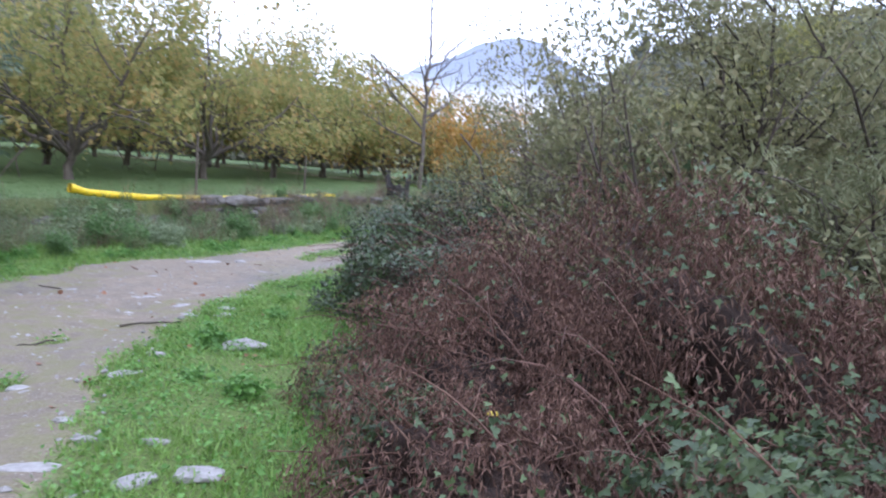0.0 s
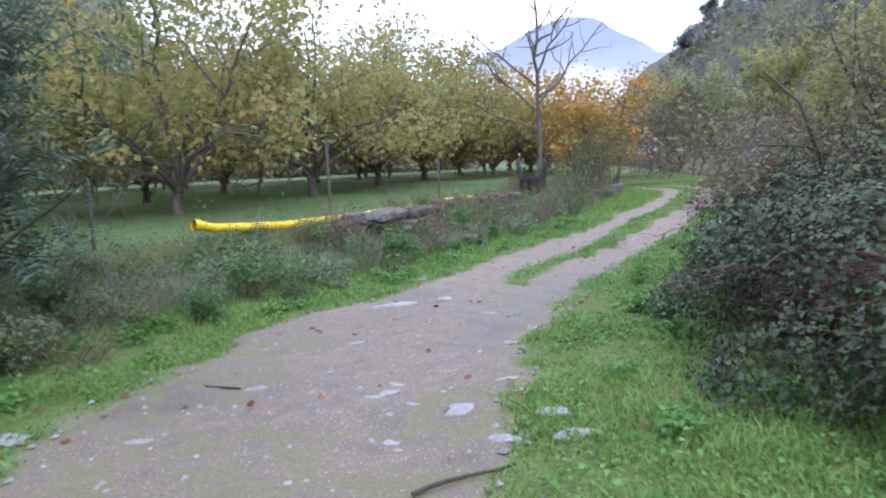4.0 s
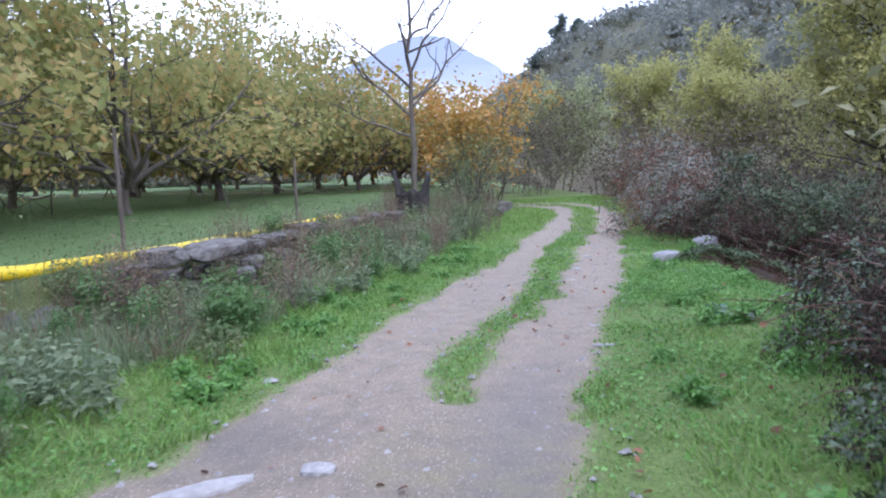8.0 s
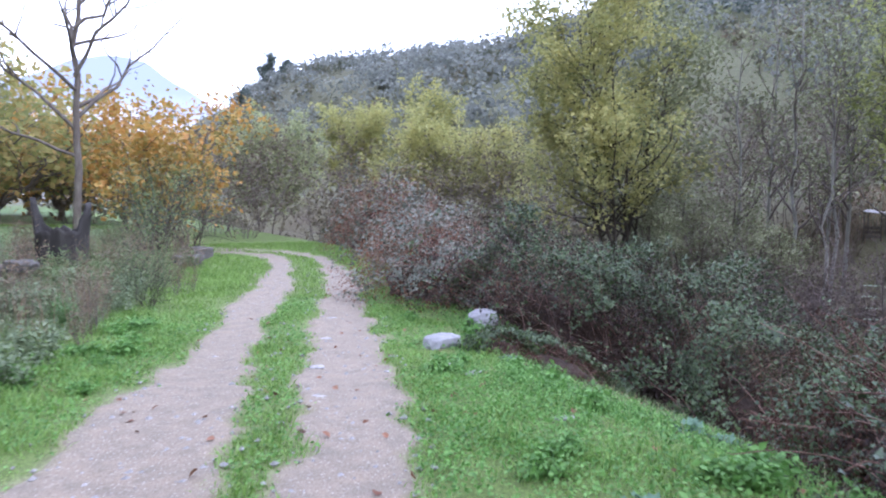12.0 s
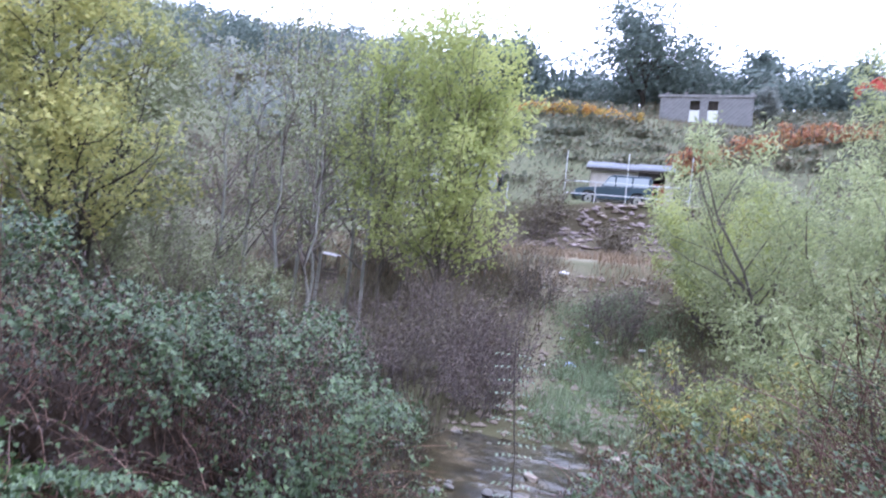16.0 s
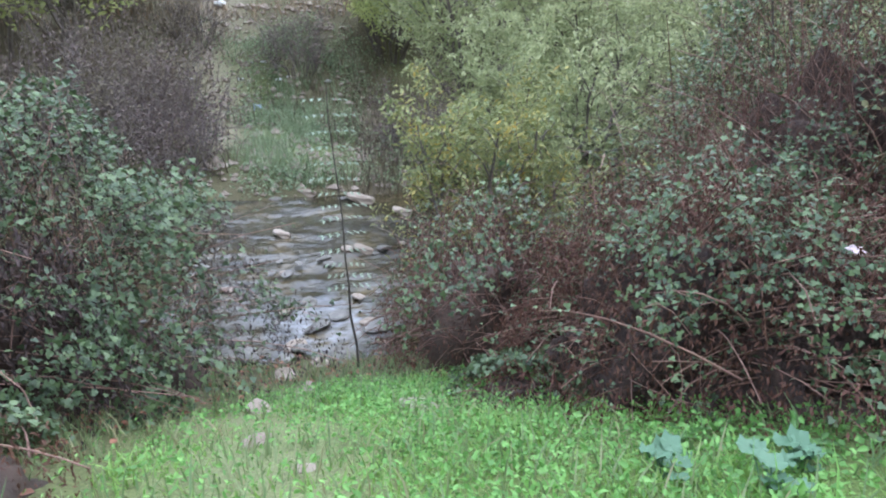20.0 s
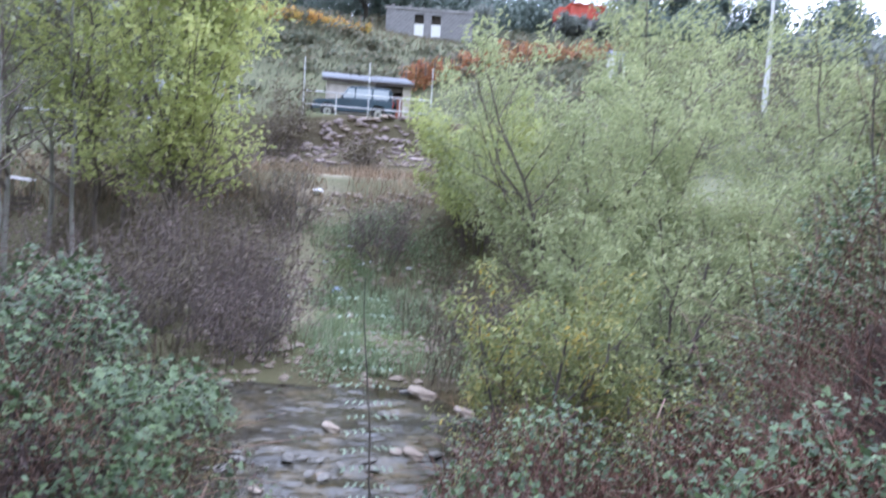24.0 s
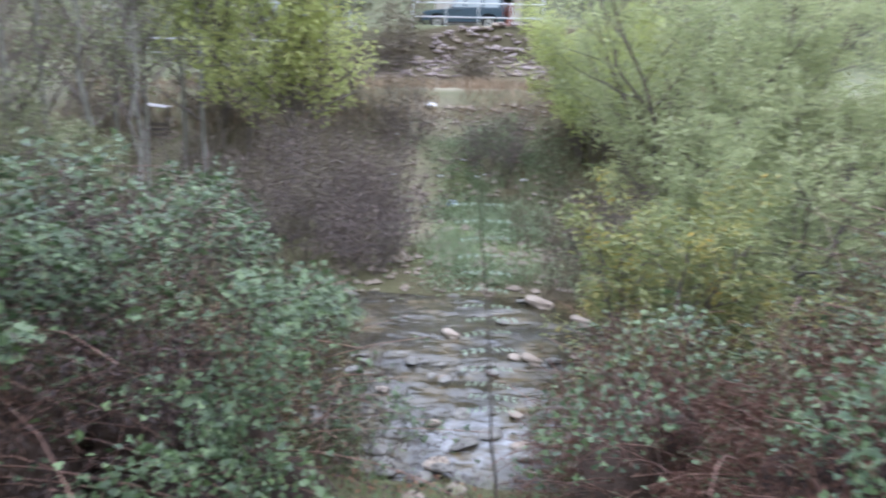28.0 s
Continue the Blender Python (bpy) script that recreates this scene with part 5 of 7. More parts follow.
bramble(8.6, 10.4, 2.2, 2.2, 1.9, 15, 7000, 1500, 120, 0.06, "bramble thicket with grey-green leaves above the stream", leaf_mat=M_BRAMBLE)
bramble(6.4, 11.0, 2.4, 1.9, 1.8, 16, 8000, 1500, 120, 0.055, "bramble thicket with grey-green leaves above the stream", leaf_mat=M_BRAMBLE)


def thicket(seed, x, y, reach, top, label, leaf_mat=None, count=1, n=16, size=0.08, keep=0.6, sides=(4, 3, 3)):
    rng, (tubes, twigs) = many_stems(seed, n, 0.5, reach, top, 0.022, levels=2, child=(7, 4), ratio=0.42, up=0.08, spread=0.9, start=0.05, sides=sides, tip=0.3, twig_share=0.4)
    lv = leafy(twigs, rng, count, size, 0.1, "diamond", 0.6, 0.4, 0.9, keep) if count else None
    return tree("thicket_shrub", x, y, label, M_TWIG, leaf_mat or M_THICKET, tubes, lv, "shrub", "bare thickets", 1.0, 0, "stem")


for k, (x, y, reach, top) in enumerate(((18.6, 20.6, 1.9, 3.0), (17.6, 22.6, 1.9, 2.6), (20.4, 21.4, 1.6, 2.8), (16.6, 25.0, 1.8, 2.6), (18.0, 28.0, 2.0, 3.0), (24.0, 18.8, 0.9, 2.2), (22.6, 16.0, 1.4, 1.8), (16.1, 19.4, 1.2, 1.6), (16.6, 21.0, 1.5, 2.2), (15.9, 22.6, 1.5, 2.0), (17.6, 19.3, 1.3, 2.4), (19.9, 19.7, 1.3, 2.2), (15.8, 24.4, 1.4, 2.0), (16.6, 13.9, 1.2, 1.5))):
    thicket(260 + k, x, y, reach, top, "purple-brown leafless thicket on the far bank", (M_PURPLE, M_PURPLE, M_THICKET)[k % 3], 2, n=16, size=0.075, keep=0.7)
for k, (x, y, reach, top) in enumerate(((9.5, 42, 2.6, 3.4), (6.0, 46.5, 2.8, 4.2), (2.0, 47, 2.6, 4.0), (12.5, 44, 2.6, 3.8), (13, 49, 3.0, 5.5), (8, 52, 3.0, 6.0), (3.5, 54, 3.0, 6.5), (-1.0, 45, 2.0, 3.0), (16, 40, 2.6, 4.5), (13.8, 37, 2.2, 4.0), (18, 47, 3, 6.0), (24, 38, 3, 6), (12.5, 40.5, 2.4, 5.5), (15.5, 44.5, 2.8, 7.0), (19.5, 41.5, 2.8, 7.0), (10.5, 47.5, 2.8, 6.5), (5.5, 50, 2.8, 6.0), (22, 46, 3, 7.5), (15, 54, 3.2, 8), (18.5, 36, 2.4, 5.0), (27, 50, 3, 7))):
    thicket(280 + k, x, y, reach, top, "grey-brown leafless thicket beyond the bend", count=2, size=0.19, n=11)
for k, (x, y, reach, top) in enumerate(((25.4, 21.5, 1.6, 2.4), (25.8, 25.5, 1.8, 2.6), (26.2, 29.5, 1.8, 2.6), (33.0, 22.5, 1.6, 2.6), (33.6, 27.0, 1.8, 3.0), (32.5, 32.0, 2.0, 3.4), (34.5, 20.0, 1.2, 2.2), (24.4, 33.5, 2.2, 3.6), (28.4, 37, 2.4, 4.0), (35.6, 19.6, 1.0, 3.2), (27, 32, 2.2, 4.0), (30.5, 35, 2.4, 4.6), (34, 37, 2.6, 5.0), (37, 33, 2.4, 4.4), (31, 41, 2.8, 5.5), (36, 43, 2.8, 5.5), (26, 43, 2.8, 5.5), (40, 38, 2.6, 4.6), (33.4, 16.0, 1.0, 1.4), (33.0, 11.5, 1.4, 1.8))):
    thicket(300 + k, x, y, reach, top, "grey-brown leafless shrub beside the far road", count=2, size=0.16, n=11)


# -- wooded hillsides: one mass of crowns too many to count --
def clump_crowns(rng, X, Y, R, Hh, per, size, flat=0.8):
    Z = height(X, Y)
    n = len(X)
    u = rng.normal(0, 1, (n, per, 3))
    u /= np.linalg.norm(u, axis=2, keepdims=True)
    lump = 0.55 + 0.45 * rng.random((n, per, 1)) ** 0.5
    C = np.stack([X, Y, Z + Hh * 0.62], 1)[:, None]
    S = np.stack([R, R, Hh * 0.42], 1)[:, None]
    P = (C + u * lump * S).reshape(-1, 3)
    N = (u + np.array((0, 0, 0.5))).reshape(-1, 3)
    szs = np.repeat(size, per)
    return leaves(P, N, szs, rng, "diamond", 0.9, 0.1, 0.5)


rng = np.random.default_rng(300)
n = 2600
X, Y = rng.uniform(40, 230, n), rng.uniform(-110, 340, n)
hh = height(X, Y)
az = np.degrees(np.arctan2(X, Y))
open_slope = (X < 84) & (Y > -40) & (Y < 34)
keep = (hh > 7) & ~open_slope & (X < 190) & (rng.random(n) < np.where(Y < 40, 0.85, 1.0))
X, Y = X[keep], Y[keep]
k = len(X)
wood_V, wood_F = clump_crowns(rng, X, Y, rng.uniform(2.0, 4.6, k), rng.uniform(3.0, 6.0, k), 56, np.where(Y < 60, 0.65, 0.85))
thing("hill_woods", wood_V, wood_F, M_OLIVE, "blue-green oak and olive woods covering the hillside, haze put into the leaf colour", "woods", kind="stuff")
n = 520
X, Y = rng.uniform(84, 126, n), rng.uniform(-80, 100, n)
thing("skyline_woods", *clump_crowns(rng, X, Y, rng.uniform(1.6, 3.6, n), rng.uniform(3.5, 7.0, n), 120, np.full(n, 0.62)), M_OAK,
      "dark oak woods along the skyline", "woods", kind="stuff")
n = 700
X, Y = rng.uniform(26, 150, n), rng.uniform(34, 300, n)
hh = height(X, Y)
keep = (hh > 3) & (rng.random(n) < 0.8) & ((Y > 60) | (X > 46))
X, Y = X[keep], Y[keep]
k = len(X)
thing("hill_scrub", *clump_crowns(rng, X, Y, rng.uniform(1.2, 2.6, k), rng.uniform(1.8, 4.0, k), 90, np.full(k, 0.6)), M_HILL,
      "brown and olive autumn scrub on the lower hillside", "scrub", kind="stuff")
n = 1500
X, Y = rng.uniform(44, 90, n), rng.uniform(-60, 40, n)
X = np.round(X / 3.6) * 3.6 + rng.normal(0, 0.55, n) + 2.0 * fbm(Y * 0.06, X * 0.02, 12)
clear = ~((X < 50) & (Y > 8) & (Y < 22)) & ~((X > 60) & (X < 75) & (Y > 1) & (Y < 15))
X, Y = X[clear], Y[clear]
n = len(X)
thing("slope_scrub", *clump_crowns(rng, X, Y, rng.uniform(0.5, 1.5, n), rng.uniform(0.4, 1.3, n), 30, np.full(n, 0.42)), M_HILL,
      "low grey-green scrub on the terraced slope", "scrub", kind="stuff")
n = 750
X, Y = rng.uniform(-64, -50, n), rng.uniform(-10, 100, n)
X[::2], Y[::2] = rng.uniform(-64, -8, n // 2), rng.uniform(82, 100, n // 2)
low = np.arange(n) > 330
thing("orchard_hedge", *clump_crowns(rng, X, Y, rng.uniform(1.6, 3.0, n), np.where(low, rng.uniform(1.0, 1.7, n), rng.uniform(3.0, 5.5, n)), 90, np.full(n, 0.5)), M_HILL,
      "dark hedge of scrub closing the back of the orchard", "hedge", kind="stuff")
n = 500
X = rng.uniform(-520, -60, n)
Y = rng.uniform(150, 900, n)
keep = height(X, Y) > 4
X, Y = X[keep], Y[keep]
k = len(X)
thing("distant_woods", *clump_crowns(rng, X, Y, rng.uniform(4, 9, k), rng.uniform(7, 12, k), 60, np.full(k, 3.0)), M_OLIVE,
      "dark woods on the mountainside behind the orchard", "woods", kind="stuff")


def crown_tree(name, seed, x, y, top, r, clumps, leaf_mat, label, size=0.5, trunk_r=0.35, shape=0.45, group=""):
    rng = np.random.default_rng(seed)
    tr = [(bent((0, 0, 0), (0.2, 0.1, top * 0.8), 7, 0.1, rng), trunk_r)]
    tubes, twigs = grow(rng, tr, trunk_r, 2, child=(11, 6), ratio=r / top, up=0.2, spread=0.9, start=0.2, sides=(8, 5, 4))
    lv = leafy(twigs, rng, clumps, size, r * 0.10, "diamond", 0.8, 0.1, 0.8)
    return tree(name, x, y, label, M_BARK_DARK, leaf_mat, tubes, lv, "tree", group)


crown_tree("oak_tree", 310, 86, 13.2, 8.6, 9.2, 34, M_OAK, "large dark evergreen oak on the skyline", 0.5)
crown_tree("oak_tree", 311, 92, 30, 7.5, 6, 10, M_OAK, "dark evergreen oak on the skyline", 0.8, group="skyline oaks")
crown_tree("oak_tree", 312, 96, 36, 7.5, 6, 10, M_OAK, "dark evergreen oak on the skyline", 0.8, group="skyline oaks")
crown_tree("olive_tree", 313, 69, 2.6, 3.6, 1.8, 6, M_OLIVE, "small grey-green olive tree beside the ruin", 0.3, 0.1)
for k, (x, y, s) in enumerate(((66, 250, 14), (61, 262, 10), (70, 244, 9), (58.5, 270, 8))):
    crown_tree("pine_tree", 320 + k, x, y, s * 0.75, s * 0.42, 16, M_OAK, "dark pine standing above the ridge", 0.6, 0.3, group="ridge pines")
for k, (x, y, s) in enumerate(((94, -2, 6.5), (98, -14, 6), (92, -24, 7), (91, -36, 7), (92, -30, 7), (90, -42, 7), (88, -52, 8), (95, -60, 8), (100, 6, 5))):
    crown_tree("oak_tree", 330 + k, x, y, s, s * 0.75, 13, M_OAK, "dark evergreen oak on the skyline", 0.55, group="skyline oaks")


# -- vines in red autumn leaf --
for k, (x0, y0, x1, y1) in enumerate(((48.6, 12.4, 52, 8), (49.6, 12.6, 53, 8.2), (52, 8, 57, 2.3), (53.5, 8, 58.4, 2.5), (57, 2.3, 60.5, -4), (58.5, 2.3, 62, -4), (60.5, -4, 63, -10), (62, -4, 64.5, -10), (66.5, 27, 64.5, 20), (64.5, 19.5, 63, 14))):
    rng = np.random.default_rng(350 + k)
    ob = holder("vine_row", (x0 + x1) / 2, (y0 + y1) / 2, hz((x0 + x1) / 2, (y0 + y1) / 2), "row of vines in red and orange autumn leaf" if k < 8 else "row of vines in golden autumn leaf", "vine", "vineyard rows")
    off = np.array(ob.location)
    t = rng.random(900)
    X, Y = x0 + (x1 - x0) * t + rng.normal(0, 0.35, 900), y0 + (y1 - y0) * t
    P = np.stack([X, Y, height(X, Y) + 0.4 + 1.5 * rng.random(900) * fbm(Y * 0.9, Y * 0, 9 + k) ** 1.5 * 1.6], 1)
    piece("foliage", *leaves(P - off, np.tile((0, 0, 1.0), (900, 1)), 0.24, rng, "diamond", 0.9, 0.3, 0.8), M_VINE if k < 8 else M_WALNUT_GOLD, ob)
    for s in np.linspace(0, 1, 7):
        px, py = x0 + (x1 - x0) * s, y0 + (y1 - y0) * s
        z = hz(px, py)
        part("post", rod_bm(np.array((px, py, z - 0.2)) - off, np.array((px, py, z + 1.7)) - off, 0.05), M_BARK, ob)


# ---- things across the stream ----
M_PAINT = plain_material("dark_green_paint", (0.035, 0.065, 0.095), 0.3, 0.0, 0.6)
M_BLACK = plain_material("black_rubber", (0.02, 0.02, 0.021), 0.7)
# Pale blue-grey base colour paints the sky's reflection into the car windows.
M_GLASSY, gn, gl, gb = material("sky_reflect_glass")
gb.inputs["Base Color"].default_value, gb.inputs["Roughness"].default_value = (0.42, 0.47, 0.52, 1), 0.08
gb.inputs["Specular IOR Level"].default_value = 0.9
M_CHROME = plain_material("dull_steel", (0.5, 0.5, 0.5), 0.35, 0.9)
M_GALV = grain_material("galvanised_pipe", [(0.35, 0.36, 0.37), (0.5, 0.51, 0.52), (0.6, 0.61, 0.62)], 6, 0.5, 0.1, 0.003, None, 0.3)
M_LAMP = plain_material("lamp_glass", (0.7, 0.7, 0.68), 0.2)
M_RED = plain_material("red_lamp", (0.45, 0.03, 0.02), 0.3)
M_BLOCK = grain_material("concrete_block", [(0.16, 0.155, 0.16), (0.24, 0.235, 0.24), (0.32, 0.31, 0.31)], 2.5, 0.95, 0.4, 0.02)
M_RENDER = grain_material("old_render", [(0.30, 0.27, 0.23), (0.43, 0.39, 0.34), (0.54, 0.50, 0.45)], 1.5, 0.95, 0.4, 0.02)
M_SHEET = grain_material("roof_sheet", [(0.08, 0.085, 0.095), (0.15, 0.16, 0.175), (0.23, 0.24, 0.26)], 1.2, 0.85, 0.2, 0.01, (1, 6, 1))
M_RUST = grain_material("rusty_door", [(0.12, 0.035, 0.02), (0.22, 0.065, 0.04), (0.3, 0.11, 0.07)], 3, 0.8, 0.3, 0.01)
M_DARKWOOD = grain_material("dark_wood", [(0.02, 0.016, 0.014), (0.05, 0.04, 0.033), (0.09, 0.075, 0.06)], 4, 0.9, 0.4, 0.01, (1, 1, 0.2))
M_WHITE = plain_material("white_board", (0.75, 0.75, 0.70), 0.7)
M_REDTILE = grain_material("red_roof", [(0.35, 0.06, 0.04), (0.5, 0.09, 0.06), (0.6, 0.15, 0.1)], 2, 0.8, 0.3, 0.02)
M_CONCRETE = grain_material("concrete_pole", [(0.38, 0.38, 0.37), (0.5, 0.5, 0.49), (0.6, 0.6, 0.58)], 3, 0.9, 0.2, 0.01)


def wheel(parent, y, x):
    w = part("wheel", rod_bm((x - 0.12, y, 0.38), (x + 0.12, y, 0.38), 0.38, 24), M_BLACK, parent, "black tyre")
    s = 1 if x > 0 else -1
    part("rim", rod_bm((x + s * 0.115, y, 0.38), (x + s * 0.135, y, 0.38), 0.22, 16), M_CHROME, w, "dull steel rim")
    part("hub", rod_bm((x + s * 0.13, y, 0.38), (x + s * 0.155, y, 0.38), 0.07, 10), M_BLACK, w)


def off_roader(x, y, z, turn, paint, label):
    """A boxy estate car; its nose points along +y of its own."""
    ob = holder("off_road_car", x, y, z, label, "car", turn=turn)
    lower = [(-2.2, 0.5), (-2.2, 1.12), (0.75, 1.14), (2.0, 1.02), (2.22, 0.9), (2.22, 0.5), (1.85, 0.5), (1.78, 0.72), (1.6, 0.86), (1.2, 0.86), (1.02, 0.72), (0.95, 0.45),
             (-0.95, 0.45), (-1.02, 0.72), (-1.2, 0.86), (-1.6, 0.86), (-1.78, 0.72), (-1.85, 0.5)]
    part("body", prism_bm(lower, 1.78, 0.03), paint, ob)
    cabin = [(-2.18, 1.10), (-2.1, 1.78), (-1.9, 1.86), (0.1, 1.88), (0.25, 1.82), (0.72, 1.12)]
    part("roof_cabin", prism_bm(cabin, 1.62, 0.05), paint, ob)
    for s in (-1, 1):
        for a, b, c, d in ((-0.05, 0.62, 0.62, -0.05), (-1.0, -0.14, -0.14, -1.0), (-1.95, -1.1, -1.1, -1.95)):
            bm = bmesh.new()
            top = 1.74
            front_top = 0.24 if b > 0.3 else b
            vs = [bm.verts.new((s * 0.822, *p)) for p in ((a, 1.2), (b, 1.2), (front_top, top), (a, top))]
            vo = [bm.verts.new((s * 0.812, *p)) for p in ((a, 1.2), (b, 1.2), (front_top, top), (a, top))]
            bm.faces.new(vs)
            bm.faces.new(vo[::-1])
            for i in range(4):
                bm.faces.new((vs[i], vs[(i + 1) % 4], vo[(i + 1) % 4], vo[i]))
            bmesh.ops.recalc_face_normals(bm, faces=bm.faces)
            part("side_window", bm, M_GLASSY, ob)
        wheel(ob, 1.4, s * 0.78)
        wheel(ob, -1.4, s * 0.78)
        part("headlight", box_bm(0.24, 0.05, 0.17, (s * 0.62, 2.235, 0.82), 0.02), M_LAMP, ob)
        part("tail_light", box_bm(0.12, 0.05, 0.3, (s * 0.78, -2.215, 0.95), 0.02), M_RED, ob)
        part("mirror", box_bm(0.16, 0.10, 0.14, (s * 0.96, 0.62, 1.2), 0.03), M_BLACK, ob)
        part("side_step", box_bm(0.14, 1.7, 0.06, (s * 0.86, 0, 0.42), 0.02), M_BLACK, ob)
        for yy in (0.25, -0.85):
            part("door_handle", box_bm(0.03, 0.16, 0.035, (s * 0.9, yy, 1.02), 0.01), M_BLACK, ob)
    part("windscreen", prism_bm([(0.30, 1.76), (0.72, 1.17), (0.74, 1.19), (0.32, 1.78)], 1.42), M_GLASSY, ob)
    part("rear_window", box_bm(1.3, 0.03, 0.45, (0, -2.16, 1.47), 0.01), M_GLASSY, ob)
    part("front_bumper", box_bm(1.75, 0.2, 0.2, (0, 2.3, 0.55), 0.04), M_BLACK, ob)
    part("rear_bumper", box_bm(1.75, 0.18, 0.2, (0, -2.28, 0.55), 0.04), M_BLACK, ob)
    part("grille", box_bm(0.9, 0.04, 0.18, (0, 2.235, 0.82), 0.01), M_BLACK, ob)
    part("spare_wheel", rod_bm((0, -2.24, 1.1), (0, -2.44, 1.1), 0.36, 22), M_BLACK, ob)
    for s in (-1, 1):
        part("roof_rail", rod_bm((s * 0.7, -1.7, 1.95), (s * 0.7, -0.2, 1.95), 0.02), M_BLACK, ob)
    return ob


off_roader(41.1, 16.2, hz(41.1, 16.2), -5, M_PAINT, "dark green boxy off-road estate car parked by a shed")
off_roader(39.6, 25.2, hz(39.6, 25.2), 4, plain_material("silver_paint", (0.42, 0.44, 0.46), 0.35, 0.3, 0.5), "silver-grey car half hidden behind trees on the terrace")


def shed(x, y, z):
    ob = holder("lean_to_shed", x, y, z - 0.1, "low rendered shed with a grey corrugated roof and rusty door", "shed")
    part("front_wall", box_bm(0.25, 3.6, 2.7, (0, 1.2, 1.35)), M_RENDER, ob)
    part("front_wall", box_bm(0.25, 0.5, 2.7, (0.003, -3.1, 1.35)), M_RENDER, ob)
    part("lintel", box_bm(0.25, 2.2, 0.45, (0, -1.75, 2.47)), M_DARKWOOD, ob)
    for yy in (3.1, -3.45):
        part("side_wall", prism_bm([(0, 0), (4, 0), (4, 3.65), (0, 2.7)], 0.25), M_RENDER, ob).matrix_basis = pose(0.13, yy, 0, 0, 0, -90)
    part("back_wall", box_bm(0.25, 6.5, 3.6, (4.0, -0.18, 1.8)), M_RENDER, ob)
    part("door", box_bm(0.07, 0.95, 2.0, (-0.02, -2.35, 1.0), 0.01), M_RUST, ob, "rust-red door")
    # dark panel set back in the gap beside the door
    part("dark_doorway_boards", box_bm(0.05, 1.1, 2.2, (0.35, -1.3, 1.1), 0.01), M_DARKWOOD, ob, "dark recessed panel")
    n = 64
    for k, (y0, y1, dz) in enumerate(((-3.8, -0.9, 0.05), (-1.0, 1.4, 0.0), (1.3, 3.6, 0.03))):
        yy = np.linspace(y0, y1, n)
        zz = 0.03 * np.sin(yy * 2 * np.pi / 0.18)
        V = [(px, v, pz + w + t + dz) for t in (0, 0.012) for px, pz in ((-0.28, 2.74), (4.3, 3.85)) for v, w in zip(yy, zz)]
        Fq = [(i, i + 1, n + i + 1, n + i) for i in range(n - 1)] + [(2 * n + i, 3 * n + i, 3 * n + i + 1, 2 * n + i + 1) for i in range(n - 1)] \
            + [(i, 2 * n + i, 2 * n + i + 1, i + 1) for i in range(n - 1)] + [(n + i, n + i + 1, 3 * n + i + 1, 3 * n + i) for i in range(n - 1)]
        piece("roof_sheet", V, Fq, M_SHEET, ob, "weathered grey corrugated sheet")
    part("fascia", box_bm(0.05, 7.4, 0.16, (-0.29, -0.1, 2.68)), M_DARKWOOD, ob)
    ob.matrix_basis = ob.matrix_basis @ Matrix.Diagonal((1, 0.76, 1, 1))
    return ob


shed(43.9, 15.3, hz(43.9, 15.3))


def block_ruin(x, y, z, turn):
    """An unroofed block house; its long front faces -x of its own."""
    ob = holder("block_ruin", x, y, z - 0.3, "unfinished roofless house of grey concrete blocks", "ruin", turn=turn)
    H, L, D = 2.75, 8.4, 5.0
    runs = [(-4.2, -1.1), (-0.2, 0.55), (1.45, 4.2)]
    for a, b in runs:
        part("front_wall", box_bm(0.2, b - a, H, (0, (a + b) / 2, H / 2)), M_BLOCK, ob)
    for a, b in ((-1.1, -0.2), (0.55, 1.45)):
        part("window_lintel", box_bm(0.2, b - a, 0.35, (0, (a + b) / 2, H - 0.175)), M_BLOCK, ob)
        part("white_panel", box_bm(0.12, b - a, 1.15, (-0.03, (a + b) / 2, 0.9)), M_WHITE, ob, "white board closing the lower opening")
        # dark panel set behind the upper half of the opening
        part("dark_shutter", box_bm(0.06, b - a, 1.3, (0.25, (a + b) / 2, 1.9)), M_DARKWOOD, ob, "dark panel behind the upper opening")
        part("window_sill", box_bm(0.2, b - a, 0.33, (0, (a + b) / 2, 0.16)), M_BLOCK, ob)
    for yy in (-4.1, 4.1):
        part("side_wall", box_bm(D, 0.2, H, (D / 2 + 0.1, yy, H / 2)), M_BLOCK, ob)
    part("back_wall", box_bm(0.2, L, H - 0.2, (D, 0, (H - 0.2) / 2)), M_BLOCK, ob)
    part("ring_beam", box_bm(0.34, L + 0.4, 0.22, (-0.02, 0, H + 0.11)), M_BLOCK, ob)
    for yy in (-4.0, 1.9, 3.6):
        part("pier", box_bm(0.3, 0.3, 0.25, (0, yy, H + 0.34)), M_BLOCK, ob)
    m = bpy.data.meshes.new("block")
    bm = box_bm(0.025, 0.37, 0.175, (0, 0, 0), 0.006)
    bm.to_mesh(m)
    bm.free()
    m.materials.append(M_BLOCK)
    for r in range(16):
        for c in range(24):
            yy, zz = -3.98 + c * 0.39 + (0.195 if r % 2 else 0), 0.15 + r * 0.2
            if any(a + 0.19 < yy < b - 0.19 for a, b in runs) and zz < H - 0.1:
                b = new("block", m)
                b.parent = ob
                b.location = (-0.108, yy, zz)
    return ob


block_ruin(68.4, 8.1, 16.9, -8)


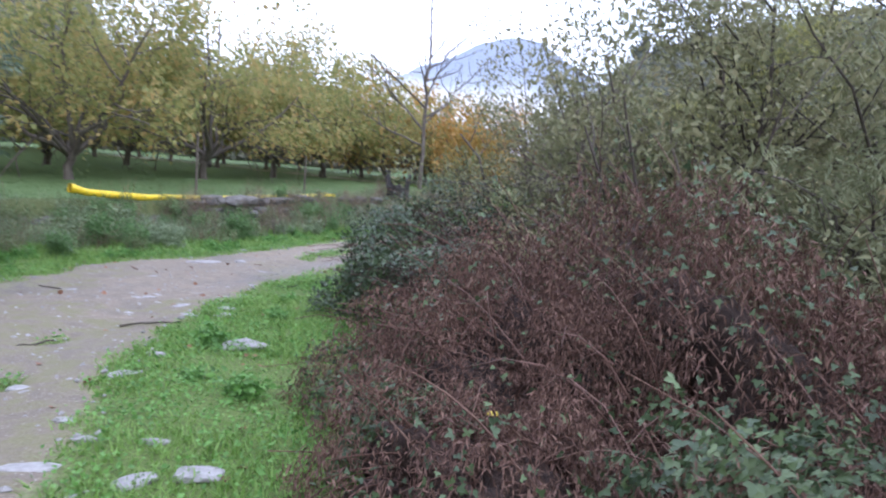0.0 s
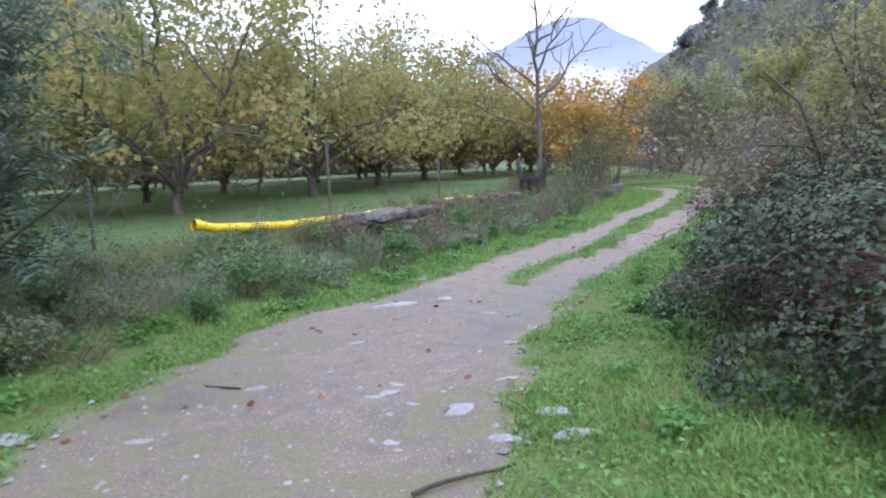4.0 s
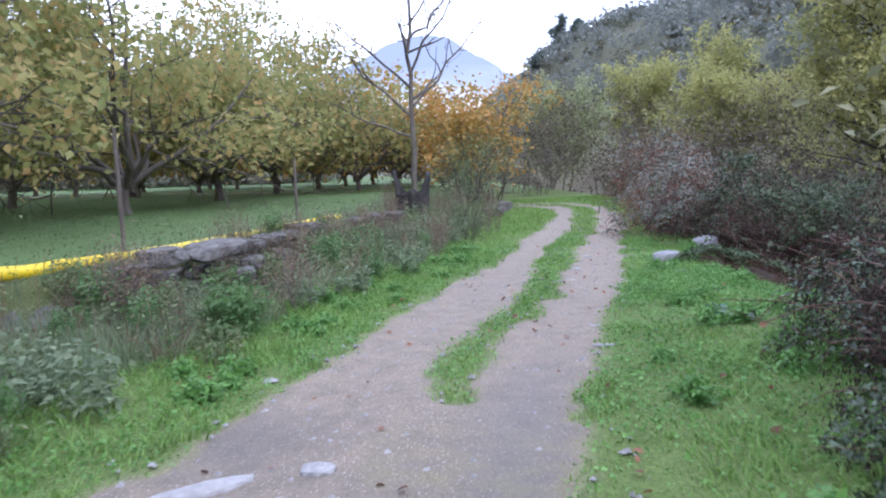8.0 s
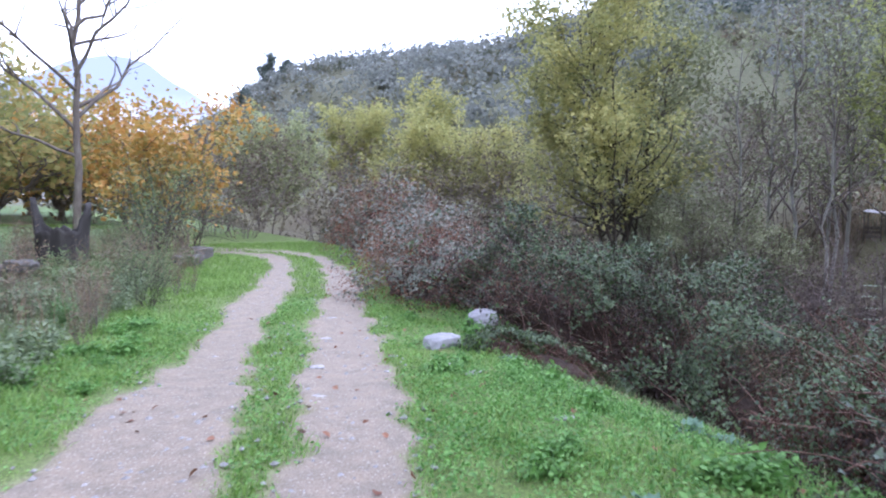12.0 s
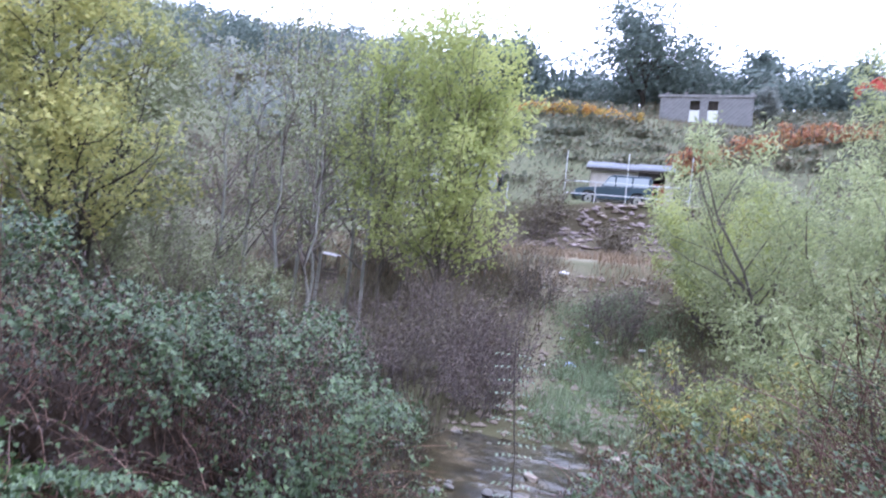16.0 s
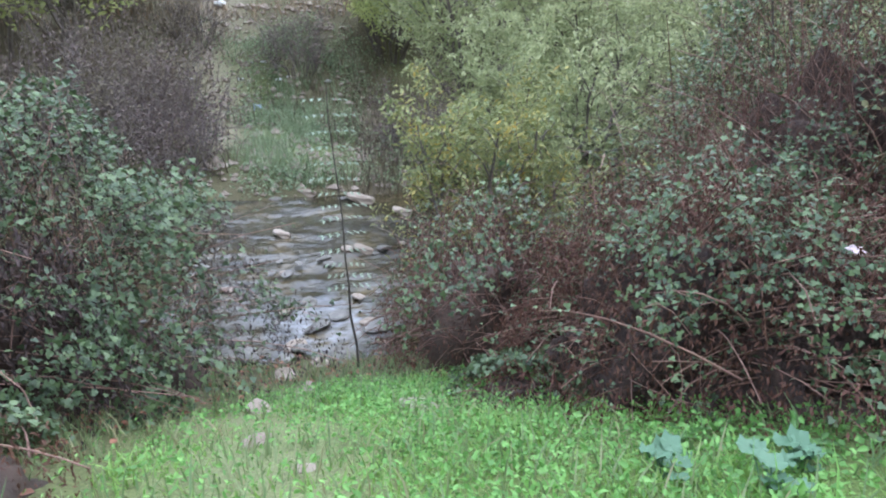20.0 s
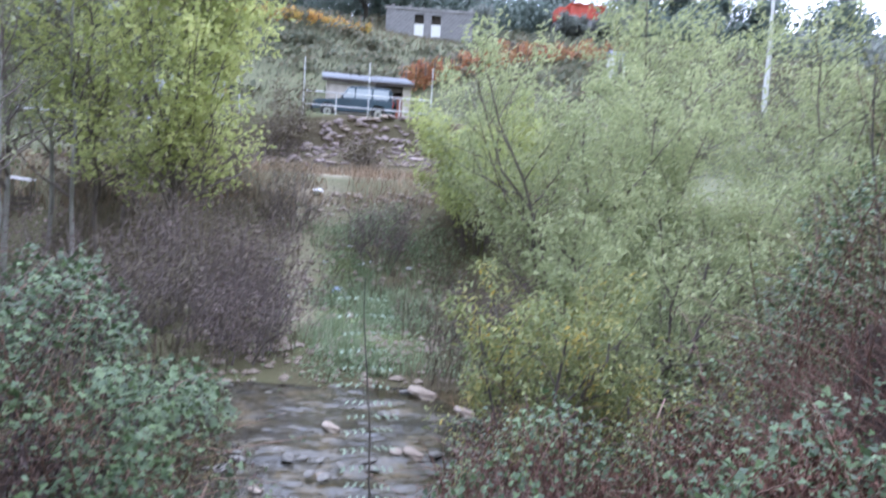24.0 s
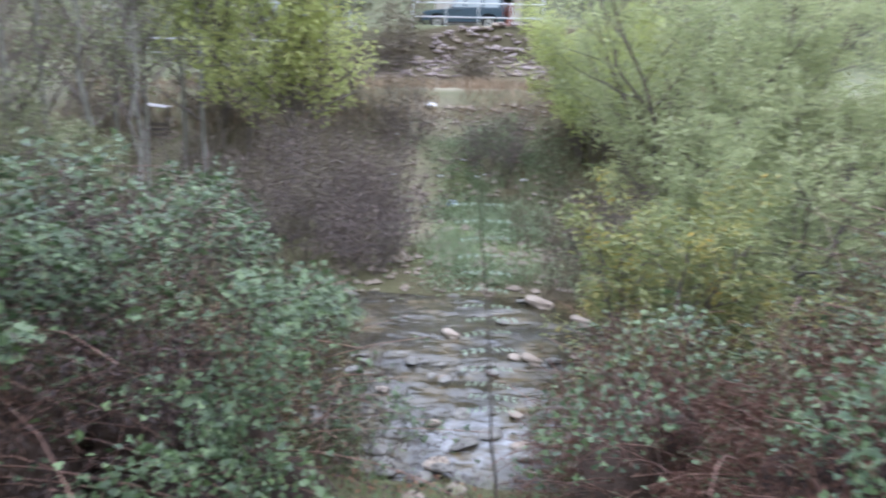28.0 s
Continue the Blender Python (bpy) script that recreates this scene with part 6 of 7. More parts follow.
def red_house(x, y, z):
    ob = holder("red_house", x, y, z, "small house with bright red walls and roof on the skyline", "house")
    part("plinth", box_bm(4.3, 5.2, 3.2, (0, 0, 1.0)), M_BLOCK, ob, "grey stone plinth")
    part("wall", box_bm(4.5, 4.2, 1.6, (0, -0.6, 3.4)), M_REDTILE, ob)
    part("porch_wall", box_bm(2.2, 1.4, 1.3, (-0.4, 2.2, 3.25)), M_REDTILE, ob)
    part("roof", box_bm(4.8, 4.5, 0.14, (0, -0.6, 4.27), 0.02), M_REDTILE, ob)
    w = part("window", box_bm(0.08, 0.5, 0.5, (-2.27, -1.8, 3.7)), M_DARKWOOD, ob)
    part("sill", box_bm(0.14, 0.6, 0.06, (-2.3, -1.8, 3.42)), M_WHITE, w)
    return ob


red_house(84, -12.6, hz(84, -12.6) - 0.2)
for k, (x, y, s) in enumerate(((80.5, -10.0, 3.4), (80.8, -12.2, 3.0), (80.5, -14.6, 3.5), (79, -16.5, 4.0))):
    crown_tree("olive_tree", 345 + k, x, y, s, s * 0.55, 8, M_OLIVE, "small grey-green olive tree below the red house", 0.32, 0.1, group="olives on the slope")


def utility_pole(x, y):
    ob = holder("utility_pole", x, y, hz(x, y) - 0.3, "pale concrete utility pole on the slope", "pole")
    part("shaft", rod_bm((0, 0, 0), (0, 0, 10.2), 0.2, 10, 0.11), M_CONCRETE, ob)
    part("stay_pipe", rod_bm((0.1, -0.24, 0), (0.05, -0.22, 7.2), 0.09, 8, 0.08), M_CONCRETE, ob)
    part("cross_arm", box_bm(0.1, 1.3, 0.1, (0, 0, 9.7)), M_GALV, ob)
    for yy in (-0.55, 0, 0.55):
        part("insulator", rod_bm((0, yy, 9.75), (0, yy, 9.95), 0.05, 8), M_LAMP, ob)
    return ob


utility_pole(49.7, -15.6)


def white_hut(x, y):
    ob = holder("white_hut", x, y, hz(x, y) - 0.2, "narrow white pump hut among the vines", "hut")
    part("wall", box_bm(1.2, 1.1, 2.2, (0, 0, 1.1)), M_WHITE, ob)
    part("roof", prism_bm([(-0.7, 0), (0.7, 0), (0, 0.5)], 1.4), M_SHEET, ob).matrix_basis = pose(0, 0, 2.2, 0, 0, 90)
    part("door", box_bm(0.05, 0.7, 1.7, (-0.62, 0, 0.9)), M_SHEET, ob)
    return ob


white_hut(54.5, -5.3)


def rail_fence(x, y0, y1, z, n):
    ob = holder("pipe_railing", x, (y0 + y1) / 2, z, "galvanised two-bar pipe railing on top of the terrace wall", "railing")
    h = abs(y1 - y0) / 2
    for zz in (0.28, 0.95):
        part("rail", rod_bm((0, -h, zz), (0, h, zz), 0.035), M_GALV, ob)
    for k in range(n):
        yy = -h + 2 * h * k / (n - 1)
        part("post", rod_bm((0.004, yy, -0.3), (0.004, yy, 1.0 if k % 2 else 2.6), 0.03), M_GALV, ob)
    return ob


rail_fence(37.0, 12.4, 18.9, hz(37.4, 16) + 0.1, 5)
rail_fence(36.9, 22.0, 34.0, hz(37.4, 28) + 0.1, 7)


# ---- stones ----
M_STONE_PINK = grain_material("pinkish_stone", [(0.15, 0.115, 0.11), (0.26, 0.21, 0.20), (0.40, 0.34, 0.325)], 4, 0.9, 0.6, 0.03)


def stone_mesh(name, seed, mat, flat=0.7, cuts=2, block=0.0, craggy=1.0):
    rng = np.random.default_rng(seed)
    bm = bmesh.new()
    bmesh.ops.create_icosphere(bm, subdivisions=cuts, radius=0.5)
    dirs = rng.normal(0, 1, (7, 3))
    dirs /= np.linalg.norm(dirs, axis=1, keepdims=True)
    for v in bm.verts:
        c = np.array(v.co)
        for d in dirs:                       # flatten a few facets
            s = c.dot(d) - rng.uniform(0.30, 0.34)
            if s > 0:
                c = c - d * s * 0.85
        c = c * (1 + craggy * 0.16 * noise.noise(Vector(c * 3.1) + Vector((seed, 0, 0))) + craggy * 0.09 * noise.noise(Vector(c * 8.3) + Vector((0, seed, 0))))
        if block:
            c = np.sign(c) * np.abs(c * 2) ** (1 - block) / 2
        v.co = (c[0], c[1] * 0.8, c[2] * flat)
    me = bpy.data.meshes.new(name)
    bm.to_mesh(me)
    bm.free()
    me.polygons.foreach_set("use_smooth", np.full(len(me.polygons), False))
    me.materials.append(mat)
    return me


pale = [stone_mesh("stone", 400 + k, M_STONE_PALE, 0.45) for k in range(4)]
greys = [stone_mesh("stone", 410 + k, M_STONE, 0.5, 3, 0.45, 2.0) for k in range(6)]
tans = [stone_mesh("stone", 420 + k, M_STONE_TAN, 0.55) for k in range(4)]
pinks = [stone_mesh("stone", 440 + k, M_STONE_PINK, 0.5) for k in range(4)]
wets = [stone_mesh("stone", 430 + k, M_STONE_DARK, 0.5) for k in range(4)]


def stone(mesh, x, y, size, label, turn=0, sink=0.3, group="stones by the track", z=None, tilt=0, name="stone"):
    ob = new(name, mesh)
    zz = (hz(x, y) if z is None else z)
    ob.matrix_basis = pose(x, y, zz + size[2] * (0.5 - sink) * 0.55, tilt, 0, turn) @ Matrix.Diagonal((*size, 1))
    return tagged(ob, label, "stone", group)


PALE = "pale flat stone half-sunk in the ground"
for k, (x, y, sx, sy, sz, turn) in enumerate((
        (-1.79, 6.2, 0.40, 0.30, 0.17, 20), (-4.12, 5.9, 0.36, 0.16, 0.07, 10), (-4.3, 12.2, 0.56, 0.26, 0.15, 20), (-3.64, 12.25, 0.24, 0.20, 0.13, 0),
        (-4.19, 14.28, 0.13, 0.11, 0.08, 0), (-3.51, 7.56, 0.14, 0.12, 0.06, 0), (-5.25, 7.7, 0.26, 0.16, 0.06, 15), (-6.15, 7.75, 0.34, 0.2, 0.08, -20),
        (-7.0, 8.6, 0.22, 0.16, 0.1, 0), (-6.5, 6.1, 0.2, 0.14, 0.06, 0), (-4.7, 6.1, 0.16, 0.12, 0.05, 30), (-3.1, 8.2, 0.24, 0.13, 0.05, 0), (-2.8, 7.5, 0.2, 0.13, 0.06, 0),
        (-2.4, 7.5, 0.24, 0.16, 0.08, 20), (-2.4, 5.7, 0.16, 0.12, 0.08, 0), (-3.0, 4.8, 0.22, 0.16, 0.06, 0), (-2.4, 5.1, 0.2, 0.14, 0.07, 40), (-2.9, 4.7, 0.16, 0.1, 0.05, 0),
        (-2.1, 3.4, 0.3, 0.18, 0.06, 15), (-1.5, 3.3, 0.24, 0.18, 0.07, 60), (-2.3, 4.1, 0.13, 0.1, 0.05, 0), (-2.0, 3.8, 0.17, 0.09, 0.05, 0), (-1.6, 3.8, 0.17, 0.1, 0.05, 0),
        (-1.2, 3.4, 0.3, 0.2, 0.1, 10), (-3.7, 8.75, 0.19, 0.13, 0.06, 0), (-3.7, 8.5, 0.2, 0.14, 0.07, 30), (-3.8, 8.4, 0.16, 0.12, 0.06, 0), (-3.1, 8.1, 0.28, 0.22, 0.07, 70),
        (-4.8, 8.8, 0.24, 0.15, 0.07, 10), (-3.5, 8.3, 0.17, 0.12, 0.05, 0), (-2.8, 8.7, 0.18, 0.14, 0.05, 20), (-2.5, 7.9, 0.26, 0.16, 0.09, 0), (-3.2, 9.1, 0.3, 0.1, 0.04, 0),
        (-4.3, 10.1, 0.2, 0.14, 0.06, 0), (-2.5, 10.5, 0.2, 0.14, 0.04, 0), (-2.8, 10.0, 0.16, 0.13, 0.06, 20), (-3.1, 11.4, 0.3, 0.16, 0.05, 10), (-2.7, 8.4, 0.11, 0.08, 0.05, 0),
        (-1.15, 14.6, 0.2, 0.12, 0.05, -10), (0.25, 20.1, 0.20, 0.15, 0.10, 0), (-0.2, 18.9, 0.2, 0.14, 0.05, 0), (0.9, 21.6, 0.2, 0.13, 0.07, 0), (1.6, 23.2, 0.2, 0.13, 0.07, 0),
        (-0.9, 15.6, 0.15, 0.1, 0.04, 0), (-1.05, 16.8, 0.13, 0.09, 0.04, 30), (1.6, 18.9, 0.3, 0.15, 0.05, 20), (2.2, 18.5, 0.26, 0.17, 0.06, -20), (1.3, 17.1, 0.2, 0.13, 0.05, 0))):
    stone(pale[k % 4], x, y, (sx * 1.15, sy * 1.3, sz * 1.7), PALE if k % 3 else "pale grey stone with a rough top on the track", turn)
for k, (x, y, s) in enumerate(((2.35, 19.1, 0.26), (2.05, 18.85, 0.16), (2.75, 18.95, 0.2), (1.55, 19.35, 0.2), (2.75, 20.75, 0.3), (1.25, 20.2, 0.14))):
    stone(pale[k % 4], x, y, (s, s * 0.8, s * 0.45), "flat stone in a patch of bare soil on the verge", 31 * k)
blk = stone_mesh("stone_block", 441, grain_material("block_stone", [(0.15, 0.15, 0.16), (0.25, 0.25, 0.265), (0.36, 0.36, 0.38)], 6, 0.9, 0.6, 0.02), 0.75, 2, 0.45)
stone(blk, 2.05, 20.4, (0.50, 0.46, 0.36), "pale squared stone block on the grass verge", 12, 0.3, name="stone_block")
stone(blk, 3.15, 21.1, (0.55, 0.5, 0.62), "pale squared stone block under the brambles", 40, 0.25, name="stone_block")
for k, (x, y, s) in enumerate(((5.27, 18.44, 0.4), (4.62, 17.4, 0.5), (4.95, 17.2, 0.3), (4.2, 18.5, 0.3), (6.1, 18.0, 0.4), (6.9, 18.1, 0.5), (7.4, 17.7, 0.45), (3.5, 18.3, 0.2), (3.9, 17.7, 0.2))):
    stone(tans[k % 4], x, y, (s * 0.75, s * 0.6, s * 0.4), "tan stone on the worn path to the water", 37 * k, group="stones on the river path")
rng = np.random.default_rng(450)
for k in range(75):
    y = rng.uniform(9, 20.5)
    x = rng.uniform(7.4, 15)
    if x > 9.5 and rng.random() < 0.45:
        continue
    s = rng.uniform(0.10, 0.36)
    stone((wets + wets + wets + tans)[rng.integers(0, 14)], x, y, (s, s, s * 0.7), "wet rounded stone breaking the stream's surface", rng.uniform(0, 360), group="stones in the stream", z=-2.83 + 0.03 * rng.random(), name="river_stone")
for x, y, s in ((14.3, 15.8, 0.9), (13.2, 15.2, 0.6), (11.2, 16.4, 0.5), (12.4, 17.6, 0.5), (15.2, 16.8, 0.7)):
    stone(tans[0], x, y, (s, s * 0.7, s * 0.6), "large pale boulder at the stream's far edge", 20, group="stones in the stream", z=-2.8, name="river_stone")

rng = np.random.default_rng(455)
for k in range(48):
    x, y = rng.uniform(7.7, 11.5), rng.uniform(15.4, 19.6)
    s = rng.uniform(0.12, 0.42) * (1.2 if x < 9.3 else 0.8)
    stone((tans + wets + wets)[rng.integers(0, 12)], x, y, (s, s * 0.85, s * 0.6), "brown wet stone in the shallows", rng.uniform(0, 360), group="stones in the stream", z=-2.80 + 0.05 * rng.random(), name="river_stone")

# dry-stone field wall, half fallen
wall = tagged(new("dry_stone_wall"), "low half-fallen dry-stone wall edging the orchard", "wall", kind="structure")
rng = np.random.default_rng(460)
yy = 9.0
while yy < 36:
    step = rng.uniform(0.26, 0.5)
    yy += step * 0.72
    tall = 2 if 16.5 < yy < 23 else 1
    drop = fbm(np.array([yy * 0.5]), np.array([0.0]), 81)[0]
    for c in range(tall):
        if drop < 0.45 and c == tall - 1:
            continue
        x = float(wall_x(yy)) + 0.16 + rng.normal(0, 0.07) - 0.06 * c
        b = new("stone", greys[rng.integers(0, 6)])
        b.parent = wall
        s = rng.uniform(0.8, 1.35)
        base = min(hz(x + 0.35, yy), hz(x - 0.5, yy))
        b.matrix_basis = pose(x, yy + rng.normal(0, 0.05), base + 0.06 + 0.22 * c, rng.normal(0, 8), rng.normal(0, 8), rng.uniform(60, 120)) @ Matrix.Diagonal((0.5 * s, 0.45, 0.40 * s, 1))
for k, (x, y, z, s, fl) in enumerate(((-5.4, 18.15, 0.18, 1.2, 0.36), (-5.0, 18.55, -0.06, 0.6, 0.5), (-4.95, 17.7, -0.1, 0.55, 0.5), (-5.1, 19.1, 0.12, 0.65, 0.5), (-5.9, 17.4, 0.22, 0.8, 0.5),
                                  (-4.95, 19.7, 0.14, 0.7, 0.45), (-4.75, 20.6, 0.12, 0.6, 0.5), (-4.6, 21.7, 0.14, 0.75, 0.5), (-4.75, 20.0, -0.15, 0.5, 0.6), (-4.3, 22.4, 0.05, 0.6, 0.5),
                                  (-3.2, 25.6, 0.0, 0.9, 0.4), (-2.7, 26.4, -0.05, 0.7, 0.5), (-3.6, 24.4, 0.0, 0.7, 0.5), (0.9, 31.8, -0.5, 1.0, 0.5), (1.3, 33.0, -0.45, 1.2, 0.5), (-6.2, 17.0, 0.1, 0.6, 0.5))):
    stone(greys[k % 6], x, y, (s * 0.85, s * 0.6, s * fl * 1.4), "grey lichened boulder on the fallen field wall", 23 * k + 60, 0.35, "fallen wall stones", z=z + 0.07)

# terrace wall under the shed
twall = tagged(new("terrace_wall"), "rough dry-stone terrace wall below the shed", "wall", kind="structure")
rng = np.random.default_rng(470)
for k in range(290):
    y = rng.uniform(11.5, 20.5)
    f = rng.random()
    x = (35.95 + 0.8 * f) if k % 5 < 3 else (33.6 + 2.3 * f) + rng.normal(0, 0.08)
    b = new("stone", (pinks + pinks + tans)[rng.integers(0, 12)])
    b.parent = twall
    s = rng.uniform(0.25, 0.62)
    b.matrix_basis = pose(x, y, hz(x, y) + 0.05, rng.normal(0, 12), rng.normal(0, 12), rng.uniform(70, 110)) @ Matrix.Diagonal((s, s * 0.85, s * 0.75, 1))

# gravel and dead leaves strewn on the ground
def strewn(n, seed, xr, yr, test, size, mats, name, label, category, leaf=False):
    rng = np.random.default_rng(seed)
    X, Y = rng.uniform(*xr, n), rng.uniform(*yr, n)
    k = test(X, Y)
    X, Y = X[k], Y[k]
    Z = height(X, Y)
    P = np.stack([X, Y, Z + 0.02], 1)
    if leaf:
        V, F = leaves(P + np.array((0, 0, 0.012)), np.tile((0, 0, 1.0), (len(P), 1)), size, rng, "oval", 1.0, 0.0, 0.35)
    else:
        base = np.array([(1, 0, 0), (-0.9, 0.1, 0), (0, 0.8, 0), (0.1, -0.85, 0), (0, 0, 0.6), (0, 0, -0.6)], float)
        fc = np.array([(0, 2, 4), (2, 1, 4), (1, 3, 4), (3, 0, 4), (2, 0, 5), (1, 2, 5), (3, 1, 5), (0, 3, 5)])
        m = len(P)
        a = rng.uniform(0, 2 * np.pi, m)
        s = size * rng.uniform(0.4, 1.0, m) ** 2 * 2
        B = base[None] * (1 + rng.normal(0, 0.22, (m, 6, 1))) * s[:, None, None]
        V = np.stack([B[..., 0] * np.cos(a)[:, None] - B[..., 1] * np.sin(a)[:, None], B[..., 0] * np.sin(a)[:, None] + B[..., 1] * np.cos(a)[:, None], B[..., 2]], -1) + P[:, None]
        V = V.reshape(-1, 3)
        F = (fc[None] + (np.arange(m) * 6)[:, None, None]).reshape(-1, 3)
    thing(name, V, F, mats, label, category, kind="stuff", smooth_faces=False)


on_track = lambda x, y: (x > track_left(y) - 0.2) & (x < track_right(y) + 0.2)
strewn(9000, 480, (-7, 7), (0, 34), on_track, 0.02, M_STONE_PALE, "track_gravel", "pale pebbles and grit scattered on the track", "gravel")
strewn(380, 481, (-7, 4), (0, 22), on_track, 0.017, M_STONE_PALE, "track_stones", "grey stones bedded in the track", "gravel")
strewn(700, 482, (-7, 8), (1, 24), lambda x, y: (x > track_left(y) - 2) & (x < bank_top(y) + 1.2), 0.07, M_DEAD, "fallen_leaves", "curled brown fallen leaves on grass and track", "leaves", True)
strewn(16000, 484, (-1, 8.2), (0, 26), lambda x, y: (x > bank_top(y) + 0.3) & (x < water_near(y) + 0.2) & (np.hypot((x - 2.8) / 3.6, (y - 17.7) / 1.8) > 1), 0.05, M_DEAD, "bank_leaf_litter", "brown leaf litter under the brambles on the bank", "leaves", True)
strewn(1500, 483, (15, 26), (13, 21), lambda x, y: np.abs(y - 17.4) < 3.5, 0.09, M_STONE_TAN, "bank_rubble", "rubble and stones on the worn far bank", "gravel")


# ---- grass and weeds ----
def sprout(n, seed, xr, yr, density):
    rng = np.random.default_rng(seed)
    X, Y = rng.uniform(*xr, n), rng.uniform(*yr, n)
    k = rng.random(n) < density(X, Y)
    return rng, X[k], Y[k]


def verge(x, y):
    soft = 0.25 * (fbm(x * 1.3, y * 1.3, 91) - 0.5)
    left = (x < track_left(y) + 0.2) & (x > track_left(y) - 2.3 + 2 * soft)
    right = (x > track_right(y) - 0.2) & (x < bank_top(y) + 0.7 + soft)
    centre = (x > track_left(y)) & (x < track_right(y))
    gap = (np.hypot((x - 2.8) / 3.6, (y - 17.6) / 1.7) < 1)
    green = (1 - bare_mask(x, y)) ** 1.5
    thin = 0.8 + 0.2 * smooth((fbm(x * 0.8, y * 0.8, 93) - 0.3) / 0.3)
    worn = 1 - 0.85 * smooth(1.2 - np.hypot((x - 3.7) / 2.2, (y - 18.45) / 0.75))
    worn = worn * (1 - 0.7 * smooth(1.3 - np.hypot((x - 3.0) / 1.3, (y - 19.3) / 0.6)))
    return np.where(left | right | centre | gap, green * thin * worn, 0)


rng, X, Y = sprout(520000, 500, (-8, 7.5), (1, 26), verge)
thing("verge_grass", *blades(X, Y, 0.03 + 0.075 * smooth((fbm(X * 1.6, Y * 1.6, 92) - 0.3) / 0.45), 0.013, rng, 1.3), M_GRASS, "short bright green grass along the track", "grass", kind="stuff")
rng, X, Y = sprout(120000, 504, (-9, 3), (5, 32), lambda x, y: np.where((x < track_left(y) - 0.35) & (x > track_left(y) - 2.9), 0.9 * smooth((fbm(x * 1.2, y * 1.2, 89) - 0.32) / 0.2), 0))
thing("lush_grass", *blades(X, Y, 0.06 + 0.15 * fbm(X * 1.4, Y * 1.4, 88), 0.012, rng, 1.1), M_GRASS, "lush bright green grass at the foot of the bank", "grass", kind="stuff")
rng, X, Y = sprout(60000, 501, (-4, 8), (26, 42), verge)
thing("far_verge_grass", *blades(X, Y, 0.12, 0.016, rng, 0.7), M_GRASS, "short green grass along the far track", "grass", kind="stuff")
rng, X, Y = sprout(330000, 502, (-8, 7.5), (1, 25), lambda x, y: verge(x, y) * (0.25 + 0.75 * smooth((fbm(x * 1.1, y * 1.1, 95) - 0.38) / 0.14)))
P = np.stack([X, Y, height(X, Y) + rng.uniform(0.005, 0.075, len(X))], 1)
thing("low_herbs", *leaves(P, np.tile((0, 0, 1.0), (len(P), 1)), rng.uniform(0.018, 0.044, len(P)), rng, "diamond", 0.75, 0.0, 0.6), M_HERB, "low clover and round-leaved herbs in the grass", "herbs", kind="stuff")


def gap_patch(x, y):
    worn = 1 - 0.8 * smooth(1.2 - np.hypot((x - 3.7) / 2.2, (y - 18.45) / 0.75))
    return smooth(1.6 - 1.2 * np.hypot((x - 2.6) / 3.4, (y - 17.3) / 1.9)) * worn * smooth((fbm(x * 1.4, y * 1.4, 96) - 0.3) / 0.2) * (1 - bare_mask(x, y)) ** 3


rng, X, Y = sprout(42000, 503, (-1, 6), (14.5, 20), gap_patch)
P = np.stack([X, Y, height(X, Y) + rng.uniform(0.02, 0.13, len(X))], 1)
thing("gap_herbs", *leaves(P, np.tile((0, 0, 1.0), (len(P), 1)), rng.uniform(0.02, 0.046, len(P)), rng, "oval", 0.55, 0.0, 0.8), M_HERB, "lush bright green broad-leaved herbs beside the river path", "herbs", kind="stuff")


def bank(x, y):
    inside = (x < track_left(y) - 1.7 + 1.2 * (fbm(x * 0.9, y * 0.9, 90) - 0.5)) & (x > wall_x(y) - 0.3)
    return np.where(inside, 0.35 + 0.65 * smooth((fbm(x * 0.8, y * 0.8, 97) - 0.35) / 0.25), 0)


rng, X, Y = sprout(150000, 510, (-11, 0), (4, 36), bank)
thing("bank_grass", *blades(X, Y, 0.16 + 0.3 * fbm(X * 0.9, Y * 0.9, 94), 0.010, rng, 1.0), M_BANKHERB, "rank grey-green grass on the bank below the wall", "grass", kind="stuff")
rng, X, Y = sprout(100000, 511, (-11, 0), (4, 36), bank)
P = np.stack([X, Y, height(X, Y) + rng.uniform(0.02, 0.5, len(X)) * (0.35 + 1.1 * smooth((fbm(X * 1.1, Y * 1.1, 98) - 0.3) / 0.4))], 1)
thing("bank_weeds", *leaves(P, np.tile((0, 0, 1.0), (len(P), 1)), 0.058, rng, "diamond", 0.5, 0.15, 0.7), M_WEED, "nettles and leafy weeds on the bank", "weeds", kind="stuff")
rng, X, Y = sprout(14000, 512, (-11, 1), (9, 36), lambda x, y: bank(x, y) * smooth((fbm(x * 0.5, y * 0.5, 99) - 0.45) / 0.1) * 0.9)
thing("dry_stalks", *blades(X, Y, 0.62, 0.011, rng, 0.5), M_DRY, "tall dry brown weed stalks below the wall", "weeds", kind="stuff")
rng, X, Y = sprout(70000, 513, (-26, -2), (12, 34), lambda x, y: np.where(x < wall_x(y) - 0.2, np.exp(-(wall_x(y) - x) / 7), 0))
thing("orchard_grass", *blades(X, Y, 0.05, 0.02, rng, 1.0), leaf_material("orchard_turf", [(0.075, 0.125, 0.045), (0.105, 0.165, 0.06), (0.14, 0.205, 0.08)], 0.7, 0.3, 0.2, 0.2), "mown green turf under the orchard trees", "grass", kind="stuff")
rng, X, Y = sprout(30000, 514, (15.2, 24), (13, 20), lambda x, y: 0.5 * smooth(1 - np.abs(y - 16.6) / 3) * (fbm(x * 0.8, y * 0.8, 101) > 0.5))
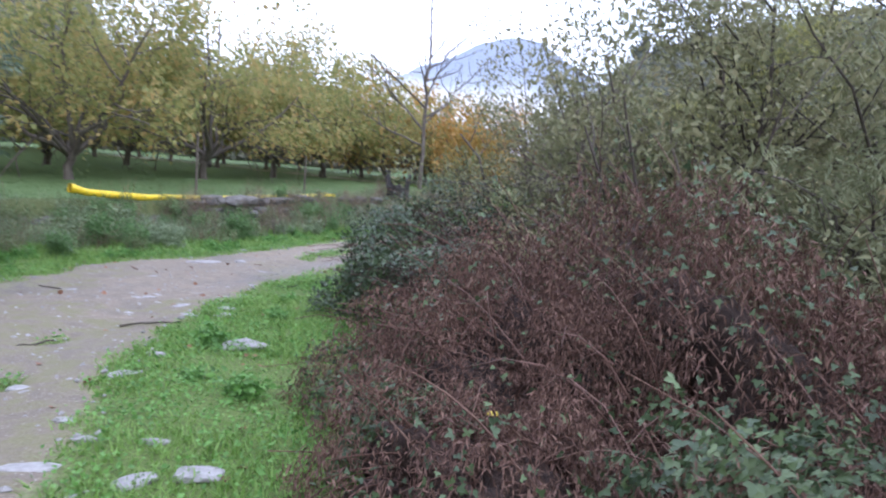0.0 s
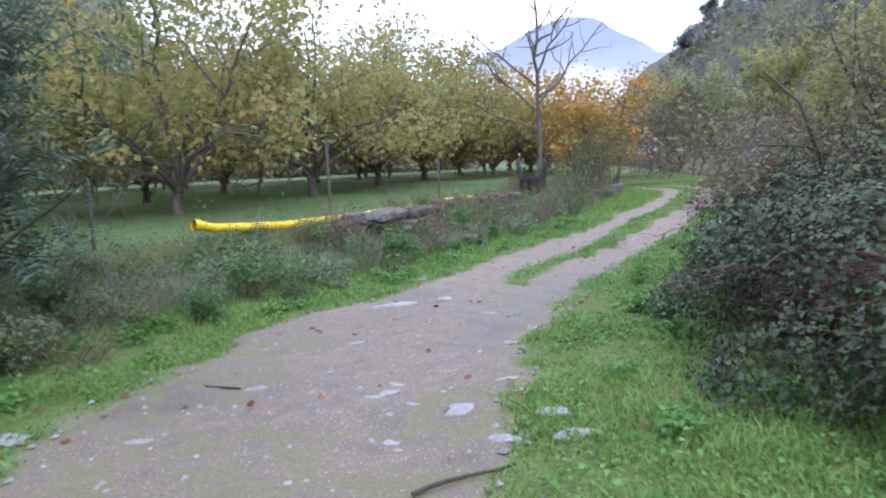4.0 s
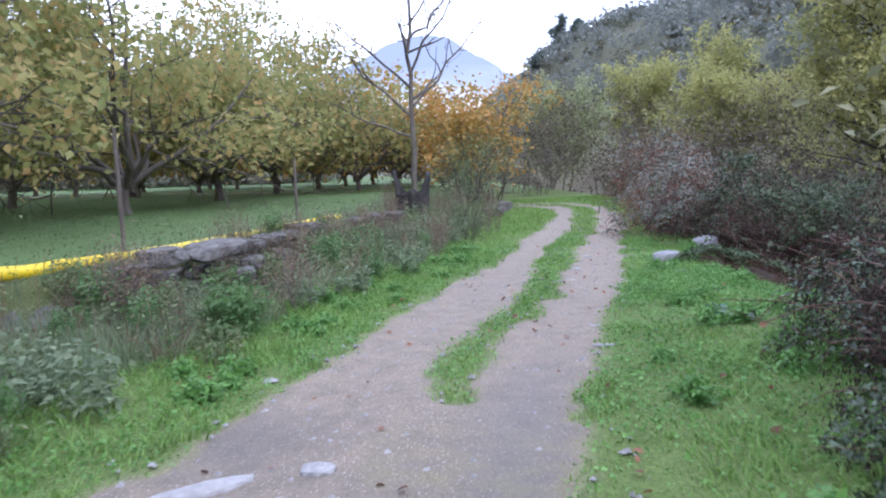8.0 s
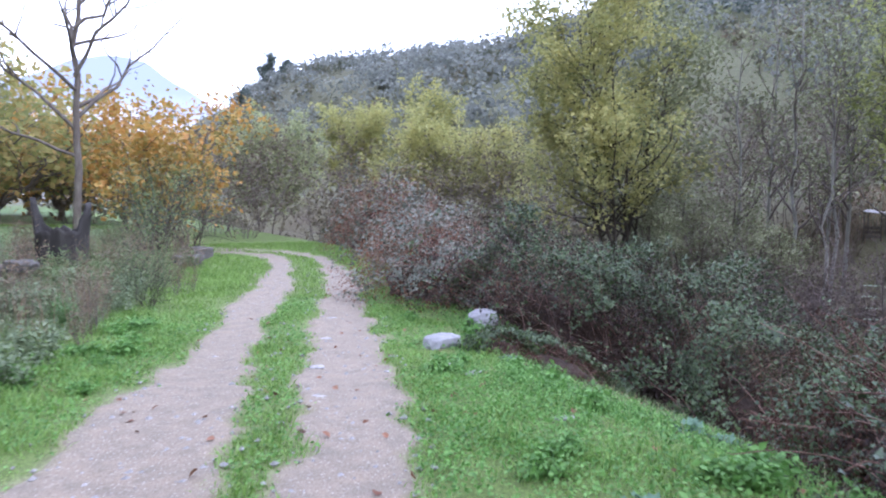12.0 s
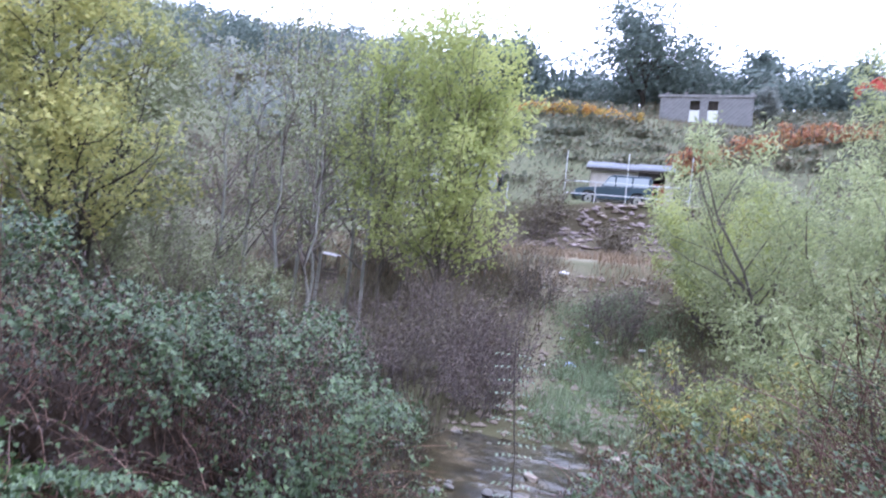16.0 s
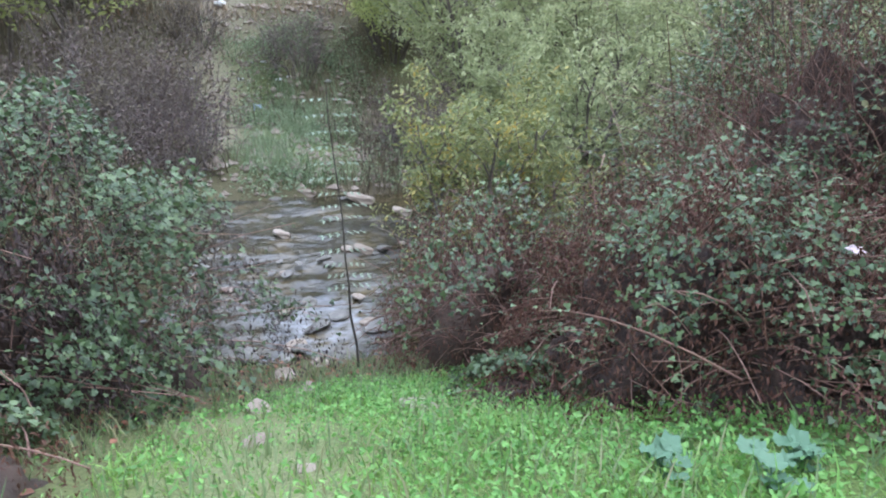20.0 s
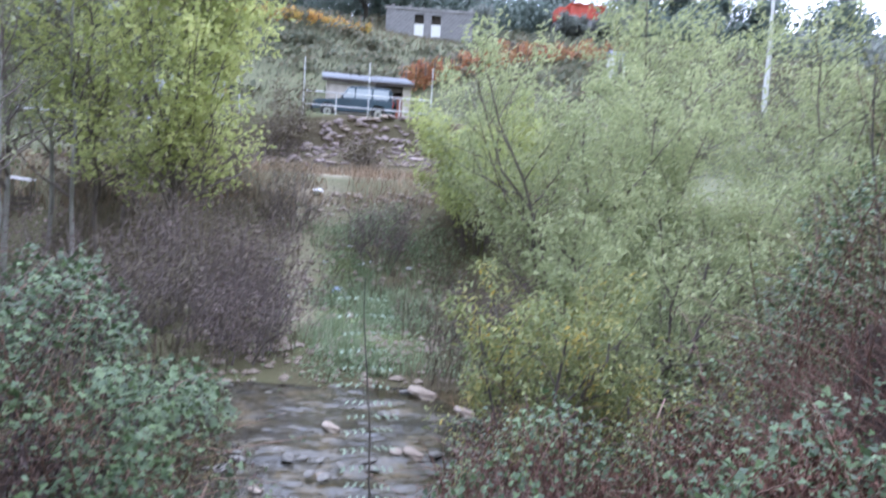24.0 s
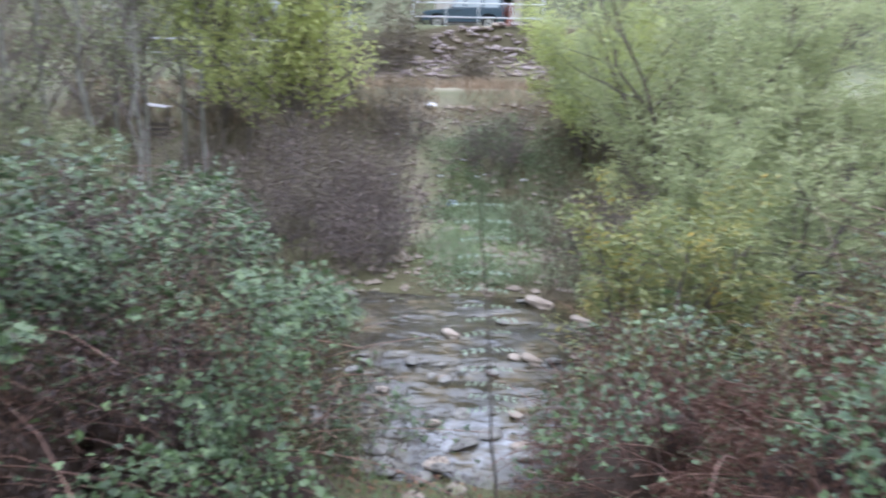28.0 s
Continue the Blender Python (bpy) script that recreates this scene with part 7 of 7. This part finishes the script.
thing("far_bank_weeds", *blades(X, Y, 0.4, 0.022, rng, 0.9), M_BANKHERB, "green reeds and weeds on the far bank", "weeds", kind="stuff")
rng, X, Y = sprout(34000, 519, (14.7, 25), (12.5, 20.2), lambda x, y: smooth(1.4 - np.abs(y - 16.0) / 2.4) * smooth((fbm(x * 0.7, y * 0.7, 107) - 0.35) / 0.25) * (1 - 0.85 * smooth(1.2 - np.abs(y - 18.3 + 0.06 * (x - 20)) / 0.7)))
P = np.stack([X, Y, height(X, Y) + rng.uniform(0.05, 0.75, len(X)) * fbm(X * 0.6, Y * 0.6, 108)], 1)
thing("far_bank_herbs", *leaves(P, np.tile((0, 0, 1.0), (len(P), 1)), 0.10, rng, "diamond", 0.5, 0.2, 0.7), M_BANKHERB, "leafy green weeds on the far bank", "weeds", kind="stuff")
rng, X, Y = sprout(40000, 515, (14.6, 27), (13, 32), lambda x, y: 0.6 * (fbm(x * 0.6, y * 0.6, 103) > 0.45) * (1 - 0.9 * smooth(1.5 - np.abs(y - 17.2) / 1.6)))
thing("far_bank_dry_weeds", *blades(X, Y, 0.55, 0.03, rng, 0.8), M_THICKET, "dry brown weeds on the far bank", "weeds", kind="stuff")
rng, X, Y = sprout(36000, 516, (44, 84), (-40, 40), lambda x, y: 0.9)
thing("slope_grass", *blades(X, Y, 0.35, 0.10, rng, 0.8), M_HILL, "rough grey-green grass on the terraced slope", "grass", kind="stuff")
X, Y = rng.uniform(25.0, 31.0, 9000), rng.uniform(3, 32, 9000)
keep = fbm(X * 0.5, Y * 0.35, 94) > 0.46 - 0.1 * smooth((Y - 18) / 4)
X, Y = X[keep], Y[keep]
thing("bank_top_grass", *blades(X, Y, 0.22 + 0.4 * fbm(X * 0.8, Y * 0.8, 95), 0.035, rng, 0.9), M_DRY, "withered brown grass on top of the far bank", "grass", kind="stuff")
rng, X, Y = sprout(26000, 518, (1.5, 8.2), (14, 24), lambda x, y: np.where((x > bank_top(y) + 0.4) & (x < water_near(y) - 0.1), 0.7 * (fbm(x * 1.1, y * 1.1, 105) > 0.42), 0))
thing("slope_weeds", *blades(X, Y, 0.17, 0.011, rng, 0.9), M_WEED, "weeds on the slope down to the stream", "weeds", kind="stuff")
rng, X, Y = sprout(30000, 517, (-1, 8), (1, 24), lambda x, y: np.where((x > bank_top(y) - 0.5) & (x < bank_top(y) + 0.7), 0.55, 0))
thing("edge_weeds", *blades(X, Y, 0.2, 0.010, rng, 0.9), M_HERB, "longer weeds along the foot of the brambles", "weeds", kind="stuff")


def weed_clump(name, seed, stems, h, spread, leaf, leaf_mat, stem_mat, label, lean=0.25, levels=1):
    rng = np.random.default_rng(seed)
    st = []
    for k in range(stems):
        a, r = rng.uniform(0, 6.28), spread * math.sqrt(rng.random())
        hh = h * rng.uniform(0.55, 1.15)
        st.append((bent((r * math.cos(a) * 0.6, r * math.sin(a) * 0.6, -0.06), (r * math.cos(a) * (0.6 + lean), r * math.sin(a) * (0.6 + lean), hh), 5, 0.02, rng), 0.0045))
    tubes, twigs = grow(rng, st, 0.005, levels, child=(4,), ratio=0.28, up=0.25, spread=0.8, start=0.25, sides=(3, 3))
    ob = new(name)
    tagged(ob, label, "weed", label.split(" ")[0] + " weed clumps")
    tagged(piece("stalk_tangle", *joined([t for lv in tubes for t in lv]), stem_mat, ob), kind="stuff")
    if leaf:
        tagged(piece("foliage", *leafy(twigs, rng, 3, leaf, 0.035, "diamond", 0.55, 0.3, 0.6), leaf_mat, ob), kind="stuff")
    return ob


def scatter_clumps(protos, n, seed, test, lo=0.7, hi=1.25, xr=(-10, 1), yr=(5, 34)):
    rng = np.random.default_rng(seed)
    placed = 0
    used = set()
    while placed < n:
        x, y = rng.uniform(*xr), rng.uniform(*yr)
        if not test(x, y):
            continue
        p = protos[placed % len(protos)]
        s = rng.uniform(lo, hi)
        if id(p) not in used:
            used.add(id(p))
            p.matrix_basis = pose(x, y, hz(x, y), 0, 0, rng.uniform(0, 360)) @ Matrix.Scale(s, 4)
        else:
            keep = p.scale.copy()
            p.scale = (s, s, s)
            copy_thing(p, pose(x, y, hz(x, y), 0, 0, rng.uniform(0, 360)))
            p.scale = keep
        placed += 1


def on_bank(x, y):
    return wall_x(y) - 0.1 < x < track_left(y) - 1.0


nettles = [weed_clump("nettle_clump", 700 + k, 16, 0.5, 0.26, 0.062, M_NETTLE, M_NETTLE, "leafy green nettles on the bank") for k in range(3)]
scatter_clumps(nettles, 46, 710, lambda x, y: on_bank(x, y) and y < 24 and vn(x * 0.6, y * 0.6, 5) > 0.4)
greys_w = [weed_clump("wormwood_clump", 720 + k, 13, 0.42, 0.28, 0.05, M_WEED, M_DRY, "greyish leafy weeds on the bank") for k in range(3)]
scatter_clumps(greys_w, 70, 730, lambda x, y: on_bank(x, y) and vn(x * 0.6, y * 0.6, 5) < 0.55)
drys = [weed_clump("dry_weed_clump", 740 + k, 12, 0.75, 0.22, 0.03, M_DRY, M_TWIG, "brown dry weeds against the wall", 0.35) for k in range(3)]
scatter_clumps(drys, 60, 750, lambda x, y: on_bank(x, y) and y > 13 and x < wall_x(y) + 2.2 + 0.08 * (y - 13))
wall_weeds = [weed_clump("dry_weed_clump", 744 + k, 12, 0.62, 0.25, 0.035, M_DRY, M_TWIG, "brown dry weeds against the wall", 0.35) for k in range(2)]
scatter_clumps(wall_weeds, 26, 752, lambda x, y: 16 < y < 27 and wall_x(y) + 0.25 < x < wall_x(y) + 0.8)
docks = [weed_clump("dock_clump", 760 + k, 8, 0.10, 0.11, 0.06, M_HERB, M_HERB, "fresh green docks in the grass", 0.5) for k in range(2)]
scatter_clumps(docks, 110, 770, lambda x, y: (track_right(y) + 0.5 < x < bank_top(y) + 0.8) or (track_left(y) - 1.5 < x < track_left(y) - 0.4), 0.7, 1.3, (-8, 4), (4, 24))


# ---- small things ----
def pipe_line():
    P = [(-8.25, 15.05, 0), (-7.6, 15.95, 0), (-6.95, 16.9, 0), (-6.35, 17.9, 0), (-5.95, 19.0, 0), (-5.5, 20.2, 0), (-5.05, 21.6, 0), (-4.55, 23.0, 0), (-4.0, 24.4, 0)]
    Q = []
    for i in range(len(P) - 1):
        for t in np.linspace(0, 1, 6, endpoint=False):
            Q.append(np.array(P[i]) * (1 - t) + np.array(P[i + 1]) * t)
    Q = np.array(Q + [np.array(P[-1])])
    Q[:, 2] = np.maximum(height(Q[:, 0], Q[:, 1]), height(Q[:, 0] - 0.3, Q[:, 1])) + 0.04 - 0.05 * np.clip((np.arange(len(Q)) - 12) / 10, 0, 1) + 0.15 * np.clip((10 - np.arange(len(Q))) / 10, 0, 1)
    Q[0, 2] += 0.06
    Q[1, 2] += 0.04
    ob = holder("yellow_pipe", *Q[0], "long yellow plastic pipe lying along the wall top", "pipe")
    m = plain_material("yellow_plastic", (0.85, 0.62, 0.02), 0.4)
    r = 0.082 * (1 + 0.05 * np.sin(np.arange(len(Q)) * 1.7))
    piece("tube", *tube(Q - Q[0], r, 14), m, ob)
    # Inner skin in a darker yellow, the shade of the bore put into colour.
    V1, F1 = tube(Q[:6] - Q[0] + np.array((0, 0, 0.0)), r[:6] * 0.9, 14)
    piece("bore", V1, F1[:, ::-1], plain_material("shaded_yellow_bore", (0.35, 0.24, 0.02), 0.6), ob, "shaded inside of the pipe")
    d = (Q[1] - Q[0]) / np.linalg.norm(Q[1] - Q[0])
    piece("collar", *tube([-d * 0.01, d * 0.05, d * 0.1], [0.105, 0.105, 0.105], 14), m, ob, "thicker yellow pipe socket")
    return ob


pipe_line()

for k, (x, y, h) in enumerate(((-6.75, 18.5, 1.75), (-4.85, 23.4, 1.35), (-9.6, 14.2, 1.2))):
    ob = holder("fence_stake", x, y, hz(x, y) - 0.15, "thin grey wooden stake behind the field wall", "stake", "field stakes")
    part("stake", rod_bm((0, 0, 0), (0.04, 0.02, h + 0.15), 0.035, 7, 0.028), M_BARK, ob)


def sapling(x, y, h):
    ob = holder("locust_sapling", x, y, hz(x, y) - 0.05, "thin upright sapling with level feathery leaves", "sapling")
    rng = np.random.default_rng(600)
    pts = bent((0, 0, 0), (0.02, 0.22, h), 10, 0.02, rng)
    piece("stem", *tube(pts, np.linspace(0.016, 0.004, 10), 6), M_BARK_DARK, ob)
    n = 14
    P, D = [], []
    for k in range(n):
        f = 0.33 + 0.66 * k / n
        q = f * 9
        i = int(q)
        p = pts[i] + (pts[min(i + 1, 9)] - pts[i]) * (q - i)
        for s in (-1, 1):
            P.append(p)
            D.append((0.25 * s * math.sin(k), s, 0.05))
    P, D = np.array(P), np.array(D)
    V0, F0 = LEAF["pinnate"]
    D /= np.linalg.norm(D, axis=1, keepdims=True)
    up = np.array((0, 0, 1.0))
    S = np.cross(D, up)
    s = rng.uniform(0.2, 0.29, len(P))[:, None, None]
    V = P[:, None] + s * (V0[None, :, :1] * 0.55 * S[:, None] + V0[None, :, 1:2] * D[:, None] + V0[None, :, 2:] * up)
    F = (F0[None] + (np.arange(len(P)) * len(V0))[:, None, None]).reshape(-1, 3)
    piece("leaves", V.reshape(-1, 3), F, leaf_material("locust_leaf", [(0.19, 0.25, 0.17), (0.28, 0.35, 0.25)], 0.45, 0.35, 2), ob)
    return ob


sapling(6.98, 17.35, 3.0)


def mallow(x, y, seed):
    rng = np.random.default_rng(seed)
    ob = holder("mallow_plant", x, y, hz(x, y), "clump of broad round grey-green mallow leaves", "plant", "broad-leaved plants")
    m = leaf_material("mallow_leaf", [(0.08, 0.16, 0.09), (0.12, 0.22, 0.13)], 0.5, 0.25, 2)
    for k in range(11):
        a, r = rng.uniform(0, 6.28), rng.uniform(0.02, 0.13)
        c = np.array((r * math.cos(a), r * math.sin(a), rng.uniform(0.05, 0.13)))
        n = 14
        ang = np.linspace(0, 2 * np.pi, n, endpoint=False)
        rad = rng.uniform(0.03, 0.055) * (1 + 0.10 * np.cos(5 * ang))
        V = np.vstack([[c], c + np.stack([rad * np.cos(ang), rad * np.sin(ang), 0.012 + 0.012 * np.cos(5 * ang) + 0.5 * rad * math.cos(a + 1) * np.cos(ang)], 1)])
        F = [(0, 1 + i, 1 + (i + 1) % n) for i in range(n)]
        piece("leaf", V, F, m, ob)
        piece("stalk", *tube(bent((0, 0, 0), c, 4, 0.01, rng), [0.004] * 4, 4), m, ob)


for k, (x, y) in enumerate(((2.6, 16.95), (2.45, 16.45), (0.4, 15.4), (2.3, 16.7))):
    mallow(x, y, 620 + k)


def litter(name, x, y, z, colour, size, label, flat=0.5, turn=0):
    """A crumpled scrap of plastic or paper."""
    bm = bmesh.new()
    bmesh.ops.create_icosphere(bm, subdivisions=2, radius=0.5)
    for v in bm.verts:
        n = noise.noise(v.co * 4.3 + Vector((x, y, 0)))
        v.co = v.co * (1 + 0.5 * n)
        v.co.z *= flat
    me = bpy.data.meshes.new(name)
    bm.to_mesh(me)
    bm.free()
    me.materials.append(plain_material(name + "_plastic", colour, 0.4))
    ob = new(name, me)
    ob.matrix_basis = pose(x, y, z, 0, 0, turn) @ Matrix.Scale(size, 4)
    return tagged(ob, label, "litter")


def sheet_shelter(x, y):
    """A small pale sheet laid on four thin posts, with a few boards under it."""
    z = hz(x, y)
    ob = holder("sheet_shelter", x, y, z, "small lean-to of a grey sheet over weathered boards", "shelter", turn=8)
    top = max(0.95 - z, 0.6)
    part("sheet", box_bm(0.5, 0.72, 0.02, (0, 0, 0), 0.005), M_STONE_PALE, ob, "pale weathered sheet").matrix_basis = pose(0, 0, top, 7, -9, 0)
    for dx in (-0.2, 0.2):
        for dy in (-0.3, 0.3):
            part("post", rod_bm((dx, dy, -0.1), (dx, dy, top - 0.02), 0.022, 7), M_BARK, ob)
    for k in range(3):
        part("board", box_bm(0.02, 0.56, 0.11, (-0.225, 0, 0.12 + 0.17 * k), 0.005), M_BARK, ob, "weathered board across the posts")
    return ob


sheet_shelter(25.2, 27.2)
litter("plastic_bag", 25.8, 17.98, hz(25.8, 17.98) + 0.12, (0.8, 0.8, 0.82), 0.4, "crumpled white plastic bag on the far slope")
litter("plastic_bag", 21.2, 17.3, hz(21.2, 17.3) + 0.14, (0.45, 0.55, 0.8), 0.36, "crumpled pale blue plastic bag on the far bank")
litter("drink_can", 3.13, 15.53, -0.2, (0.75, 0.6, 0.65), 0.10, "crushed red and white can caught in the brambles")
litter("yellow_leaf", 0.45, 3.1, 0.12, (0.62, 0.5, 0.03), 0.09, "large yellow leaf caught in dead canes", 0.25)
litter("yellow_leaf", 0.3, 3.4, 0.3, (0.62, 0.5, 0.03), 0.06, "yellow leaf caught in dead canes", 0.3)
rng = np.random.default_rng(640)
for k in range(14):
    x, y = rng.uniform(20.5, 25), 17.6 + rng.normal(0, 1.0)
    litter("plastic_scrap", x, y, hz(x, y) + 0.03, (0.7, 0.7, 0.72), rng.uniform(0.1, 0.22), "scrap of pale plastic on the far slope", 0.4)
for k, (x, y, a, l) in enumerate(((-3.0, 7.0, 30, 0.6), (-3.6, 5.9, 50, 0.4), (-4.0, 4.9, 5, 0.25), (-2.2, 9.8, 20, 0.3), (-5.2, 8.9, -20, 0.5))):
    ob = holder("fallen_stick", x, y, hz(x, y) + 0.025, "dark broken stick lying on the track", "stick", "sticks on the track", a)
    rng = np.random.default_rng(650 + k)
    piece("stick", *tube(bent((-l / 2, 0, 0), (l / 2, 0, 0.01), 7, 0.012, rng), np.linspace(0.014, 0.008, 7), 6), M_BARK_DARK, ob)


def strap_plant(x, y, seed, label, mat, n=16, length=0.3, width=0.028):
    """A tuft of long arching strap leaves."""
    rng = np.random.default_rng(seed)
    ob = holder("strap_leaved_plant", x, y, hz(x, y), label, "plant", "broad-leaved plants")
    for k in range(n):
        a, l = rng.uniform(0, 6.28), length * rng.uniform(0.6, 1.15)
        d, s = np.array((math.cos(a), math.sin(a), 0)), np.array((-math.sin(a), math.cos(a), 0))
        V, F = [], []
        for i in range(6):
            t = i / 5
            c = d * l * (0.15 + 0.85 * t) * t ** 0.3 + np.array((0, 0, l * (0.95 * t - 0.75 * t * t)))
            w = width * (0.5 + 1.6 * t * (1 - t)) * (1 - t ** 4)
            V += [c - s * w / 2 + np.array((0, 0, 0.25 * w)), c, c + s * w / 2 + np.array((0, 0, 0.25 * w))]
            if i:
                j = 3 * i
                F += [(j - 3, j - 2, j + 1, j), (j - 2, j - 1, j + 2, j + 1)]
        piece("leaf", V, F, mat, ob)
    return ob


M_STRAP = leaf_material("strap_leaf", [(0.05, 0.12, 0.035), (0.085, 0.18, 0.05), (0.13, 0.24, 0.075)], 0.4, 0.3, 2)
M_BLUE = leaf_material("blue_green_leaf", [(0.11, 0.18, 0.13), (0.17, 0.25, 0.185), (0.24, 0.33, 0.25)], 0.55, 0.3, 2)
strap_plant(1.3, 14.8, 660, "tuft of arching dark green strap leaves at the brambles' foot", M_STRAP)
strap_plant(1.05, 14.3, 661, "tuft of arching dark green strap leaves at the brambles' foot", M_STRAP, 12, 0.24)
strap_plant(2.6, 16.3, 662, "tuft of arching dark green strap leaves at the brambles' foot", M_STRAP, 14, 0.26)
strap_plant(3.0, 16.55, 663, "tuft of arching dark green strap leaves at the brambles' foot", M_STRAP, 10, 0.2)
for k, (x, y, s) in enumerate(((3.0, 20.35, 1.0), (2.5, 19.55, 0.8), (1.9, 15.75, 0.8), (2.75, 19.9, 0.6))):
    strap_plant(x, y, 670 + k, "low tuft of blue-green leaves in the grass", M_BLUE, 22, 0.2 * s, 0.05)
spurges = [weed_clump("spurge_clump", 780 + k, 9, 0.28, 0.2, 0.06, M_BANKHERB, M_BANKHERB, "pale green leafy weeds on the bank", 0.4) for k in range(3)]
scatter_clumps(spurges, 60, 790, lambda x, y: on_bank(x, y) and y < 26, 0.7, 1.5)
for k, (x, y) in enumerate(((-6.9, 9.6), (-6.6, 12.9), (-5.4, 15.2), (-5.0, 16.6), (-7.4, 11.2), (-8.0, 8.8), (-7.3, 7.4), (-4.6, 18.7))):
    rng = np.random.default_rng(800 + k)
    ob = holder("dead_weed_heap", x, y, hz(x, y), "flattened heap of brown dead grass stalks", "weeds", "dead weed heaps")
    st = []
    for i in range(60):
        a, r = rng.uniform(0, 6.28), rng.uniform(0.0, 0.35)
        p = np.array((r * math.cos(a), r * math.sin(a), -0.02))
        b = rng.uniform(0, 6.28)
        l = rng.uniform(0.25, 0.65)
        q = p + np.array((l * math.cos(b), l * math.sin(b), rng.uniform(0.08, 0.42)))
        m = 0.5 * (p + q) + np.array((0, 0, rng.uniform(0.05, 0.22)))
        t = np.linspace(0, 1, 5)[:, None]
        st.append(tube((1 - t) ** 2 * p + 2 * t * (1 - t) * m + t * t * q, np.linspace(0.004, 0.0018, 5), 3))
    tagged(piece("stalk_tangle", *joined(st), M_DRY, ob), kind="stuff")
    piece("leaning_stalk", *tube(bent((0, 0, 0), (0.35 * math.cos(k), 0.35 * math.sin(k), 0.75), 6, 0.02, rng), np.linspace(0.006, 0.003, 6), 5), M_DRY, ob)
